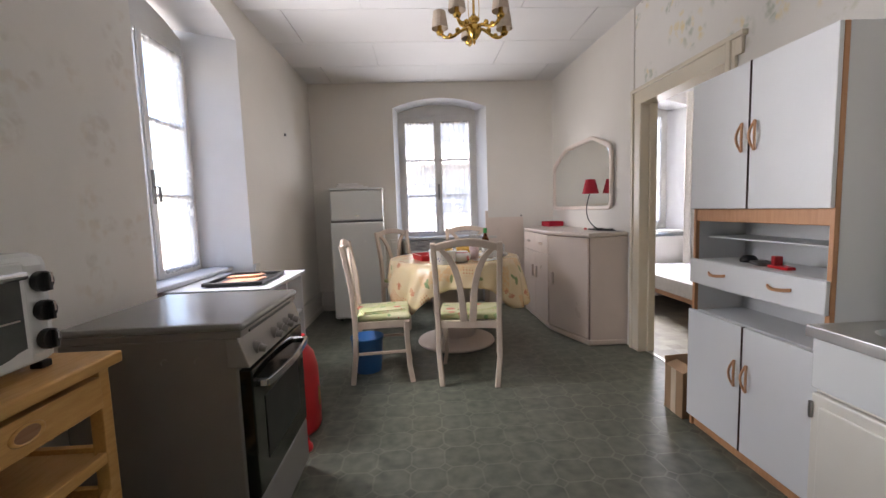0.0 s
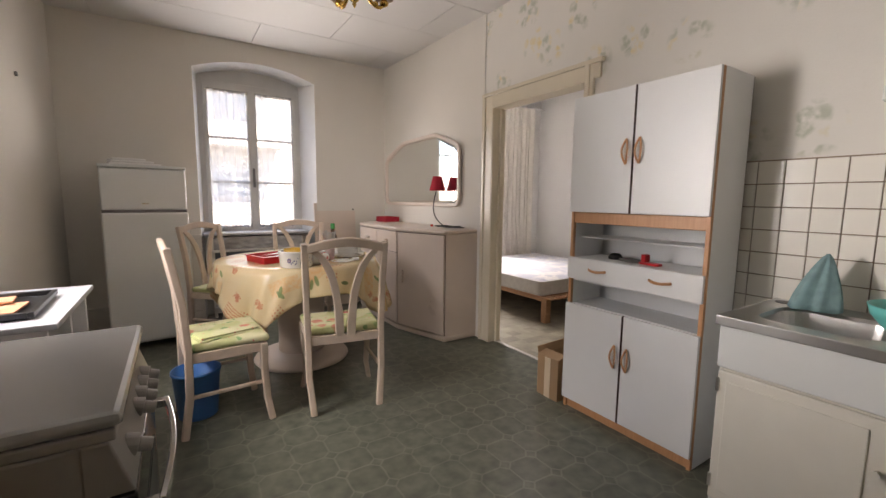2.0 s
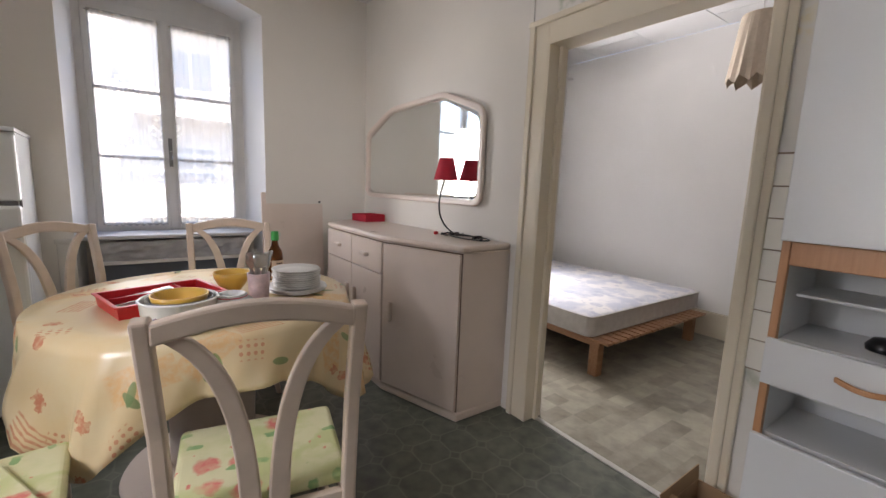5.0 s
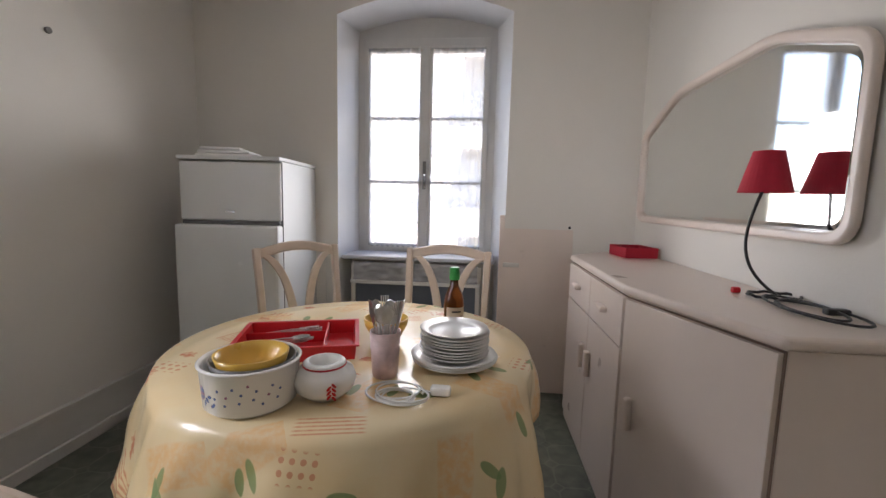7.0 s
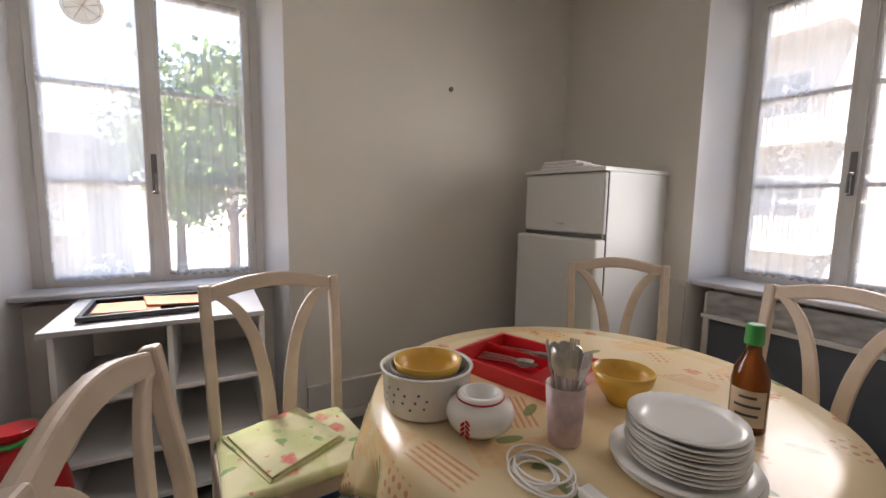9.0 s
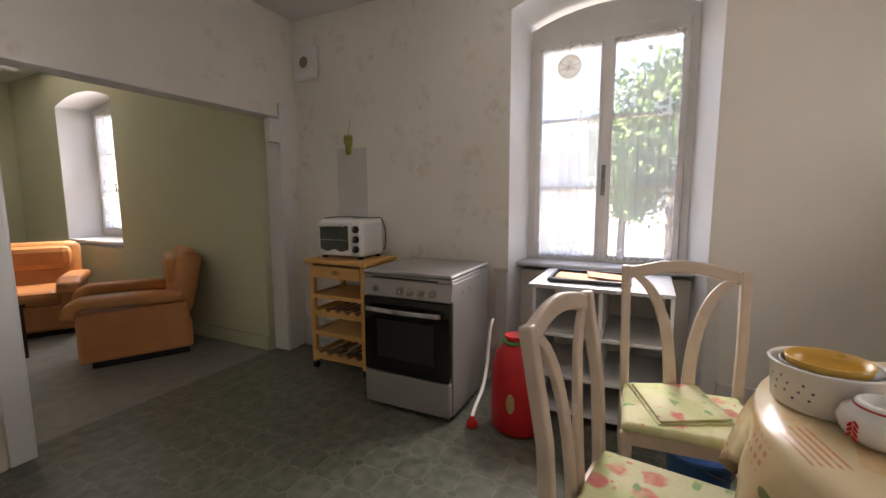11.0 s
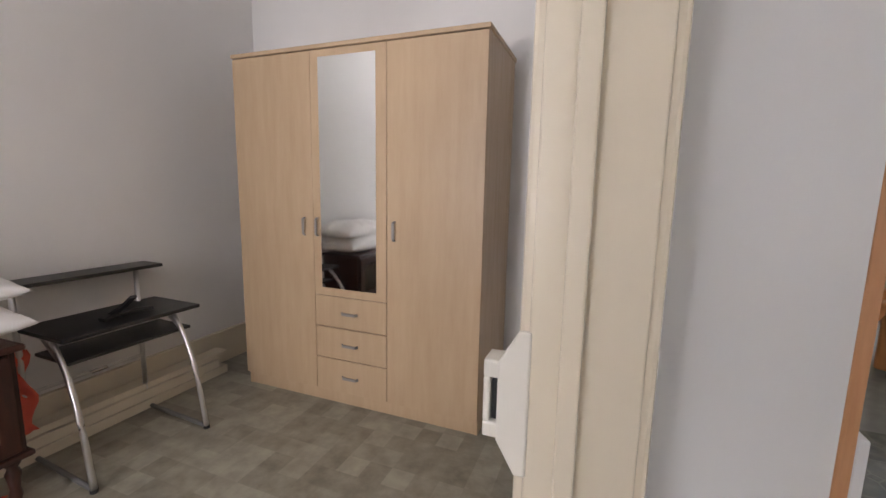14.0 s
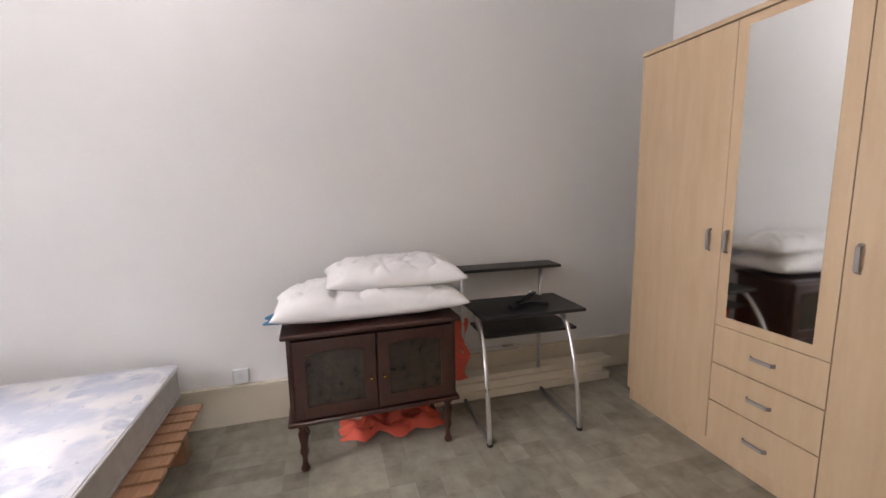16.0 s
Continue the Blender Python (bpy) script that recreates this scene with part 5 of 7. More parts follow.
cloth = thing("tablecloth", pose(TX, TY, 0), "yellow floral oilcloth hanging in folds over the round table", "tablecloth")
bm = bmesh.new()
half = 0.735
seg, rings = 144, []
rng = random.Random(5)
for k in range(0, 8):
    r = TR * k / 7
    rings.append([(r * math.cos(2 * math.pi * i / seg), r * math.sin(2 * math.pi * i / seg), TH) for i in range(seg)])
for k in range(1, 11):
    v = k / 10
    ring = []
    for i in range(seg):
        a = 2 * math.pi * i / seg
        aa = a - radians(4)
        reach = half / max(abs(math.cos(aa)), abs(math.sin(aa)))
        reach = min(reach, half * 1.27)
        drop = (reach - TR) * v
        corner = max(0.0, (reach - half) / (half * 0.27))
        wave = math.sin(9 * a + 0.9 + 0.8 * math.sin(3 * a)) * 0.034 + math.sin(17 * a + 2.0) * 0.014 + 0.012 * math.sin(29 * a + 5 * v)
        rr = TR + 0.012 * math.sin(min(v * 3, 1.57)) + wave * v * (0.55 + 1.0 * corner) + 0.07 * corner ** 1.5 * v + 0.015 * v
        ring.append((rr * math.cos(a), rr * math.sin(a), TH - drop + 0.004 * math.sin(9 * a) * v - (0.004 if k == 1 else 0)))
    rings.append(ring)
vr = [[bm.verts.new(p) for p in ring] for ring in rings[1:]]
ctr = bm.verts.new((0, 0, TH))
for i in range(seg):
    bm.faces.new((ctr, vr[0][i], vr[0][(i + 1) % seg]))
for a, b in zip(vr, vr[1:]):
    for i in range(seg):
        j = (i + 1) % seg
        bm.faces.new((a[i], b[i], b[j], a[j]))
uvs = bm.loops.layers.uv.new("UVMap")
flat = {ctr: (0.0, 0.0)}
for k, ring in enumerate(vr):
    for i, q in enumerate(ring):
        a = 2 * math.pi * i / seg
        r = TR * (k + 1) / 7 if k < 7 else TR + (min(half / max(abs(math.cos(a - radians(4))), abs(math.sin(a - radians(4)))), half * 1.27) - TR) * (k - 6) / 10
        flat[q] = (r * math.cos(a), r * math.sin(a))
for f in bm.faces:
    for lp in f.loops:
        lp[uvs].uv = flat[lp.vert]
cl = part("sheet", bm, "oilcloth", cloth, smooth=True)
sol = cl.modifiers.new("thickness", "SOLIDIFY")
sol.thickness, sol.offset = 0.002, 1.0

TZ = TH + 0.0025


def cutlery_tray(m):
    t = thing("cutlery_tray", m, "red plastic cutlery tray with forks inside", "cutlery tray")
    w, d, h = 0.35, 0.26, 0.048
    bm = bmesh.new()
    loops = []
    for e, z in ((0.006, 0.0), (0.0, h - 0.005), (0.009, h - 0.005), (0.009, h), (-0.005, h), (-0.01, 0.004)):
        e = e if z > 0.001 else -0.004
        loops.append([bm.verts.new(q) for q in ((-e, -e, z), (w + e, -e, z), (w + e, d + e, z), (-e, d + e, z))])
    for a, b in zip(loops, loops[1:]):
        for k in range(4):
            bm.faces.new((a[k], a[(k + 1) % 4], b[(k + 1) % 4], b[k]))
    bm.faces.new(loops[0][::-1])
    bm.faces.new(loops[-1])
    part("tray", bm, "redplastic", t, bev=0.0015)
    boxpart("divider", (w * 0.72, w * 0.72 + 0.005, 0.006, d - 0.006, 0.004, h - 0.004), "redplastic", t, bev=0.0015)
    boxpart("divider", (0.006, w * 0.72, 0.165, 0.170, 0.004, h - 0.008), "redplastic", t, bev=0.0015)
    return t


TRAY = pose(0.10, 3.47, TZ, 0, 0, 17)
TRAYM = TRAY @ pose(0, 0, 0)
cutlery_tray(TRAYM)


def fork(m, spoon=False, group="loose cutlery"):
    name = "spoon" if spoon else "fork"
    f = thing(name, m, f"stainless steel table {name}", name, group)
    bm = bmesh.new()
    strap(bm, [(0, 0, 0.002), (0.05, 0, 0.004), (0.11, 0, 0.006), (0.135, 0, 0.004)], [0.016, 0.011, 0.006, 0.008], 0.0025, (0, 1, 0))
    if spoon:
        lathe(bm, [(0, 0.0), (0.014, 0.003), (0.02, 0.007), (0.0185, 0.0075), (0.013, 0.005), (0, 0.002)], 0.16, 0, 14, 1.45, 1.0)
    else:
        box(bm, 0.134, 0.158, -0.011, 0.011, 0.003, 0.0055)
        for y in (-0.0095, -0.0035, 0.0025, 0.0085):
            box(bm, 0.157, 0.198, y - 0.0012, y + 0.0022, 0.004, 0.0062)
    part(name + "_blade", bm, "steel", f, bev=0)
    return f


for k in range(5):
    fork(TRAYM @ pose(0.03 + 0.01 * (k % 2), 0.185 + 0.010 * k, 0.008 + 0.006 * (k % 3), 0, -6, 6 - 4 * k))
for k in range(4):
    fork(TRAYM @ pose(0.02, 0.105 + 0.012 * k, 0.008 + 0.005 * (k % 3), 0, -5, 3 - 3 * k), k % 2 == 0)


def lathe_thing(name, m, profile, material, label, category, seg=36, group=""):
    t = thing(name, m, label, category, group)
    bm = bmesh.new()
    lathe(bm, profile, 0, 0, seg)
    part("body", bm, material, t, smooth=True)
    return t


def bowl_profile(r, h, foot, t=0.005):
    return [(0, 0.0), (foot, 0.0), (foot, 0.006), (r * 0.72, h * 0.35), (r * 0.93, h * 0.7), (r, h), (r - t, h), (r * 0.93 - t, h * 0.7), (r * 0.7 - t, h * 0.38), (foot * 0.6, 0.012), (0, 0.012)]


pot = lathe_thing("casserole_dish", pose(0.269, 3.298, TZ), [(0, 0), (0.09, 0.0), (0.101, 0.01), (0.108, 0.10), (0.113, 0.104), (0.108, 0.108), (0.102, 0.10), (0.095, 0.014), (0, 0.012)], "porcelain", "round white ovenproof dish with small blue flowers, bowls nested inside", "dish")
dish_blue, dish_pink = mat("dish_blue", (0.10, 0.15, 0.34), 0.3), mat("dish_pink", (0.30, 0.14, 0.22), 0.3)


def dish_spot(name, a, z, r, material, stretch=1.0, turn=0.0):
    """A small printed spot on the dish's side wall at angle a and height z."""
    bm = bmesh.new()
    lathe(bm, [(0, 0.0006), (r, 0.0004), (r, 0.0), (0, 0.0)], 0, 0, 8, stretch, 1.0)
    d = part(name, bm, material, pot)
    rad = 0.1012 + 0.007 * (z - 0.01) / 0.09
    d.matrix_local = Matrix.Translation((rad * math.cos(a), rad * math.sin(a), z)) @ Matrix.Rotation(a, 4, "Z") @ Matrix.Rotation(radians(90), 4, "Y") @ Matrix.Rotation(turn, 4, "Z")


rng = random.Random(9)
for k in range(11):
    a = k * 2 * math.pi / 11
    dish_spot("petal", radians(-128) + 0.085 * math.cos(a), 0.052 + 0.012 * math.sin(a), 0.0042, dish_blue if k % 3 else dish_pink)
dish_spot("flower_heart", radians(-128), 0.052, 0.004, dish_pink)
for k in range(4):
    dish_spot("leaf", radians(-121 + 5 * k), 0.032 + 0.009 * (k % 3), 0.0035, dish_blue, 2.0, 0.8 * k)
for k in range(16):
    dish_spot("flower_dot", radians(-108 + 5.5 * k + rng.uniform(-2, 2)), 0.03 + 0.05 * ((k * 0.37) % 1), 0.0032, dish_blue if k % 4 else dish_pink)
lathe_thing("bowl", pose(0.272, 3.303, TZ + 0.02), bowl_profile(0.095, 0.085, 0.04), "darkgrey", "grey bowl nested in the white dish", "bowl")
lathe_thing("bowl", pose(0.271, 3.299, TZ + 0.045), bowl_profile(0.082, 0.072, 0.038), "yellow", "yellow ceramic bowl nested in the white dish", "bowl")
lathe_thing("bowl", pose(0.485, 3.74, TZ), bowl_profile(0.075, 0.085, 0.035), "yellow", "yellow ceramic breakfast bowl on the table", "bowl")

sugar = lathe_thing("sugar_pot", pose(0.426, 3.348, TZ), [(0, 0), (0.042, 0.0), (0.068, 0.022), (0.075, 0.045), (0.068, 0.065), (0.05, 0.078), (0.05, 0.084), (0.045, 0.088), (0.037, 0.088), (0.034, 0.06), (0, 0.055)], "porcelain", "round white pot with red rim and red leaf sprig", "pot")
bm = bmesh.new()
lathe(bm, [(0.0505, 0.076), (0.0525, 0.0785), (0.0505, 0.081)], 0, 0, 36)
part("red_rim", bm, "redplastic", sugar, smooth=True)
for k in range(7):
    bm = bmesh.new()
    s = -1 if k % 2 else 1
    lathe(bm, [(0, 0.0), (0.008, 0.0004), (0, 0.001)], 0, 0, 8, 1.0, 0.4)
    lf = part("red_leaf", bm, "redplastic", sugar)
    a = radians(-58 + s * 4.2)
    z = 0.022 + 0.005 * k
    lf.matrix_local = Matrix.Translation((0.0755 * math.cos(a), 0.0755 * math.sin(a), z)) @ Matrix.Rotation(a, 4, "Z") @ Matrix.Rotation(radians(90), 4, "Y") @ Matrix.Rotation(radians(s * 40), 4, "Z")

CUP = (0.543, 3.481)
lathe_thing("cutlery_cup", pose(*CUP, TZ), [(0, 0), (0.032, 0.0), (0.034, 0.004), (0.042, 0.125), (0.039, 0.125), (0.031, 0.006), (0, 0.006)], mat("striped_tumbler", (0.55, 0.40, 0.38), 0.35, vary=0.25, scale=25), "tall pale tumbler with faded red print, filled with spoons", "tumbler")
rng = random.Random(2)
for k in range(10):
    a = k * 0.63
    fork(Matrix.Translation((CUP[0] + 0.012 * math.cos(a), CUP[1] + 0.012 * math.sin(a), TZ + 0.016)) @ Matrix.Rotation(a, 4, "Z") @ Matrix.Rotation(radians(-90 + rng.uniform(6, 13)), 4, "Y"), k % 3 != 0, "cutlery in the tumbler")

PL = (0.723, 3.601)
zz = TZ
for k in range(12):
    r = 0.125 if k < 3 else 0.10
    pl = thing("plate", pose(PL[0] + 0.003 * math.sin(k * 2.1), PL[1] + 0.003 * math.cos(k * 1.7), zz), "large white plate under the stack" if k < 3 else "small white plate in a stack", "plate", "stack of plates")
    bm = bmesh.new()
    lathe(bm, [(0, 0), (r * 0.6, 0.0), (r * 0.72, 0.004), (r, 0.016), (r, 0.019), (r * 0.72, 0.008), (r * 0.6, 0.004), (0, 0.004)], 0, 0, 40)
    part("dish", bm, "porcelain", pl, smooth=True)
    zz += 0.007 if k < 3 else 0.0085


def bottle(m):
    b = thing("syrup_bottle", m, "amber glass bottle with bright green cap and paper label", "bottle")
    bm = bmesh.new()
    lathe(bm, [(0, 0), (0.033, 0.0), (0.036, 0.006), (0.036, 0.115), (0.032, 0.14), (0.017, 0.172), (0.0145, 0.19), (0.0145, 0.205), (0, 0.205)], 0, 0, 28)
    part("glass", bm, "amber", b, smooth=True)
    bm = bmesh.new()
    tube(bm, [(0, 0, 0.195), (0, 0, 0.24)], 0.019, 20, 0.017)
    part("cap", bm, "green_cap", b, "bright green screw cap", bev=0.003)
    bm = bmesh.new()
    seg = 16
    for z0, z1 in ((0.02, 0.10),):
        lo = [bm.verts.new((0.0366 * math.cos(a), 0.0366 * math.sin(a), z0)) for a in [radians(-150 + 120 * i / seg) for i in range(seg + 1)]]
        hi = [bm.verts.new((0.0366 * math.cos(a), 0.0366 * math.sin(a), z1)) for a in [radians(-150 + 120 * i / seg) for i in range(seg + 1)]]
        for i in range(seg):
            bm.faces.new((lo[i], lo[i + 1], hi[i + 1], hi[i]))
    part("paper_label", bm, "paperlabel", b, smooth=True)
    bm = bmesh.new()
    for k, wd in enumerate((26, 40, 34)):
        z0 = 0.082 - 0.02 * k
        n = 6
        lo = [bm.verts.new((0.0369 * math.cos(a), 0.0369 * math.sin(a), z0)) for a in [radians(-90 - wd + 2 * wd * i / n) for i in range(n + 1)]]
        hi = [bm.verts.new((0.0369 * math.cos(a), 0.0369 * math.sin(a), z0 + 0.006)) for a in [radians(-90 - wd + 2 * wd * i / n) for i in range(n + 1)]]
        for i in range(n):
            bm.faces.new((lo[i], lo[i + 1], hi[i + 1], hi[i]))
    part("label_print", bm, "print", b)
    return b


bottle(pose(0.70, 3.88, TZ, 0, 0, 20))

cable = thing("coiled_cable", pose(0.605, 3.355, TZ), "coiled white cable with a small adapter on the table", "cable")
bm = bmesh.new()
loops = []
for k in range(150):
    a = k * 0.26
    wob = 1 + 0.28 * math.sin(0.37 * a) + 0.12 * math.sin(0.9 * a + 1)
    loops.append((0.010 * math.sin(0.21 * a) + 0.052 * wob * math.cos(a), 0.012 * math.cos(0.3 * a) + 0.040 * wob * math.sin(a), 0.004 + 0.010 * (0.5 + 0.5 * math.sin(0.43 * a))))
tube(bm, loops + [(0.075, 0.028, 0.006), (0.085, 0.030, 0.008)], 0.0027, 6)
part("cord", bm, "porcelain", cable, smooth=True)
bm = bmesh.new()
box(bm, 0.075, 0.125, 0.016, 0.046, 0.0, 0.022)
part("adapter", bm, "porcelain", cable, bev=0.006)

bucket = thing("bucket", pose(-0.33, 3.13, 0), "blue plastic bucket standing under a chair", "bucket")
bm = bmesh.new()
lathe(bm, [(0, 0.0), (0.095, 0.0), (0.098, 0.004), (0.118, 0.25), (0.124, 0.25), (0.124, 0.265), (0.116, 0.265), (0.094, 0.008), (0, 0.008)], 0, 0, 32)
part("pail", bm, "blue", bucket, smooth=True)
bm = bmesh.new()
tube(bm, [(0.122 * math.cos(a), 0.122 * math.sin(a), 0.25 - 0.06 * math.sin(a)) for a in [math.pi * i / 12 for i in range(13)]], 0.003, 6)
part("handle", bm, "chrome", bucket)

# ---- fridge, board, sideboard, mirror ----
fr = thing("fridge", pose(-0.845, 4.51, 0, 0, 0, 4), "white two-door fridge freezer with separate top freezer door", "fridge")
boxpart("cabinet", (0.0, 0.555, 0.06, 0.60, 0.03, 1.43), "enamel", fr, bev=0.006)
boxpart("lower_door", (-0.002, 0.557, -0.03, 0.055, 0.06, 1.085), "enamel", fr, bev=0.014)
boxpart("freezer_door", (0.0, 0.555, 0.03, 0.055, 1.105, 1.425), "enamel", fr, bev=0.012)
boxpart("grip_gap", (0.01, 0.545, 0.03, 0.058, 1.085, 1.105), "darkgrey", fr)
boxpart("top_cover", (-0.004, 0.559, 0.015, 0.605, 1.43, 1.452), "enamel", fr, bev=0.006)
boxpart("badge", (0.25, 0.30, 0.0285, 0.0305, 1.15, 1.158), "chrome", fr, bev=0)
boxpart("gasket", (0.0, 0.555, 0.055, 0.06, 0.07, 1.42), "darkgrey", fr, bev=0)
for x in (0.05, 0.5):
    boxpart("foot", (x - 0.02, x + 0.02, 0.10, 0.14, 0, 0.032), "black", fr)
bm = bmesh.new()
for i in range(3):
    prism(bm, [(-0.17 + 0.012 * i, -0.10), (0.17 - 0.05 * i, -0.11 + 0.006 * i), (0.18 - 0.06 * i, 0.10), (-0.16, 0.11 - 0.01 * i)], 0.018 * i, 0.018 * i + 0.0175)
pk = part("folded_towel", bm, "bedding", bev=0.008)
pk.matrix_world = pose(-0.64, 4.72, 1.4525, 0, 0, 12)
tagged(pk, "folded white towel on top of the fridge", "towel")

board = thing("board", pose(0.905, 5.075, 0.0, -4, 0, 0), "pale pink lacquered board leaning against the wall", "board")
bm = bmesh.new()
box(bm, 0.0, 0.47, 0.0, 0.018, 0.003, 1.16)
part("panel", bm, "lacquer", board, bev=0.003)
bm = bmesh.new()
tube(bm, [(0.445, -0.004, 1.09), (0.445, 0.004, 1.09)], 0.009, 10)
part("bolt", bm, "black", board)

SB = [(1.825, 3.395), (1.752, 5.06), (1.62, 5.06), (1.315, 4.80), (1.325, 3.93), (1.50, 3.405)]


def offset_poly(pts, d):
    """The outline grown by d at its front corners."""
    cx, cy = sum(p[0] for p in pts) / len(pts), sum(p[1] for p in pts) / len(pts)
    return [(x, y) if x > 1.7 else (x + d * (-1 if x < 1.7 else 0), y + (d if y > 4.9 else -d if y < 3.5 else 0)) for x, y in pts]


def front_piece(bm, a, b, u0, u1, z0, z1, out, depth):
    """A plate on the front between plan points a and b, from u0 to u1 of the way."""
    a, b = Vector(a), Vector(b)
    d = (b - a)
    n = Vector((d.y, -d.x)).normalized()
    p0, p1 = a + d * u0, a + d * u1
    prism(bm, [tuple(p0 + n * (out - depth)), tuple(p0 + n * out), tuple(p1 + n * out), tuple(p1 + n * (out - depth))], z0, z1)


sb = thing("sideboard", pose(0, 0, 0), "pinkish white lacquered sideboard with slanted ends and rounded top", "sideboard")
SBH = 0.957
bm = bmesh.new()
prism(bm, SB, 0.045, SBH - 0.035)
part("body", bm, "lacquer", sb, bev=0.004)
bm = bmesh.new()
prism(bm, offset_poly(SB, 0.012), 0.0, 0.05)
part("plinth", bm, "lacquer", sb, bev=0.012, seg=3)
bm = bmesh.new()
prism(bm, offset_poly(SB, 0.022), SBH - 0.034, SBH)
part("top", bm, "lacquer", sb, bev=0.014, seg=4)
fa, fb, fc, fd = SB[5], SB[4], SB[3], SB[2]
# brown sheets behind the doors, added so that their gaps look shaded
for p, q in ((fb, fa), (fc, fb), (fd, fc)):
    bm = bmesh.new()
    front_piece(bm, p, q, 0.0, 1.0, 0.052, 0.918, 0.003, 0.002)
    part("gap_shade", bm, "carcass", sb, "brown sheet that puts shade into the gaps between the doors")
for (p, q, u0, u1, z0, z1, kind) in (
    (fb, fa, 0.012, 0.988, 0.06, 0.912, "door"),
    (fc, fb, 0.006, 0.496, 0.06, 0.721, "door"), (fc, fb, 0.504, 0.994, 0.06, 0.721, "door"),
    (fc, fb, 0.006, 0.496, 0.727, 0.912, "drawer"), (fc, fb, 0.504, 0.994, 0.727, 0.912, "drawer"),
    (fd, fc, 0.012, 0.988, 0.06, 0.912, "door"),
):
    bm = bmesh.new()
    front_piece(bm, p, q, u0, u1, z0, z1, 0.020, 0.020)
    pc = part(kind, bm, "lacquer", sb, bev=0.002)
    bm = bmesh.new()
    if kind == "drawer":
        um = (u0 + u1) / 2
        front_piece(bm, p, q, um - 0.05, um + 0.05, 0.808, 0.832, 0.05, 0.032)
    else:
        ue = u0 + 0.06 if (u0 > 0.4 or p == fb) else u1 - 0.06
        if p == fb:
            ue = u0 + 0.12
        front_piece(bm, p, q, ue - 0.022, ue + 0.022, 0.455, 0.575, 0.046, 0.028)
    part("handle", bm, "lacquer", pc, "rounded lacquered pull", bev=0.008, seg=3)

mir = thing("wall_mirror", pose(1.804, 3.565, 0, 0, 0, 1.55) @ pose(-XE, -3.6, 0), "wide mirror in rounded pinkish frame above the sideboard", "mirror")
OUT = [(3.655, 1.142), (5.13, 1.142), (5.13, 1.672), (4.72, 1.832), (4.06, 1.847), (3.655, 1.712)]


def inset(pts, d):
    cy, cz = 4.39, 1.45
    return [(y + (d if y < cy - 0.5 else -d if y > cy + 0.5 else 0), z + (d if z < cz else -d)) for y, z in pts]


def ring_yz(bm, outer, inner, x0, x1):
    n = len(outer)
    vo0 = [bm.verts.new((x0, y, z)) for y, z in outer]
    vi0 = [bm.verts.new((x0, y, z)) for y, z in inner]
    vo1 = [bm.verts.new((x1, y, z)) for y, z in outer]
    vi1 = [bm.verts.new((x1, y, z)) for y, z in inner]
    for i in range(n):
        j = (i + 1) % n
        bm.faces.new((vo0[i], vo0[j], vi0[j], vi0[i]))
        bm.faces.new((vo1[j], vo1[i], vi1[i], vi1[j]))
        bm.faces.new((vo0[i], vo1[i], vo1[j], vo0[j]))
        bm.faces.new((vi0[j], vi1[j], vi1[i], vi0[i]))


def rounded(pts, r, n=5):
    """The outline with its corners rounded off."""
    out = []
    for k, p in enumerate(pts):
        p, a, b = Vector(p), Vector(pts[k - 1]), Vector(pts[(k + 1) % len(pts)])
        u, v = (a - p).normalized() * r, (b - p).normalized() * r
        out += [tuple((1 - t) ** 2 * (p + u) + 2 * t * (1 - t) * p + t * t * (p + v)) for t in (i / n for i in range(n + 1))]
    return out


bm = bmesh.new()
ring_yz(bm, rounded(OUT, 0.085), rounded(inset(OUT, 0.036), 0.065), XE - 0.032, XE - 0.002)
part("frame", bm, "lacquer", mir, bev=0.012, seg=4)
bm = bmesh.new()
inn, inn2 = rounded(inset(OUT, 0.031), 0.065), rounded(inset(OUT, 0.056), 0.05)
va = [bm.verts.new((XE - 0.008, y, z)) for y, z in inn]
vb = [bm.verts.new((XE - 0.013, y, z)) for y, z in inn2]
bm.faces.new(vb)
for i in range(len(va)):
    j = (i + 1) % len(va)
    bm.faces.new((va[i], va[j], vb[j], vb[i]))
part("mirror_glass", bm, "mirror", mir)

lamp = thing("table_lamp", pose(1.685, 3.845, SBH), "small table lamp with red shade and bent black stem", "lamp")
bm = bmesh.new()
lathe(bm, [(0.074, 0.335), (0.042, 0.465), (0.040, 0.465), (0.072, 0.335)], 0, 0, 32)
part("shade", bm, "redfabric", lamp, "dark red fabric shade", smooth=False)
bm = bmesh.new()
tube(bm, curve_pts((0.05, -0.03, 0.012), (-0.06, 0.05, 0.10), (-0.03, 0.02, 0.24), (0, 0, 0.36), 16), 0.005, 8)
part("stem", bm, "black", lamp, smooth=True)
bm = bmesh.new()
tube(bm, [(0.05 + 0.075 * math.cos(k * 0.3), -0.02 + 0.055 * math.sin(k * 0.3), 0.006 + 0.002 * (k % 3)) for k in range(26)], 0.005, 6)
part("wire_base", bm, "black", lamp, smooth=True)
bm = bmesh.new()
cord = []
for k in range(56):
    a = k * 0.30
    cord.append((0.03 + 0.062 * (1 + 0.3 * math.sin(0.41 * a)) * math.cos(a), -0.21 + 0.14 * (1 + 0.25 * math.sin(0.3 * a + 1)) * math.sin(a), 0.005 + 0.007 * (0.5 + 0.5 * math.sin(0.57 * a))))
tube(bm, [(0.09, -0.05, 0.006)] + cord, 0.0038, 6)
part("cord", bm, "black", lamp, smooth=True)
boxpart("red_plug", (-0.045, -0.02, 0.03, 0.05, 0.0, 0.02), "redplastic", lamp, "small red plug", bev=0.005)
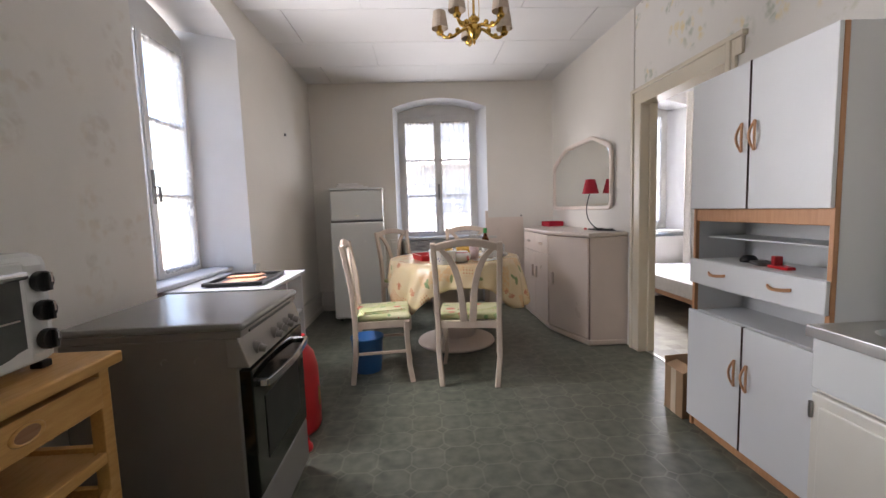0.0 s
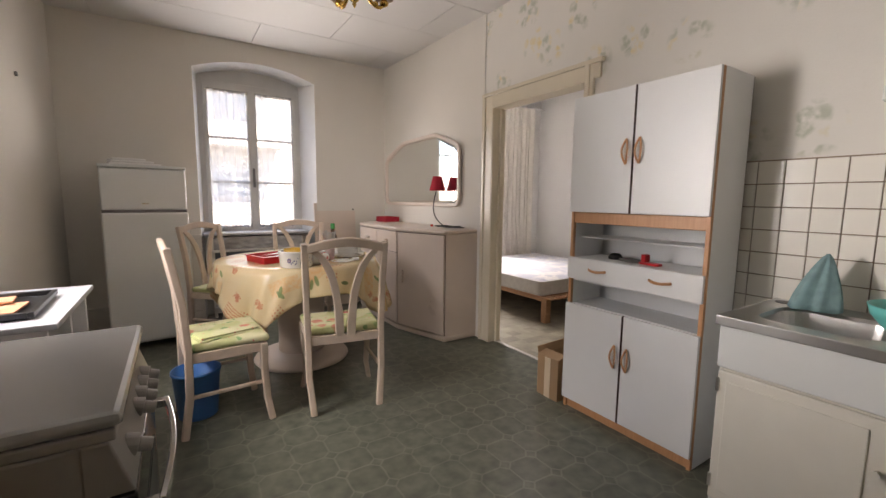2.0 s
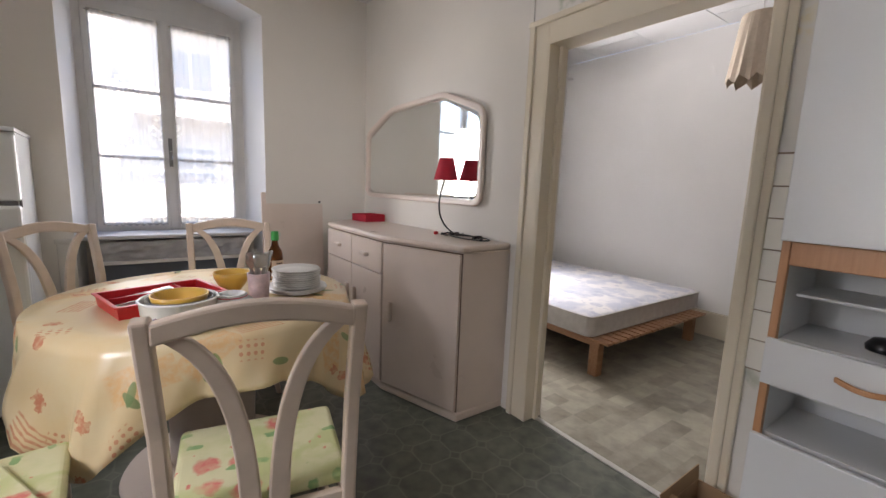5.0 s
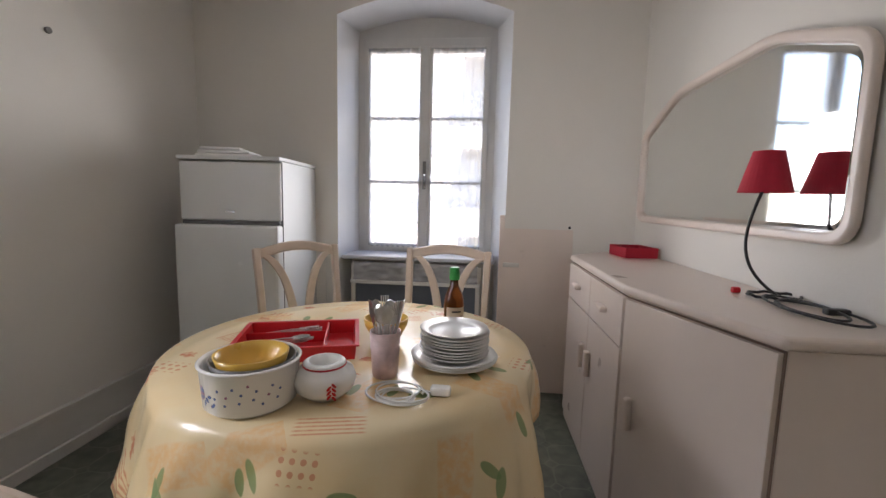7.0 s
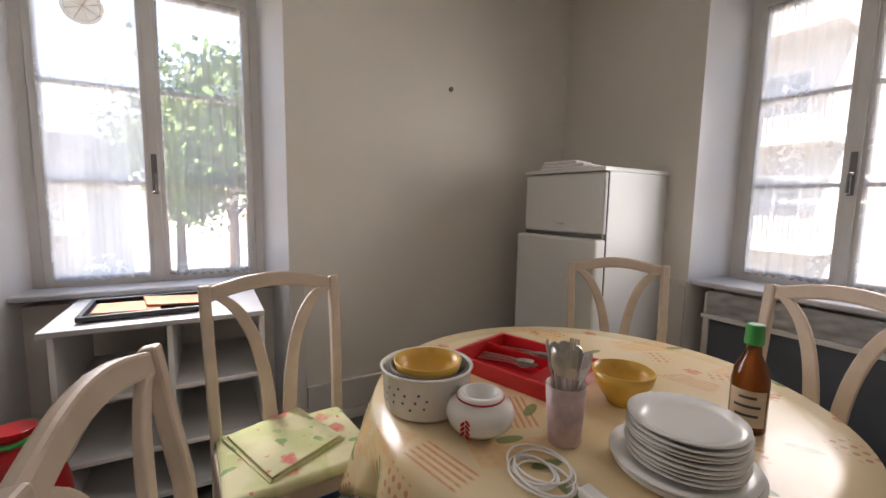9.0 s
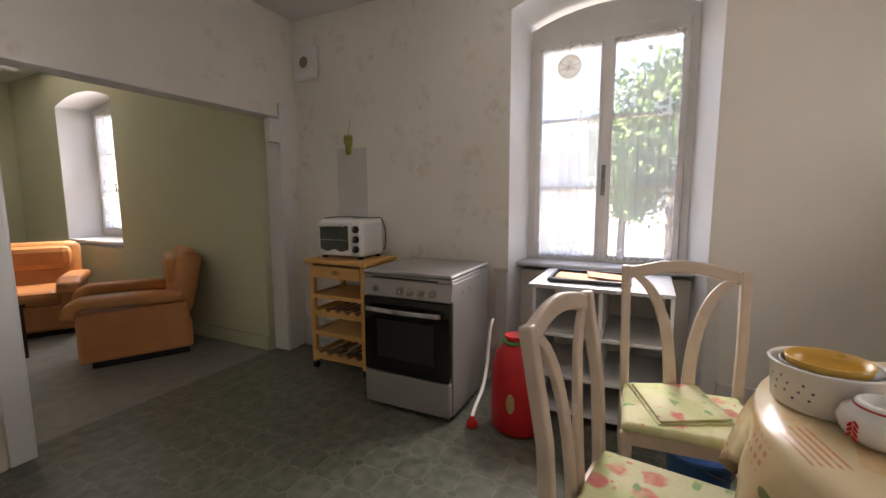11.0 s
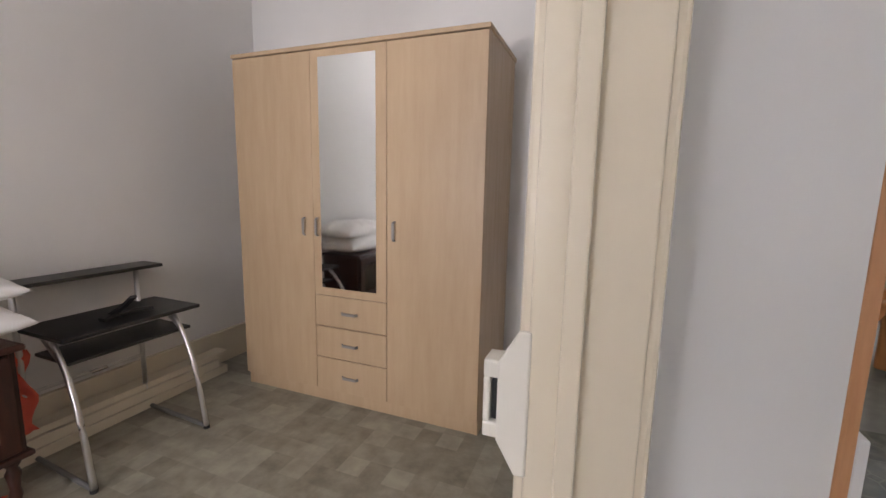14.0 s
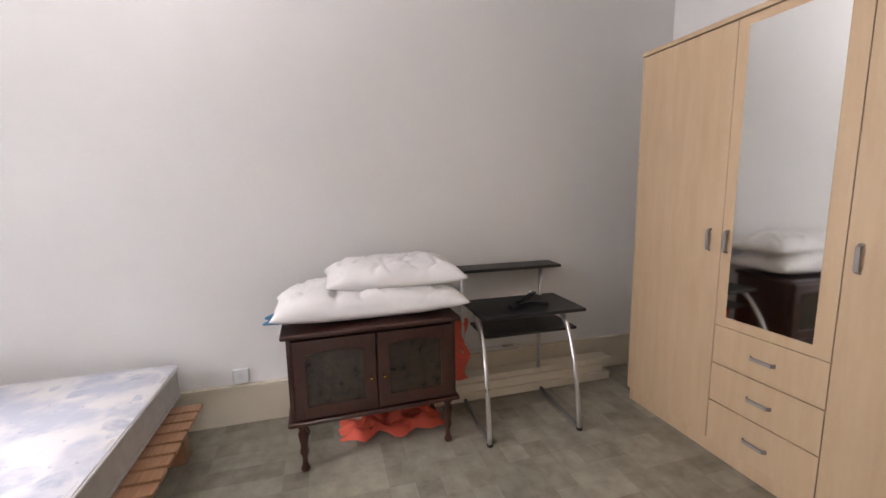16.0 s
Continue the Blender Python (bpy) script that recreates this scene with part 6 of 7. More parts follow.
boxpart("switch", (0.05, 0.11, -0.235, -0.21, 0.0, 0.018), "black", lamp, bev=0.005)

rb = thing("red_box", pose(1.64, 4.83, SBH, 0, 0, 8), "flat open dark red box on the sideboard", "box")
bm = bmesh.new()
box(bm, -0.09, 0.09, -0.10, 0.10, 0, 0.005)
for b in ((-0.09, -0.082, -0.10, 0.10), (0.082, 0.09, -0.10, 0.10), (-0.082, 0.082, -0.10, -0.092), (-0.082, 0.082, 0.092, 0.10)):
    box(bm, *b, 0.005, 0.056)
part("case", bm, "redfabric", rb, bev=0.002)

# ---- under the window: old cast radiator behind clouded sheet ----
rad = thing("radiator_niche", pose(-0.10, 5.16, 0), "low rack wrapped in clouded grey plastic under the window", "rack")
for x in (0.0, 0.86):
    boxpart("post", (x, x + 0.03, 0.02, 0.05, 0, 0.80), "skirt", rad)
for z in (0.10, 0.665):
    boxpart("rail", (0.0, 0.89, -0.006, 0.056, z, z + 0.022), "frame", rad, "pale painted rail")
boxpart("lower_panel", (0.03, 0.86, 0.03, 0.045, 0.122, 0.665), "slate", rad, "slate-blue lower panel", bev=0.002)
bm = bmesh.new()
nx, nz = 40, 10
g = [[bm.verts.new((0.02 + 0.85 * i / nx, 0.01 + 0.022 * noise.noise((i * 0.35, j * 0.8, 2.0)), 0.688 + 0.125 * j / nz)) for i in range(nx + 1)] for j in range(nz + 1)]
for a, b in zip(g, g[1:]):
    for i in range(nx):
        bm.faces.new((a[i], a[i + 1], b[i + 1], b[i]))
part("wrapping", bm, "greycloth", rad, "clouded plastic sheet", smooth=True)

# ---- dresser, sink unit, tiles ----


def dresser(m):
    """Local: width along x, front at y=0 towards -y."""
    d = thing("kitchen_dresser", m, "tall white kitchen dresser with orange wood edging and open shelf", "dresser")
    w, dp, h = 0.735, 0.275, 1.765
    for x in (0.0, w - 0.018):
        bm = bmesh.new()
        box(bm, x, x + 0.018, 0.02, dp, 0, h)
        part("side_panel", bm, "white", d, bev=0.001)
        bm = bmesh.new()
        box(bm, x, x + 0.018, 0.0, 0.02, 0, h)
        part("edge_strip", bm, "edge", d, "orange wood edge", bev=0.002)
    boxpart("back_panel", (0.018, w - 0.018, dp - 0.008, dp - 0.002, 0.05, h), "white", d, bev=0)
    for x in (0.001, w - 0.017):
        boxpart("back_edge", (x, x + 0.016, dp, dp + 0.006, 0, h), "darkwood", d, "raw brown back edge", bev=0)
    for z in (0.075, 0.63, 0.775, 0.895, 1.135, h - 0.018):
        boxpart("board", (0.018, w - 0.018, 0.025, dp - 0.01, z - 0.016, z), "white", d, bev=0.001)
    boxpart("plinth", (0.018, w - 0.018, 0.012, 0.028, 0, 0.058), "edge", d, "orange wood plinth")
    boxpart("rail", (0.018, w - 0.018, 0.004, 0.022, 1.09, 1.15), "edge", d, "orange wood cross rail")
    boxpart("glass_shelf", (0.03, w - 0.03, 0.06, dp - 0.02, 1.005, 1.013), "white", d, "thin white inner shelf")
    dr = boxpart("drawer_front", (0.002, w - 0.002, -0.016, 0.0, 0.775, 0.898), "white", d)
    for x in (0.20, w - 0.19):
        bm = bmesh.new()
        strap(bm, [(x - 0.055 + 0.011 * i, -0.018 - 0.022 * math.sin(math.pi * i / 10), 0.842 - 0.006 * math.sin(math.pi * i / 10)) for i in range(11)], 0.013, 0.009, (0, 0, 1))
        part("handle", bm, "edge", dr, "bowed copper-brown handle", bev=0.003)
    for x0, x1, z0, z1, hx in ((0.0, w / 2 - 0.004, 0.06, 0.632, w / 2 - 0.035), (w / 2 + 0.004, w, 0.06, 0.632, w / 2 + 0.035), (0.0, w / 2 - 0.004, 1.152, h, w / 2 - 0.035), (w / 2 + 0.004, w, 1.152, h, w / 2 + 0.035)):
        dd = boxpart("door", (x0, x1, -0.018, -0.001, z0, z1), "white", d)
        bm = bmesh.new()
        zc = 0.41 if z0 < 0.5 else 1.455
        for s in (-1, 1):
            strap(bm, [(hx + s * 0.015 * math.sin(math.pi * i / 12), -0.022 - 0.014 * math.sin(math.pi * i / 12), zc - 0.062 + 0.124 * i / 12) for i in range(13)], 0.008, 0.009, (1, 0, 0))
        part("handle", bm, "edge", dd, "oval copper-brown handle", bev=0.002)
        boxpart("edge_strip", ((x1 - 0.0015) if x0 < 0.1 else (x0 - 0.0015), (x1 + 0.0015) if x0 < 0.1 else (x0 + 0.0015), -0.0182, -0.001, z0, z1), "darkwood", dd, "dark edge line", bev=0)
    return d


dresser(pose(1.518, 2.126, 0, 0, 0, -90))
for nm, x, y, r, c, lab in (("jar_lid", 1.66, 1.93, 0.035, "black", "black round lid on the dresser shelf"),):
    lathe_thing(nm, pose(x, y, 0.895), [(0, 0), (r, 0), (r + 0.002, 0.012), (r * 0.7, 0.03), (0, 0.034)], c, lab, "lid")
bm = bmesh.new()
prism(bm, [(-0.05, -0.02), (0.06, -0.03), (0.05, 0.03), (-0.06, 0.02)], 0, 0.012)
prism(bm, [(0.02, -0.015), (0.055, -0.02), (0.05, 0.015), (0.02, 0.02)], 0.012, 0.05)
rl = part("red_lighter", bm, "redplastic", bev=0.003)
rl.matrix_world = pose(1.62, 1.70, 0.895, 0, 0, 80)
tagged(rl, "small red plastic gadget on the dresser shelf", "gadget")
bm = bmesh.new()
prism(bm, [(-0.06, -0.03), (0.06, -0.04), (0.05, 0.04), (-0.05, 0.04)], 0, 0.015)
bg = part("grey_pouch", bm, "darkgrey", bev=0.005)
bg.matrix_world = pose(1.64, 1.82, 0.895, 0, 0, 70)
tagged(bg, "small dark grey pouch on the dresser shelf", "pouch")

cb = thing("cardboard_box", pose(1.50, 2.16, 0), "open brown cardboard box between dresser and doorway", "box")
bm = bmesh.new()
box(bm, 0, 0.26, 0, 0.165, 0, 0.004)
for b in ((0, 0.004, 0, 0.165), (0.256, 0.26, 0, 0.165), (0.004, 0.256, 0, 0.004), (0.004, 0.256, 0.161, 0.165)):
    box(bm, *b, 0.004, 0.255)
part("carton", bm, "card", cb)
for pts, nm in (([(0.0, 0.0, 0.255), (0.0, 0.165, 0.255), (0.07, 0.165, 0.275), (0.07, 0.0, 0.275)], "flap"), ([(0.0, 0.165, 0.256), (0.26, 0.165, 0.256), (0.26, 0.17, 0.31), (0.0, 0.172, 0.30)], "flap")):
    bm = bmesh.new()
    bm.faces.new([bm.verts.new(p) for p in pts])
    f = part(nm, bm, "card", cb)
    so = f.modifiers.new("thickness", "SOLIDIFY")
    so.thickness = 0.003
boxpart("tape", (-0.0015, 0.0, 0.06, 0.105, 0.0, 0.255), "paperlabel", cb, "strip of brown tape", bev=0)

SX, SY0, SY1, SZ = 1.285, 0.27, 1.235, 0.80
sk = thing("sink_unit", pose(0, 0, 0), "white metal sink cabinet with cream door and steel sink top", "sink cabinet")
boxpart("cabinet", (SX + 0.03, XE - 0.01, SY0, SY1 - 0.01, 0.07, 0.60), "creamcab", sk, bev=0.004)
boxpart("apron", (SX + 0.012, SX + 0.034, SY0, SY1 - 0.006, 0.605, SZ - 0.03), "enamel", sk, "white enamelled apron", bev=0.006)
boxpart("side_panel", (SX + 0.034, XE - 0.01, SY1 - 0.022, SY1 - 0.008, 0.0, SZ - 0.03), "enamel", sk)
boxpart("plinth", (SX + 0.09, XE - 0.02, SY0, SY1 - 0.03, 0, 0.07), "darkgrey", sk)
for y0, y1 in ((SY0 + 0.01, 0.745), (0.755, SY1 - 0.015)):
    dd = boxpart("door", (SX + 0.008, SX + 0.03, y0, y1, 0.085, 0.595), "creamcab", sk, "cream painted door", bev=0.006)
    boxpart("raised_panel", (SX + 0.001, SX + 0.009, y0 + 0.055, y1 - 0.03, 0.13, 0.56), "creamcab", dd, bev=0.006)
    for z in (0.16, 0.54):
        bm = bmesh.new()
        tube(bm, [(SX + 0.004, y1 - 0.004, z - 0.025), (SX + 0.004, y1 - 0.004, z + 0.025)], 0.006, 8)
        part("hinge", bm, "steel", dd)
    bm = bmesh.new()
    tube(bm, [(SX + 0.003, y0 + 0.03, 0.44), (SX - 0.022, y0 + 0.03, 0.44)], 0.007, 10, 0.013)
    part("knob", bm, "creamcab", dd)
# steel top with a rounded basin let into it
bm = bmesh.new()
bx0, bx1, by0, by1 = SX + 0.085, XE - 0.14, 0.82, 1.16


def round_rect(x0, x1, y0, y1, r, n=5):
    pts = []
    for cx, cy, a0 in ((x1 - r, y0 + r, -90), (x1 - r, y1 - r, 0), (x0 + r, y1 - r, 90), (x0 + r, y0 + r, 180)):
        pts += [(cx + r * math.cos(radians(a0 + 90 * i / n)), cy + r * math.sin(radians(a0 + 90 * i / n))) for i in range(n + 1)]
    return pts


def bridge(bm, a, b):
    for i in range(len(a)):
        j = (i + 1) % len(a)
        bm.faces.new((a[i], a[j], b[j], b[i]))


rim = round_rect(bx0, bx1, by0, by1, 0.075)
r0 = [bm.verts.new((x, y, SZ)) for x, y in rim]
r1 = [bm.verts.new((x, y, SZ - 0.012)) for x, y in round_rect(bx0 + 0.008, bx1 - 0.008, by0 + 0.008, by1 - 0.008, 0.07)]
r2 = [bm.verts.new((x, y, SZ - 0.13)) for x, y in round_rect(bx0 + 0.02, bx1 - 0.02, by0 + 0.02, by1 - 0.02, 0.065)]
r3 = [bm.verts.new((x, y, SZ - 0.15)) for x, y in round_rect(bx0 + 0.05, bx1 - 0.05, by0 + 0.05, by1 - 0.05, 0.05)]
corners = [bm.verts.new((x, y, SZ)) for x, y in ((XE - 0.004, 0.70), (XE - 0.004, SY1), (SX, SY1), (SX, 0.70))]
for k in range(4):
    arc = r0[6 * k:6 * k + 6]
    for p, q in zip(arc, arc[1:]):
        bm.faces.new((corners[k], q, p))
    bm.faces.new((corners[k], corners[(k + 1) % 4], r0[(6 * k + 6) % 24], arc[-1]))
for a, b in ((r0, r1), (r1, r2), (r2, r3)):
    bridge(bm, a, b)
bm.faces.new(r3)
part("basin", bm, "steel", sk, "stainless steel basin")
boxpart("drainer", (SX, XE - 0.004, SY0 - 0.03, 0.70, SZ - 0.003, SZ + 0.001), "steel", sk, "ribbed steel drainer", bev=0)
bm = bmesh.new()
box(bm, SX - 0.004, SX + 0.002, SY0 - 0.03, SY1 + 0.004, SZ - 0.034, SZ + 0.002)
box(bm, SX + 0.002, XE - 0.004, SY1 - 0.002, SY1 + 0.004, SZ - 0.034, SZ + 0.002)
part("steel_edge", bm, "steel", sk, "steel front edge", bev=0.003)
for k in range(7):
    boxpart("rib", (SX + 0.10, XE - 0.1, 0.32 + 0.05 * k, 0.332 + 0.05 * k, SZ + 0.001, SZ + 0.005), "steel", sk, bev=0.001)
bm = bmesh.new()
lathe(bm, [(0.0, SZ - 0.1495), (0.035, SZ - 0.1485), (0.02, SZ - 0.147), (0, SZ - 0.147)], (bx0 + bx1) / 2, (by0 + by1) / 2, 20)
part("drain", bm, "chrome", sk)

# dishcloth hung up in a cone over the tap, its free edge rolled outwards
bm = bmesh.new()
n, rows = 40, 12
g = []
for j in range(rows + 1):
    v = j / rows
    row = []
    for i in range(n):
        a = 2 * math.pi * i / n
        r = v ** 0.8 * (1 + 0.22 * math.sin(3 * a + 1.0) + 0.13 * math.sin(7 * a + 2 * v)) + 0.08
        lift = 0.055 * v * max(0.0, math.sin(a + 2.4)) ** 3
        row.append(bm.verts.new((XE - 0.135 + 0.062 * r * math.cos(a) - 0.02 * v, 1.05 + 0.066 * r * math.sin(a) + 0.02 * v, SZ + 0.008 + 0.215 * (1 - v) ** 0.85 + lift)))
    g.append(row)
for a, b in zip(g, g[1:]):
    for i in range(n):
        bm.faces.new((a[i], a[(i + 1) % n], b[(i + 1) % n], b[i]))
bm.faces.new(g[0])
dc = part("dishcloth", bm, "tealcloth", smooth=True)
so = dc.modifiers.new("thickness", "SOLIDIFY")
so.thickness = 0.004
tagged(dc, "crumpled teal dishcloth hung over the sink tap", "dishcloth")
bm = bmesh.new()
lathe(bm, [(0.0, SZ + 0.0005), (0.028, SZ + 0.0005), (0.030, SZ + 0.003), (0.0, SZ + 0.003)], XE - 0.09, 1.185, 18)
part("tap_hole_cover", bm, "darkgrey", sk, "dark round tap hole cover")
lathe_thing("plastic_bowl", pose(1.44, 0.745, SZ + 0.006), bowl_profile(0.135, 0.105, 0.06, 0.004), "teal", "turquoise plastic mixing bowl on the drainer", "bowl")
bm = bmesh.new()
prism(bm, [(-0.10, -0.08), (0.10, -0.09), (0.09, 0.08), (-0.09, 0.09)], 0, 0.012)
bt = part("blue_towel", bm, mat("blue_towel", (0.10, 0.26, 0.42), 0.9, vary=0.12, scale=30), bev=0.004)
bt.matrix_world = pose(1.40, 0.62, SZ + 0.0055, 0, 0, 10)
bt.location.z = SZ + 0.0055
bt.location.y = 0.40
tagged(bt, "folded blue towel on the drainer", "towel")

tubel = thing("wall_lamp", pose(XE, 0.42, 1.56), "slim grey-white strip lamp fixed on the papered wall", "lamp")
boxpart("housing", (-0.05, 0.0, 0.0, 0.56, 0.02, 0.075), "enamel", tubel, bev=0.006)
bm = bmesh.new()
tube(bm, [(-0.035, 0.03, 0.008), (-0.035, 0.53, 0.008)], 0.013, 12)
part("tube", bm, "porcelain", tubel, smooth=True)

# wrap dispenser
disp = thing("wrap_dispenser", pose(1.07, YS, 1.18), "white plastic kitchen roll and foil dispenser on the papered wall", "dispenser")
bm = bmesh.new()
prof = [(0.0, 0.0), (0.09, 0.0), (0.115, 0.03), (0.11, 0.085), (0.09, 0.19), (0.06, 0.255), (0.0, 0.26)]
a = [bm.verts.new((-0.205, y, z)) for y, z in prof]
b = [bm.verts.new((0.205, y, z)) for y, z in prof]
bm.faces.new(a), bm.faces.new(b[::-1])
for i in range(len(prof)):
    j = (i + 1) % len(prof)
    bm.faces.new((a[i], a[j], b[j], b[i]))
part("housing", bm, "enamel", disp, bev=0.006)
bm = bmesh.new()
box(bm, -0.185, 0.185, 0.06, 0.098, 0.195, 0.245)
part("dark_opening", bm, "darkgrey", disp, bev=0.003)
for k in range(7):
    boxpart("slot", (-0.18 + 0.056 * k, -0.165 + 0.056 * k, 0.108, 0.1125, 0.098, 0.108), "print", disp, bev=0)
boxpart("tear_bar", (-0.20, 0.20, 0.11, 0.118, 0.062, 0.072), "steel", disp)

vent = thing("extractor_vent", pose(XW, 0.37, 2.35, 0, 0, 0), "square white wall extractor vent with round grille", "vent")
boxpart("housing", (0.0, 0.045, -0.115, 0.115, -0.13, 0.13), "enamel", vent, bev=0.012)
bm = bmesh.new()
lathe(bm, [(0.045, 0.0), (0.078, 0.0), (0.078, 0.008), (0.07, 0.012), (0.045, 0.006)], 0, 0, 28)
rg = part("ring", bm, "enamel", vent)
rg.matrix_local = pose(0.045, 0, 0, 0, 90, 0)
bm = bmesh.new()
lathe(bm, [(0, 0.0), (0.045, 0.0), (0.045, 0.004), (0, 0.004)], 0, 0, 24)
rg = part("grille", bm, mat("vent_brown", (0.22, 0.17, 0.12), 0.7), vent, "brown grille")
rg.matrix_local = pose(0.045, 0, 0, 0, 90, 0)

corn = thing("dried_corn_decoration", pose(XW + 0.03, 0.78, 1.62), "small dried yellow-green plant bunch hung on a nail", "decoration")
for k, (dx, dy, rz) in enumerate(((0, 0, 0), (0.01, 0.02, 18), (-0.005, -0.02, -18))):
    bm = bmesh.new()
    lathe(bm, [(0, -0.02), (0.018, 0.01), (0.024, 0.06), (0.018, 0.12), (0, 0.15)], 0, 0, 10)
    p = part("cob", bm, mat("corn_green", (0.30, 0.30, 0.07), 0.8, vary=0.3, scale=40) if k == 0 else bpy.data.materials["corn_green"], corn, smooth=True)
    p.matrix_local = pose(dx, dy, 0, rz, 0, 0)
bm = bmesh.new()
tube(bm, [(0, 0, 0.14), (-0.01, 0.005, 0.20), (-0.025, 0, 0.26)], 0.003, 6)
part("string", bm, "straw", corn)
bm = bmesh.new()
box(bm, XW, XW + 0.003, 0.64, 0.93, 0.95, 1.66)
structure(part("trim_patch", bm, "greypatch"), "greyish unpapered patch on the floral wall", "wall patch")

sensor = thing("switch_box", pose(-0.86, YS + 0.012, 1.72), "small white plastic box on the opening's lintel", "switch box")
boxpart("case", (-0.05, 0.05, 0.0, 0.06, -0.02, 0.16), "enamel", sensor, bev=0.008)
for nm, x, y, z, rz, lab in (("power_socket", XW + 0.002, 0.42, 0.24, 90, "white double socket above the skirting"), ("power_socket", BX1 - 0.002, 3.13, 0.275, -90, "white wall socket above the bedroom skirting")):
    s = thing(nm, pose(x, y, z, 0, 0, rz), lab, "socket")
    boxpart("plate", (-0.04, 0.04, -0.022, 0.0, -0.04, 0.04), "enamel", s, bev=0.006)
    bm = bmesh.new()
    tube(bm, [(0, -0.0235, 0), (0, -0.021, 0)], 0.019, 16)
    part("well", bm, "frame", s)
hook = thing("wall_plug", pose(XW, 4.18, 1.95), "dark screw plug stuck in the bare wall", "screw plug")
bm = bmesh.new()
tube(bm, [(0, 0, 0), (0.012, 0, 0)], 0.014, 10)
part("plug", bm, "darkgrey", hook)

wreath = thing("window_ornament", pose(XW - 0.275, 2.385, 2.125), "round straw ornament hanging in the window", "ornament")
bm = bmesh.new()
tube(bm, [(0, 0.072 * math.cos(a), 0.072 * math.sin(a)) for a in [i * math.pi / 12 for i in range(25)]], 0.008, 8)
part("hoop", bm, "thinstraw", wreath)
bm = bmesh.new()
ring = [bm.verts.new((0.002, 0.066 * math.cos(i * math.pi / 14), 0.066 * math.sin(i * math.pi / 14))) for i in range(28)]
back = [bm.verts.new((-0.001, 0.066 * math.cos(i * math.pi / 14), 0.066 * math.sin(i * math.pi / 14))) for i in range(28)]
bm.faces.new(ring)
bm.faces.new(back[::-1])
for i in range(28):
    bm.faces.new((ring[i], back[i], back[(i + 1) % 28], ring[(i + 1) % 28]))
part("disc", bm, "thinstraw", wreath, "pale thin straw disc")
for k in range(4):
    bm = bmesh.new()
    a = k * math.pi / 4 + 0.3
    tube(bm, [(0, -0.069 * math.cos(a), -0.069 * math.sin(a)), (0, 0.069 * math.cos(a), 0.069 * math.sin(a))], 0.0035, 6)
    part("spoke", bm, "thinstraw", wreath)
bm = bmesh.new()
tube(bm, [(0, 0, 0.065), (-0.005, 0, 0.16)], 0.0015, 5)
part("thread", bm, "straw", wreath)

# ---- chandelier ----


def chandelier(m):
    c = thing("chandelier", m, "brass five-arm chandelier with beige pleated shades under the ceiling", "chandelier")
    bm = bmesh.new()
    lathe(bm, [(0, -0.475), (0.004, -0.47), (0.012, -0.455), (0.006, -0.448), (0.018, -0.44), (0.03, -0.425), (0.046, -0.40), (0.048, -0.375), (0.032, -0.352), (0.02, -0.345), (0.034, -0.33), (0.038, -0.318), (0.02, -0.305), (0.012, -0.29), (0, -0.29)], 0, 0, 28)
    part("hub", bm, "brass", c, smooth=True)
    bm = bmesh.new()
    tube(bm, [(0, 0, -0.29), (0, 0, -0.03)], 0.008, 10)
    part("stem", bm, "brass", c)
    bm = bmesh.new()
    lathe(bm, [(0, -0.045), (0.02, -0.04), (0.05, -0.012), (0.055, 0.0), (0, 0.0)], 0, 0, 24)
    part("ceiling_rose", bm, "brass", c, smooth=True)
    for s in (-1, 1):
        bm = bmesh.new()
        tube(bm, curve_pts((s * 0.03, 0, -0.31), (s * 0.045, 0, -0.22), (s * 0.02, 0, -0.12), (s * 0.012, 0, -0.04), 10), 0.0025, 6)
        part("side_wire", bm, "brass", c)
    for k in range(5):
        a = radians(72 * k + 20)
        ca, sa = math.cos(a), math.sin(a)
        bm = bmesh.new()
        pts = curve_pts((0.03, 0, -0.372), (0.10, 0, -0.36), (0.12, 0, -0.43), (0.19, 0, -0.405), 10) + [Vector((0.215, 0, -0.385))]
        tube(bm, [(p[0] * ca, p[0] * sa, p[2]) for p in pts], 0.0105, 10)
        arm = part("arm", bm, "brass", c, smooth=True)
        for r0 in (0.105, 0.155):
            bm = bmesh.new()
            q = 0.374 if r0 < 0.12 else 0.402
            lathe(bm, [(0.0, -q - 0.016), (0.014, -q - 0.01), (0.016, -q + 0.004), (0.012, -q + 0.014), (0, -q + 0.016)], r0 * ca, r0 * sa, 12)
            part("collar", bm, "brass", arm, smooth=True)
        bm = bmesh.new()
        lathe(bm, [(0, -0.395), (0.02, -0.385), (0.026, -0.372), (0.018, -0.36), (0.014, -0.35), (0.014, -0.30), (0, -0.30)], 0.222 * ca, 0.222 * sa, 16)
        part("candle_cup", bm, "brass", arm, smooth=True)
        bm = bmesh.new()
        sg = 36
        lo = [bm.verts.new((0.222 * ca + (0.052 + 0.0015 * (i % 2)) * math.cos(2 * math.pi * i / sg), 0.222 * sa + (0.052 + 0.0015 * (i % 2)) * math.sin(2 * math.pi * i / sg), -0.35)) for i in range(sg)]
        hi = [bm.verts.new((0.222 * ca + (0.038 + 0.0015 * (i % 2)) * math.cos(2 * math.pi * i / sg), 0.222 * sa + (0.038 + 0.0015 * (i % 2)) * math.sin(2 * math.pi * i / sg), -0.245)) for i in range(sg)]
        bridge(bm, lo, hi)
        part("shade", bm, "shade", arm, "beige pleated fabric shade")
    return c


chandelier(pose(0.49, 2.78, H))

# ---- bedroom ----


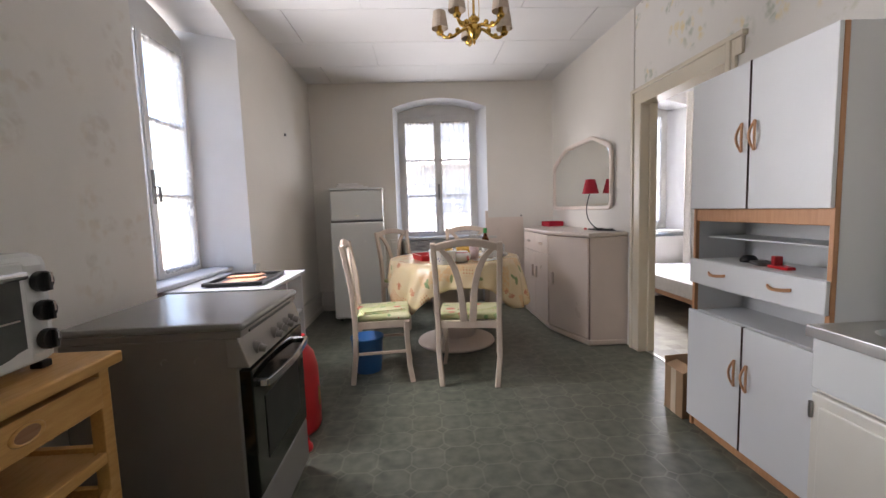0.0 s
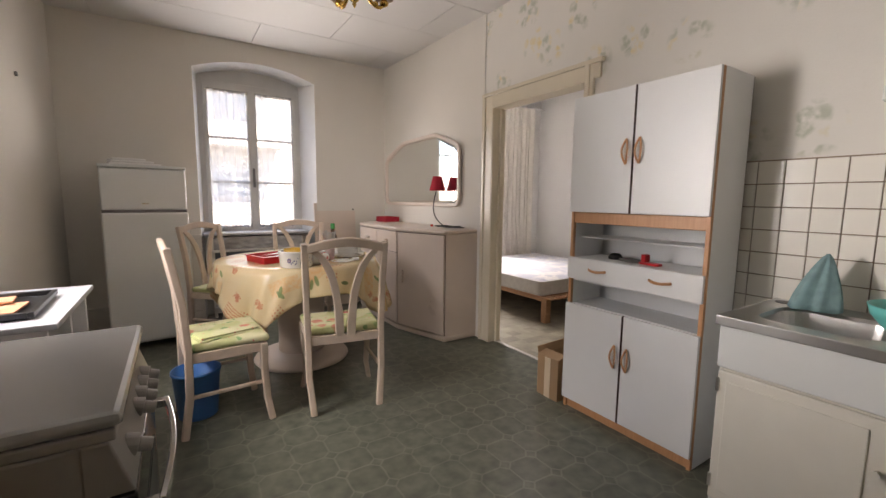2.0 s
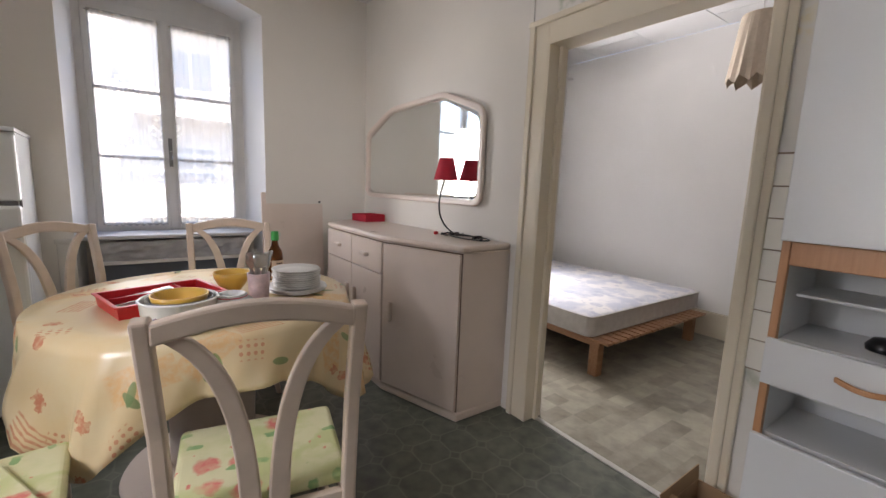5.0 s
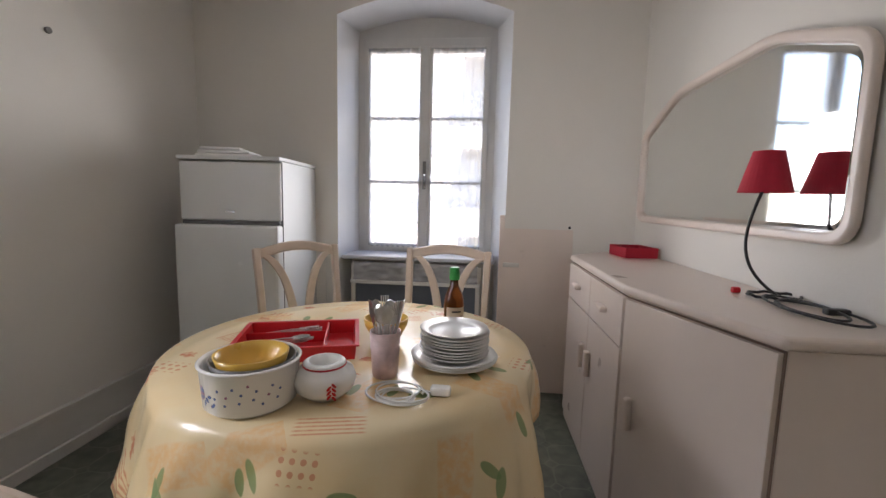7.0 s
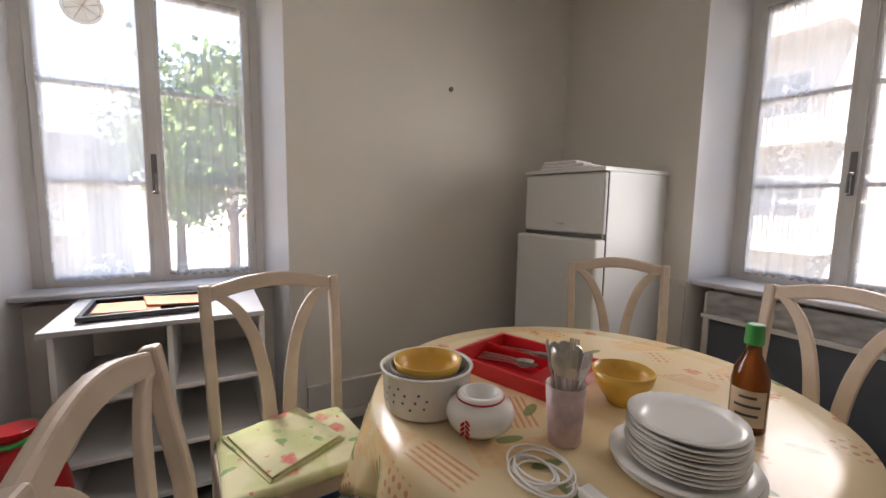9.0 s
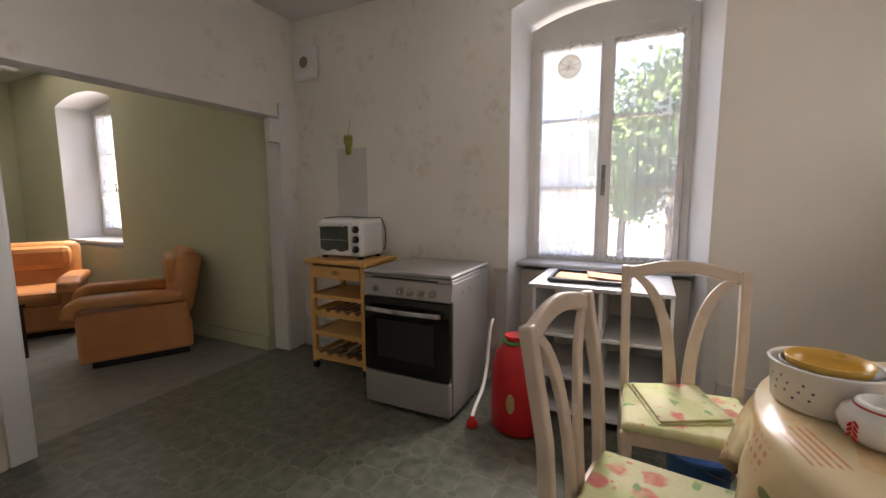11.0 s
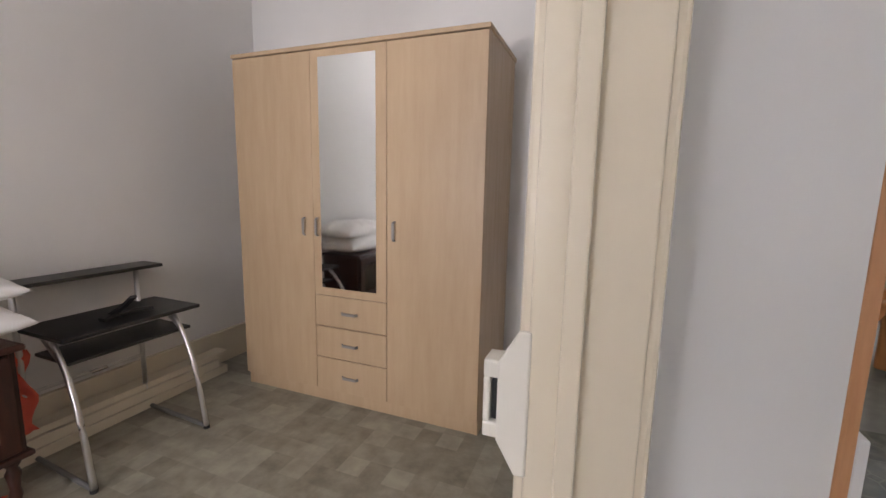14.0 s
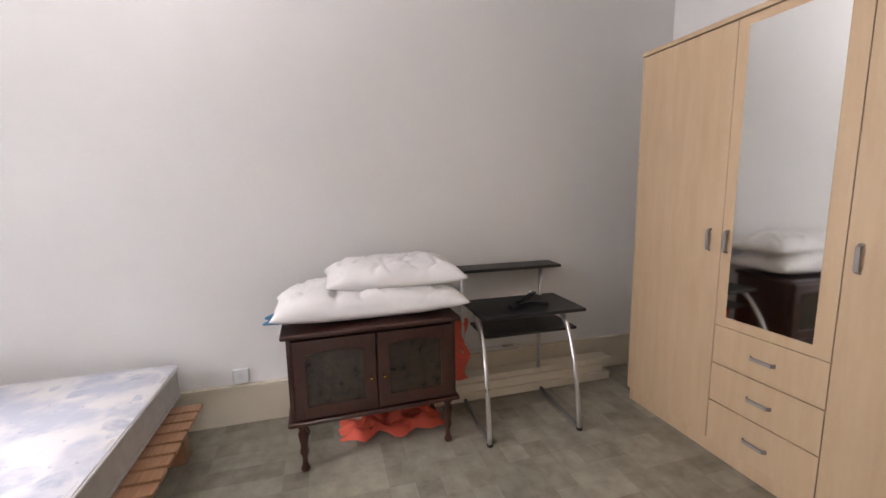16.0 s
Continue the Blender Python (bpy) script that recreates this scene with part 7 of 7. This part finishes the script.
def bed(m):
    """Local: width along x, foot end at y=0, head at +y."""
    b = thing("bed_base", m, "low reddish wooden slatted bed base on square legs", "bed")
    w, l = 1.46, 1.88
    for x in (0.02, w - 0.09):
        for y in (0.02, l - 0.1):
            boxpart("leg", (x, x + 0.07, y, y + 0.07, 0, 0.22), "slat", b, bev=0.006)
    for x in (0.0, w / 2 - 0.03, w - 0.06):
        boxpart("rail", (x, x + 0.06, 0.0, l, 0.22, 0.252), "slat", b)
    n = 18
    for k in range(n):
        x = 0.02 + (w - 0.1) * k / (n - 1)
        boxpart("slat", (x - 0.018, x + 0.044, -0.06, l, 0.253, 0.268), "slat", b, bev=0)
    return b


bed(pose(2.62, 3.315, 0, 0, 0, 0))
mt = thing("mattress", pose(2.60, 3.38, 0.269), "thick pale mattress with faded blue-grey flower print, unmade", "mattress")
bm = bmesh.new()
prism(bm, round_rect(0.0, 1.60, 0.0, 1.76, 0.06), 0.0, 0.15)
part("core", bm, "ticking", mt, "quilted grey mattress border", bev=0.02, seg=4)
bm = bmesh.new()
nx, ny = 22, 24
g = []
for j in range(ny + 1):
    row = []
    for i in range(nx + 1):
        u, v = i / nx, j / ny
        e = min(u, 1 - u) * 1.6, min(v, 1 - v) * 1.76
        rim = min(min(e) / 0.06, 1.0)
        row.append(bm.verts.new((0.006 + 1.588 * u, 0.006 + 1.748 * v, 0.148 + 0.012 * math.sin(rim * 1.57) + 0.004 * math.sin(u * 40) * math.sin(v * 44) * rim)))
    g.append(row)
for a, b in zip(g, g[1:]):
    for i in range(nx):
        bm.faces.new((a[i], a[i + 1], b[i + 1], b[i]))
part("cover", bm, "mattress", mt, "blue-grey flowered ticking", smooth=True)
for z in (0.012, 0.142):
    bm = bmesh.new()
    pts = round_rect(-0.001, 1.601, -0.001, 1.761, 0.061)
    tube(bm, [(x, y, z) for x, y in pts + pts[:1]], 0.006, 6)
    part("piping", bm, "ticking", mt, smooth=True)


def wardrobe(m):
    """Local: width along x, front at y=0 towards -y."""
    wd = thing("wardrobe", m, "pale oak three-door wardrobe with narrow mirror and three drawers", "wardrobe")
    w, d, h = 1.49, 0.53, 1.95
    for x in (0.0, w - 0.02):
        boxpart("side_panel", (x, x + 0.02, 0.0, d, 0, h - 0.02), "beech", wd)
    boxpart("top_panel", (-0.008, w + 0.008, -0.022, d, h - 0.022, h), "beech", wd, "reddish edged top", bev=0.003)
    boxpart("plinth", (0.02, w - 0.02, 0.004, 0.022, 0, 0.075), "beech", wd)
    boxpart("back_panel", (0.02, w - 0.02, d - 0.01, d - 0.002, 0.02, h - 0.022), "beech", wd, bev=0)
    boxpart("floor_panel", (0.02, w - 0.02, 0.022, d - 0.01, 0.06, 0.078), "beech", wd, bev=0)
    xa, xb = 0.531, 0.984
    for x0, x1, z0 in ((0.0, xa - 0.002, 0.08), (xb + 0.002, w, 0.08), (xa + 0.001, xb - 0.001, 0.635)):
        boxpart("door", (x0, x1, -0.019, -0.001, z0, h - 0.028), "beech", wd, bev=0.0015)
    boxpart("mirror", (xa + 0.053, xb - 0.059, -0.023, -0.0195, 0.68, 1.885), "mirror", wd, "narrow tall mirror", bev=0)
    for z0, z1 in ((0.08, 0.270), (0.275, 0.452), (0.457, 0.632)):
        dr = boxpart("drawer", (xa + 0.001, xb - 0.001, -0.019, -0.001, z0, z1), "beech", wd, bev=0.0015)
        bm = bmesh.new()
        zc = (z0 + z1) / 2 + 0.0
        strap(bm, [((xa + xb) / 2 - 0.05 + 0.010 * i, -0.022 - 0.016 * (0 if i in (0, 10) else 1), zc) for i in range(11)], 0.016, 0.006, (0, 0, 1))
        part("handle", bm, "silver", dr, "brushed metal bar handle", bev=0.002)
    for x in (xa - 0.056, xa + 0.029, xb + 0.045):
        bm = bmesh.new()
        strap(bm, [(x, -0.022 - 0.016 * (0 if i in (0, 10) else 1), 0.962 + 0.010 * i) for i in range(11)], 0.015, 0.006, (1, 0, 0))
        part("handle", bm, "silver", wd, "brushed metal bar handle", bev=0.002)
    return wd


wardrobe(pose(3.88, 0.955, 0, 0, 0, 180))


def turned_leg(bm, x, y, z1):
    k = z1 / 0.22
    lathe(bm, [(0, 0.0), (0.018, 0.0), (0.021, 0.012 * k), (0.012, 0.03 * k), (0.012, 0.06 * k), (0.021, 0.085 * k), (0.015, 0.11 * k), (0.02, 0.14 * k), (0.024, 0.165 * k), (0.015, 0.185 * k), (0.026, 0.20 * k), (0.026, z1), (0, z1)], x, y, 16)


def small_cabinet(m):
    """Local: width along x, front at y=0 towards -y."""
    c = thing("glazed_cabinet", m, "dark mahogany cabinet with two glazed doors on turned legs", "cabinet")
    w, d, z0, z1 = 0.765, 0.36, 0.258, 0.636
    bm = bmesh.new()
    for b in ((0, 0.02, 0.01, d, z0, z1), (w - 0.02, w, 0.01, d, z0, z1), (0.02, w - 0.02, d - 0.012, d, z0, z1), (0.02, w - 0.02, 0.01, d - 0.012, z0, z0 + 0.02)):
        box(bm, *b)
    part("carcass", bm, "darkwood", c, bev=0.002)
    boxpart("top", (-0.022, w + 0.022, -0.018, d + 0.01, z1, z1 + 0.024), "darkwood", c, bev=0.008)
    boxpart("base_moulding", (-0.014, w + 0.014, -0.012, d + 0.006, z0 - 0.022, z0), "darkwood", c, bev=0.007)
    for x in (0.045, w - 0.035):
        for y in (0.04, d - 0.03):
            bm = bmesh.new()
            turned_leg(bm, x, y, z0 - 0.02)
            part("leg", bm, "darkwood", c, smooth=True)
    for x0, x1, kn in ((0.022, w / 2 - 0.002, w / 2 - 0.03), (w / 2 + 0.002, w - 0.022, w / 2 + 0.03)):
        bm = bmesh.new()
        f = 0.055
        n = 8
        arch = [(x1 - f - (x1 - x0 - 2 * f) * i / n, z1 - 0.022 - f + 0.014 * math.sin(math.pi * i / n)) for i in range(n + 1)]
        inner = [(x0 + f, z0 + 0.01 + f), (x1 - f, z0 + 0.01 + f)] + arch
        outer = [(x0, z0 + 0.01), (x1, z0 + 0.01)] + [(x1 - (x1 - x0) * i / n, z1 - 0.01) for i in range(n + 1)]
        rings = [[bm.verts.new((x, y, z)) for x, z in pts] for pts, y in ((outer, -0.012), (inner, -0.012), (inner, 0.01), (outer, 0.01))]
        for a, b in zip(rings, rings[1:] + rings[:1]):
            for i in range(len(a)):
                k = (i + 1) % len(a)
                bm.faces.new((a[i], a[k], b[k], b[i]))
        dd = part("door", bm, "darkwood", c, bev=0.004)
        boxpart("glass", (x0 + f - 0.006, x1 - f + 0.006, -0.002, 0.002, z0 + 0.004 + f, z1 - 0.004 - f), "figuredglass", dd, "dark figured glass", bev=0)
        bm = bmesh.new()
        lathe(bm, [(0, 0), (0.006, 0), (0.005, 0.01), (0.01, 0.018), (0, 0.026)], 0, 0, 12)
        kk = part("knob", bm, "brass", dd, smooth=True)
        kk.matrix_local = pose(kn, -0.012, 0.42, 90, 0, 0)
    return c


small_cabinet(pose(3.748, 2.838, 0, 0, 0, -88.5))


def pillow(m, w, d, h, seed, label, name):
    rng = random.Random(seed)
    bm = bmesh.new()
    n = 72
    top, bot = [], []
    for j in range(n + 1):
        rt, rb_ = [], []
        for i in range(n + 1):
            u, v = 2 * i / n - 1, 2 * j / n - 1
            prof = max(0.0, (1 - abs(u) ** 3.2)) ** 0.5 * max(0.0, (1 - abs(v) ** 3.2)) ** 0.5
            pinch = 1 + 0.05 * (abs(u) * abs(v)) ** 2 - 0.05 * (1 - abs(u)) * abs(v) ** 3 + 0.03 * noise.noise((u * 3, v * 3, seed))
            wr = 0.22 * noise.noise((u * 2.2 + seed, v * 2.2, 0.3)) - 0.95 * max(0.0, 0.22 - abs(noise.noise((u * 3.4 + seed, v * 2.4 + 0.6 * u, 1.3)))) / 0.22 * 0.24 - 0.10 * abs(noise.noise((u * 9 + seed, v * 7, 2.1))) + 0.10
            x, y = u * w / 2 * pinch, v * d / 2 * pinch
            rt.append(bm.verts.new((x, y, h * 0.35 + h * 0.65 * prof * (1 + wr))))
            rb_.append(bm.verts.new((x, y, h * 0.35 - h * 0.35 * prof)) if 0 < i < n and 0 < j < n else rt[-1])
        top.append(rt), bot.append(rb_)
    for j in range(n):
        for i in range(n):
            bm.faces.new((top[j][i], top[j][i + 1], top[j + 1][i + 1], top[j + 1][i]))
            q = (bot[j][i], bot[j + 1][i], bot[j + 1][i + 1], bot[j][i + 1])
            if len(set(q)) == 4 and len(set(v.index for v in q)) >= 1:
                try:
                    bm.faces.new(q)
                except ValueError:
                    pass
    p = part(name, bm, "bedding", smooth=True)
    p.matrix_world = m
    tagged(p, label, name.replace("_", " "))
    return p


pillow(pose(3.975, 2.45, 0.662, 0, 0, -89), 0.86, 0.42, 0.165, 1, "white folded duvet in a clear bag on the cabinet", "folded_duvet")
pillow(pose(4.0, 2.33, 0.785, 0, 0, -90), 0.64, 0.40, 0.14, 4, "plump white pillow lying on the folded duvet", "pillow")
bm = bmesh.new()
g = [[bm.verts.new((0.05 * i / 6 - 0.012 * j, -0.05 + 0.10 * i / 6 + 0.012 * math.sin(j * 1.4), 0.004 + 0.085 * j / 6 - 0.03 * (i / 6) ** 2 * j / 6)) for i in range(7)] for j in range(7)]
for a, b in zip(g, g[1:]):
    for i in range(6):
        bm.faces.new((a[i], a[i + 1], b[i + 1], b[i]))
tg = part("bag_flap", bm, mat("bag_blue", (0.10, 0.36, 0.62), 0.5), smooth=True)
so = tg.modifiers.new("thickness", "SOLIDIFY")
so.thickness = 0.002
tg.matrix_world = pose(3.87, 2.872, 0.662, 0, 0, 20)
tagged(tg, "bright blue corner flap of the bedding bag", "bag flap")


def computer_desk(m):
    """Local: width along x, front at y=0 towards -y."""
    d = thing("computer_desk", m, "small black computer desk with grey tube legs and raised shelf", "desk")
    w, dp = 0.60, 0.36
    boxpart("desktop", (0, w, 0, dp, 0.585, 0.603), "black", d, bev=0.003)
    boxpart("keyboard_tray", (0.03, w - 0.03, 0.04, 0.29, 0.475, 0.49), "black", d, bev=0.003)
    boxpart("raised_shelf", (0.0, w + 0.02, dp - 0.06, dp + 0.10, 0.775, 0.793), "black", d, bev=0.003)
    for x in (0.0, w - 0.10):
        bm = bmesh.new()
        tube(bm, curve_pts((x - 0.02, -0.15, 0.012), (x - 0.015, -0.11, 0.22), (x, -0.06, 0.44), (x + 0.01, 0.10, 0.58), 14), 0.012, 10)
        part("front_leg", bm, "steel", d, "curved grey steel tube", smooth=True)
        bm = bmesh.new()
        tube(bm, [(x, dp - 0.02, 0.012), (x, dp - 0.02, 0.775)], 0.012, 10)
        part("back_leg", bm, "steel", d, smooth=True)
        bm = bmesh.new()
        tube(bm, [(x - 0.02, -0.14, 0.012), (x, dp - 0.02, 0.012)], 0.011, 8)
        part("foot_bar", bm, "darkgrey", d)
        bm = bmesh.new()
        tube(bm, [(x, 0.02, 0.49), (x, 0.14, 0.585)], 0.006, 6)
        part("tray_bracket", bm, "steel", d)
        bm = bmesh.new()
        tube(bm, [(x - 0.02, -0.15, 0.0), (x - 0.02, -0.15, 0.014)], 0.015, 10)
        part("rubber_foot", bm, "rubber", d)
    bm = bmesh.new()
    tube(bm, [(0.0, dp - 0.02, 0.30), (w - 0.10, dp - 0.02, 0.30)], 0.009, 8)
    part("cross_bar", bm, "steel", d)
    return d


computer_desk(pose(3.845, 1.905, 0, 0, 0, -91))
bm = bmesh.new()
strap(bm, [(-0.14, 0.02, 0.012), (-0.06, -0.02, 0.014), (0.03, -0.01, 0.014), (0.09, 0.03, 0.012)], 0.045, 0.018, (0, 1, 0))
strap(bm, [(0.03, 0.0, 0.02), (0.0, 0.05, 0.06), (-0.02, 0.09, 0.105)], 0.03, 0.016, (1, 0, 0))
hs = part("black_bracket", bm, "black", bev=0.004)
hs.matrix_world = pose(3.97, 1.62, 0.604, 0, 0, 90)
tagged(hs, "bent black plastic bracket lying on the desk", "bracket")

crate = thing("wooden_planks", pose(4.285, 2.35, 0, 0, 0, 90), "long pale wooden boards stacked along the skirting", "planks")
for k, (x0, x1, y0, y1, z0, z1) in enumerate(((-1.45, 0.25, 0.0, 0.15, 0.0, 0.05), (-1.40, 0.2, 0.01, 0.14, 0.051, 0.10), (-1.48, 0.15, 0.02, 0.12, 0.101, 0.135))):
    boxpart("board", (x0, x1, y0, y1, z0, z1), "cream", crate, bev=0.003)
bm = bmesh.new()
n = 14
g = [[bm.verts.new((-0.27 + 0.54 * i / n + 0.03 * noise.noise((j * 0.6, 1.0, 3.0)), -0.10 + 0.20 * j / n + 0.06 * noise.noise((i * 0.4, 2.0, 5.0)), max(0.004, 0.05 + 0.10 * noise.noise((i * 0.55, j * 0.6, 7.0))) * (1 - 0.8 * max(abs(2 * i / n - 1), abs(2 * j / n - 1)) ** 4))) for i in range(n + 1)] for j in range(n + 1)]
for a, b in zip(g, g[1:]):
    for i in range(n):
        bm.faces.new((a[i], a[i + 1], b[i + 1], b[i]))
oc = part("orange_bag", bm, "orange", smooth=True)
oc.matrix_world = pose(4.03, 2.36, 0.0, 0, 0, 88)
tagged(oc, "crumpled orange-red bag lying under the cabinet", "bag")
bm = bmesh.new()
n = 12
g = [[bm.verts.new((0.03 * noise.noise((i * 0.5, j * 0.5, 3.0)) + 0.05 * j / n, -0.10 + 0.2 * i / n + 0.02 * math.sin(j), 0.14 + 0.36 * j / n)) for i in range(n + 1)] for j in range(n + 1)]
for a, b in zip(g, g[1:]):
    for i in range(n):
        bm.faces.new((a[i], a[i + 1], b[i + 1], b[i]))
ob2 = part("red_cloth", bm, "orange", smooth=True)
so = ob2.modifiers.new("thickness", "SOLIDIFY")
so.thickness = 0.004
ob2.matrix_world = pose(4.14, 1.98, 0, 0, 0, 0)
tagged(ob2, "red-orange cloth hanging behind the cabinet", "cloth")

cur = thing("drape", pose(0, 0, 0), "long greyish net drape hanging beside the bedroom window", "curtain")
bm = bmesh.new()
nx, nz = 90, 10
g = []
for j in range(nz + 1):
    v = j / nz
    g.append([bm.verts.new((3.34 + 0.66 * i / nx, 4.99 + (0.028 + 0.01 * v) * math.sin(i / nx * 55 + 0.6 * math.sin(3 * v)) + 0.012 * math.sin(i / nx * 23), 2.50 - 2.08 * v)) for i in range(nx + 1)])
for a, b in zip(g, g[1:]):
    for i in range(nx):
        bm.faces.new((a[i], a[i + 1], b[i + 1], b[i]))
part("fabric", bm, "drape", cur, smooth=True)
bm = bmesh.new()
tube(bm, [(2.2, 5.03, 2.52), (4.25, 5.03, 2.52)], 0.011, 10)
part("rail", bm, "frame", cur)

pend = thing("pendant_lamp", pose(3.1, 2.81, H), "hanging lamp with fringed beige fabric shade", "lamp")
bm = bmesh.new()
tube(bm, [(0, 0, 0), (0, 0, -0.42)], 0.004, 6)
part("flex", bm, "porcelain", pend)
bm = bmesh.new()
sg = 32
lo = [bm.verts.new(((0.135 + 0.008 * (i % 2)) * math.cos(2 * math.pi * i / sg), (0.135 + 0.008 * (i % 2)) * math.sin(2 * math.pi * i / sg), -0.76 - 0.02 * (i % 3))) for i in range(sg)]
hi = [bm.verts.new((0.10 * math.cos(2 * math.pi * i / sg), 0.10 * math.sin(2 * math.pi * i / sg), -0.42)) for i in range(sg)]
bridge(bm, lo, hi)
part("fringed_shade", bm, "shade", pend)

# ---- living room ----


def armchair(m, label):
    """Front towards -y, local origin at the middle of the seat on the floor."""
    a = thing("armchair", m, label, "armchair", "living room armchairs")
    boxpart("base", (-0.35, 0.35, -0.34, 0.36, 0.05, 0.30), "leather", a, bev=0.03)
    boxpart("seat_cushion", (-0.24, 0.24, -0.38, 0.22, 0.30, 0.43), "leather", a, bev=0.05)
    boxpart("plinth", (-0.32, 0.32, -0.30, 0.33, 0.0, 0.05), "black", a)
    for s in (-1, 1):
        x0, x1 = (0.24, 0.40) if s > 0 else (-0.40, -0.24)
        bm = bmesh.new()
        box(bm, x0 + (0.0 if s > 0 else 0.03), x1 - (0.03 if s > 0 else 0.0), -0.37, 0.34, 0.06, 0.44)
        part("side_panel", bm, "leather", a, bev=0.02)
        bm = bmesh.new()
        strap(bm, [(s * 0.32, -0.41, 0.40), (s * 0.32, -0.395, 0.475), (s * 0.32, -0.33, 0.51), (s * 0.32, 0.0, 0.505), (s * 0.32, 0.30, 0.49)], 0.18, 0.085, (1, 0, 0))
        part("armrest", bm, "leather", a, bev=0.03, seg=4)
    bm = bmesh.new()
    box(bm, -0.33, 0.33, -0.09, 0.10, 0.0, 0.52)
    back = part("backrest", bm, "leather", a, bev=0.075, seg=5)
    back.matrix_local = pose(0, 0.27, 0.33, -13, 0, 0)
    boxpart("head_cushion", (-0.27, 0.27, 0.20, 0.36, 0.56, 0.80), "leather", a, bev=0.06)
    return a


armchair(pose(-0.42, -0.93, 0, 0, 0, 62), "tan leather armchair standing beside the green wall")
armchair(pose(-0.28, -2.42, 0, 0, 0, 150), "tan leather armchair in front of the living room window")
st = thing("side_table", pose(0.30, -1.75, 0), "low dark wooden side table between the armchairs", "table")
boxpart("top", (-0.22, 0.22, -0.22, 0.22, 0.42, 0.445), "darkwood", st)
for x in (-0.19, 0.19):
    for y in (-0.19, 0.19):
        boxpart("leg", (x - 0.018, x + 0.018, y - 0.018, y + 0.018, 0, 0.42), "darkwood", st)

# ---- wall tiles over the sink ----
P = 0.1005
bm = bmesh.new()
box(bm, XE - 0.004, XE - 0.0005, 0.245, 2.263, 0.688, 1.399)
splash = structure(part("trim_backsplash", bm, "grout"), "cream tiled splashback with brown joints above the sink", "backsplash")
bm = bmesh.new()
g = 0.0022
box(bm, -0.0085, 0.0, g, P - g, g, P - g)
bmesh.ops.recalc_face_normals(bm, faces=bm.faces)
bmesh.ops.bevel(bm, geom=[e for e in bm.edges if all(v.co.x < -0.004 for v in e.verts)], offset=0.0015, segments=1, affect="EDGES")
tile_mesh = bpy.data.meshes.new("tile")
bm.to_mesh(tile_mesh)
bm.free()
tile_mesh.materials.append(M["tile"])
for i in range(20):
    for j in range(7):
        t = new("tile", tile_mesh)
        t.parent = splash
        t.location = (XE - 0.0025, 0.249 + P * i, 0.6915 + P * j)
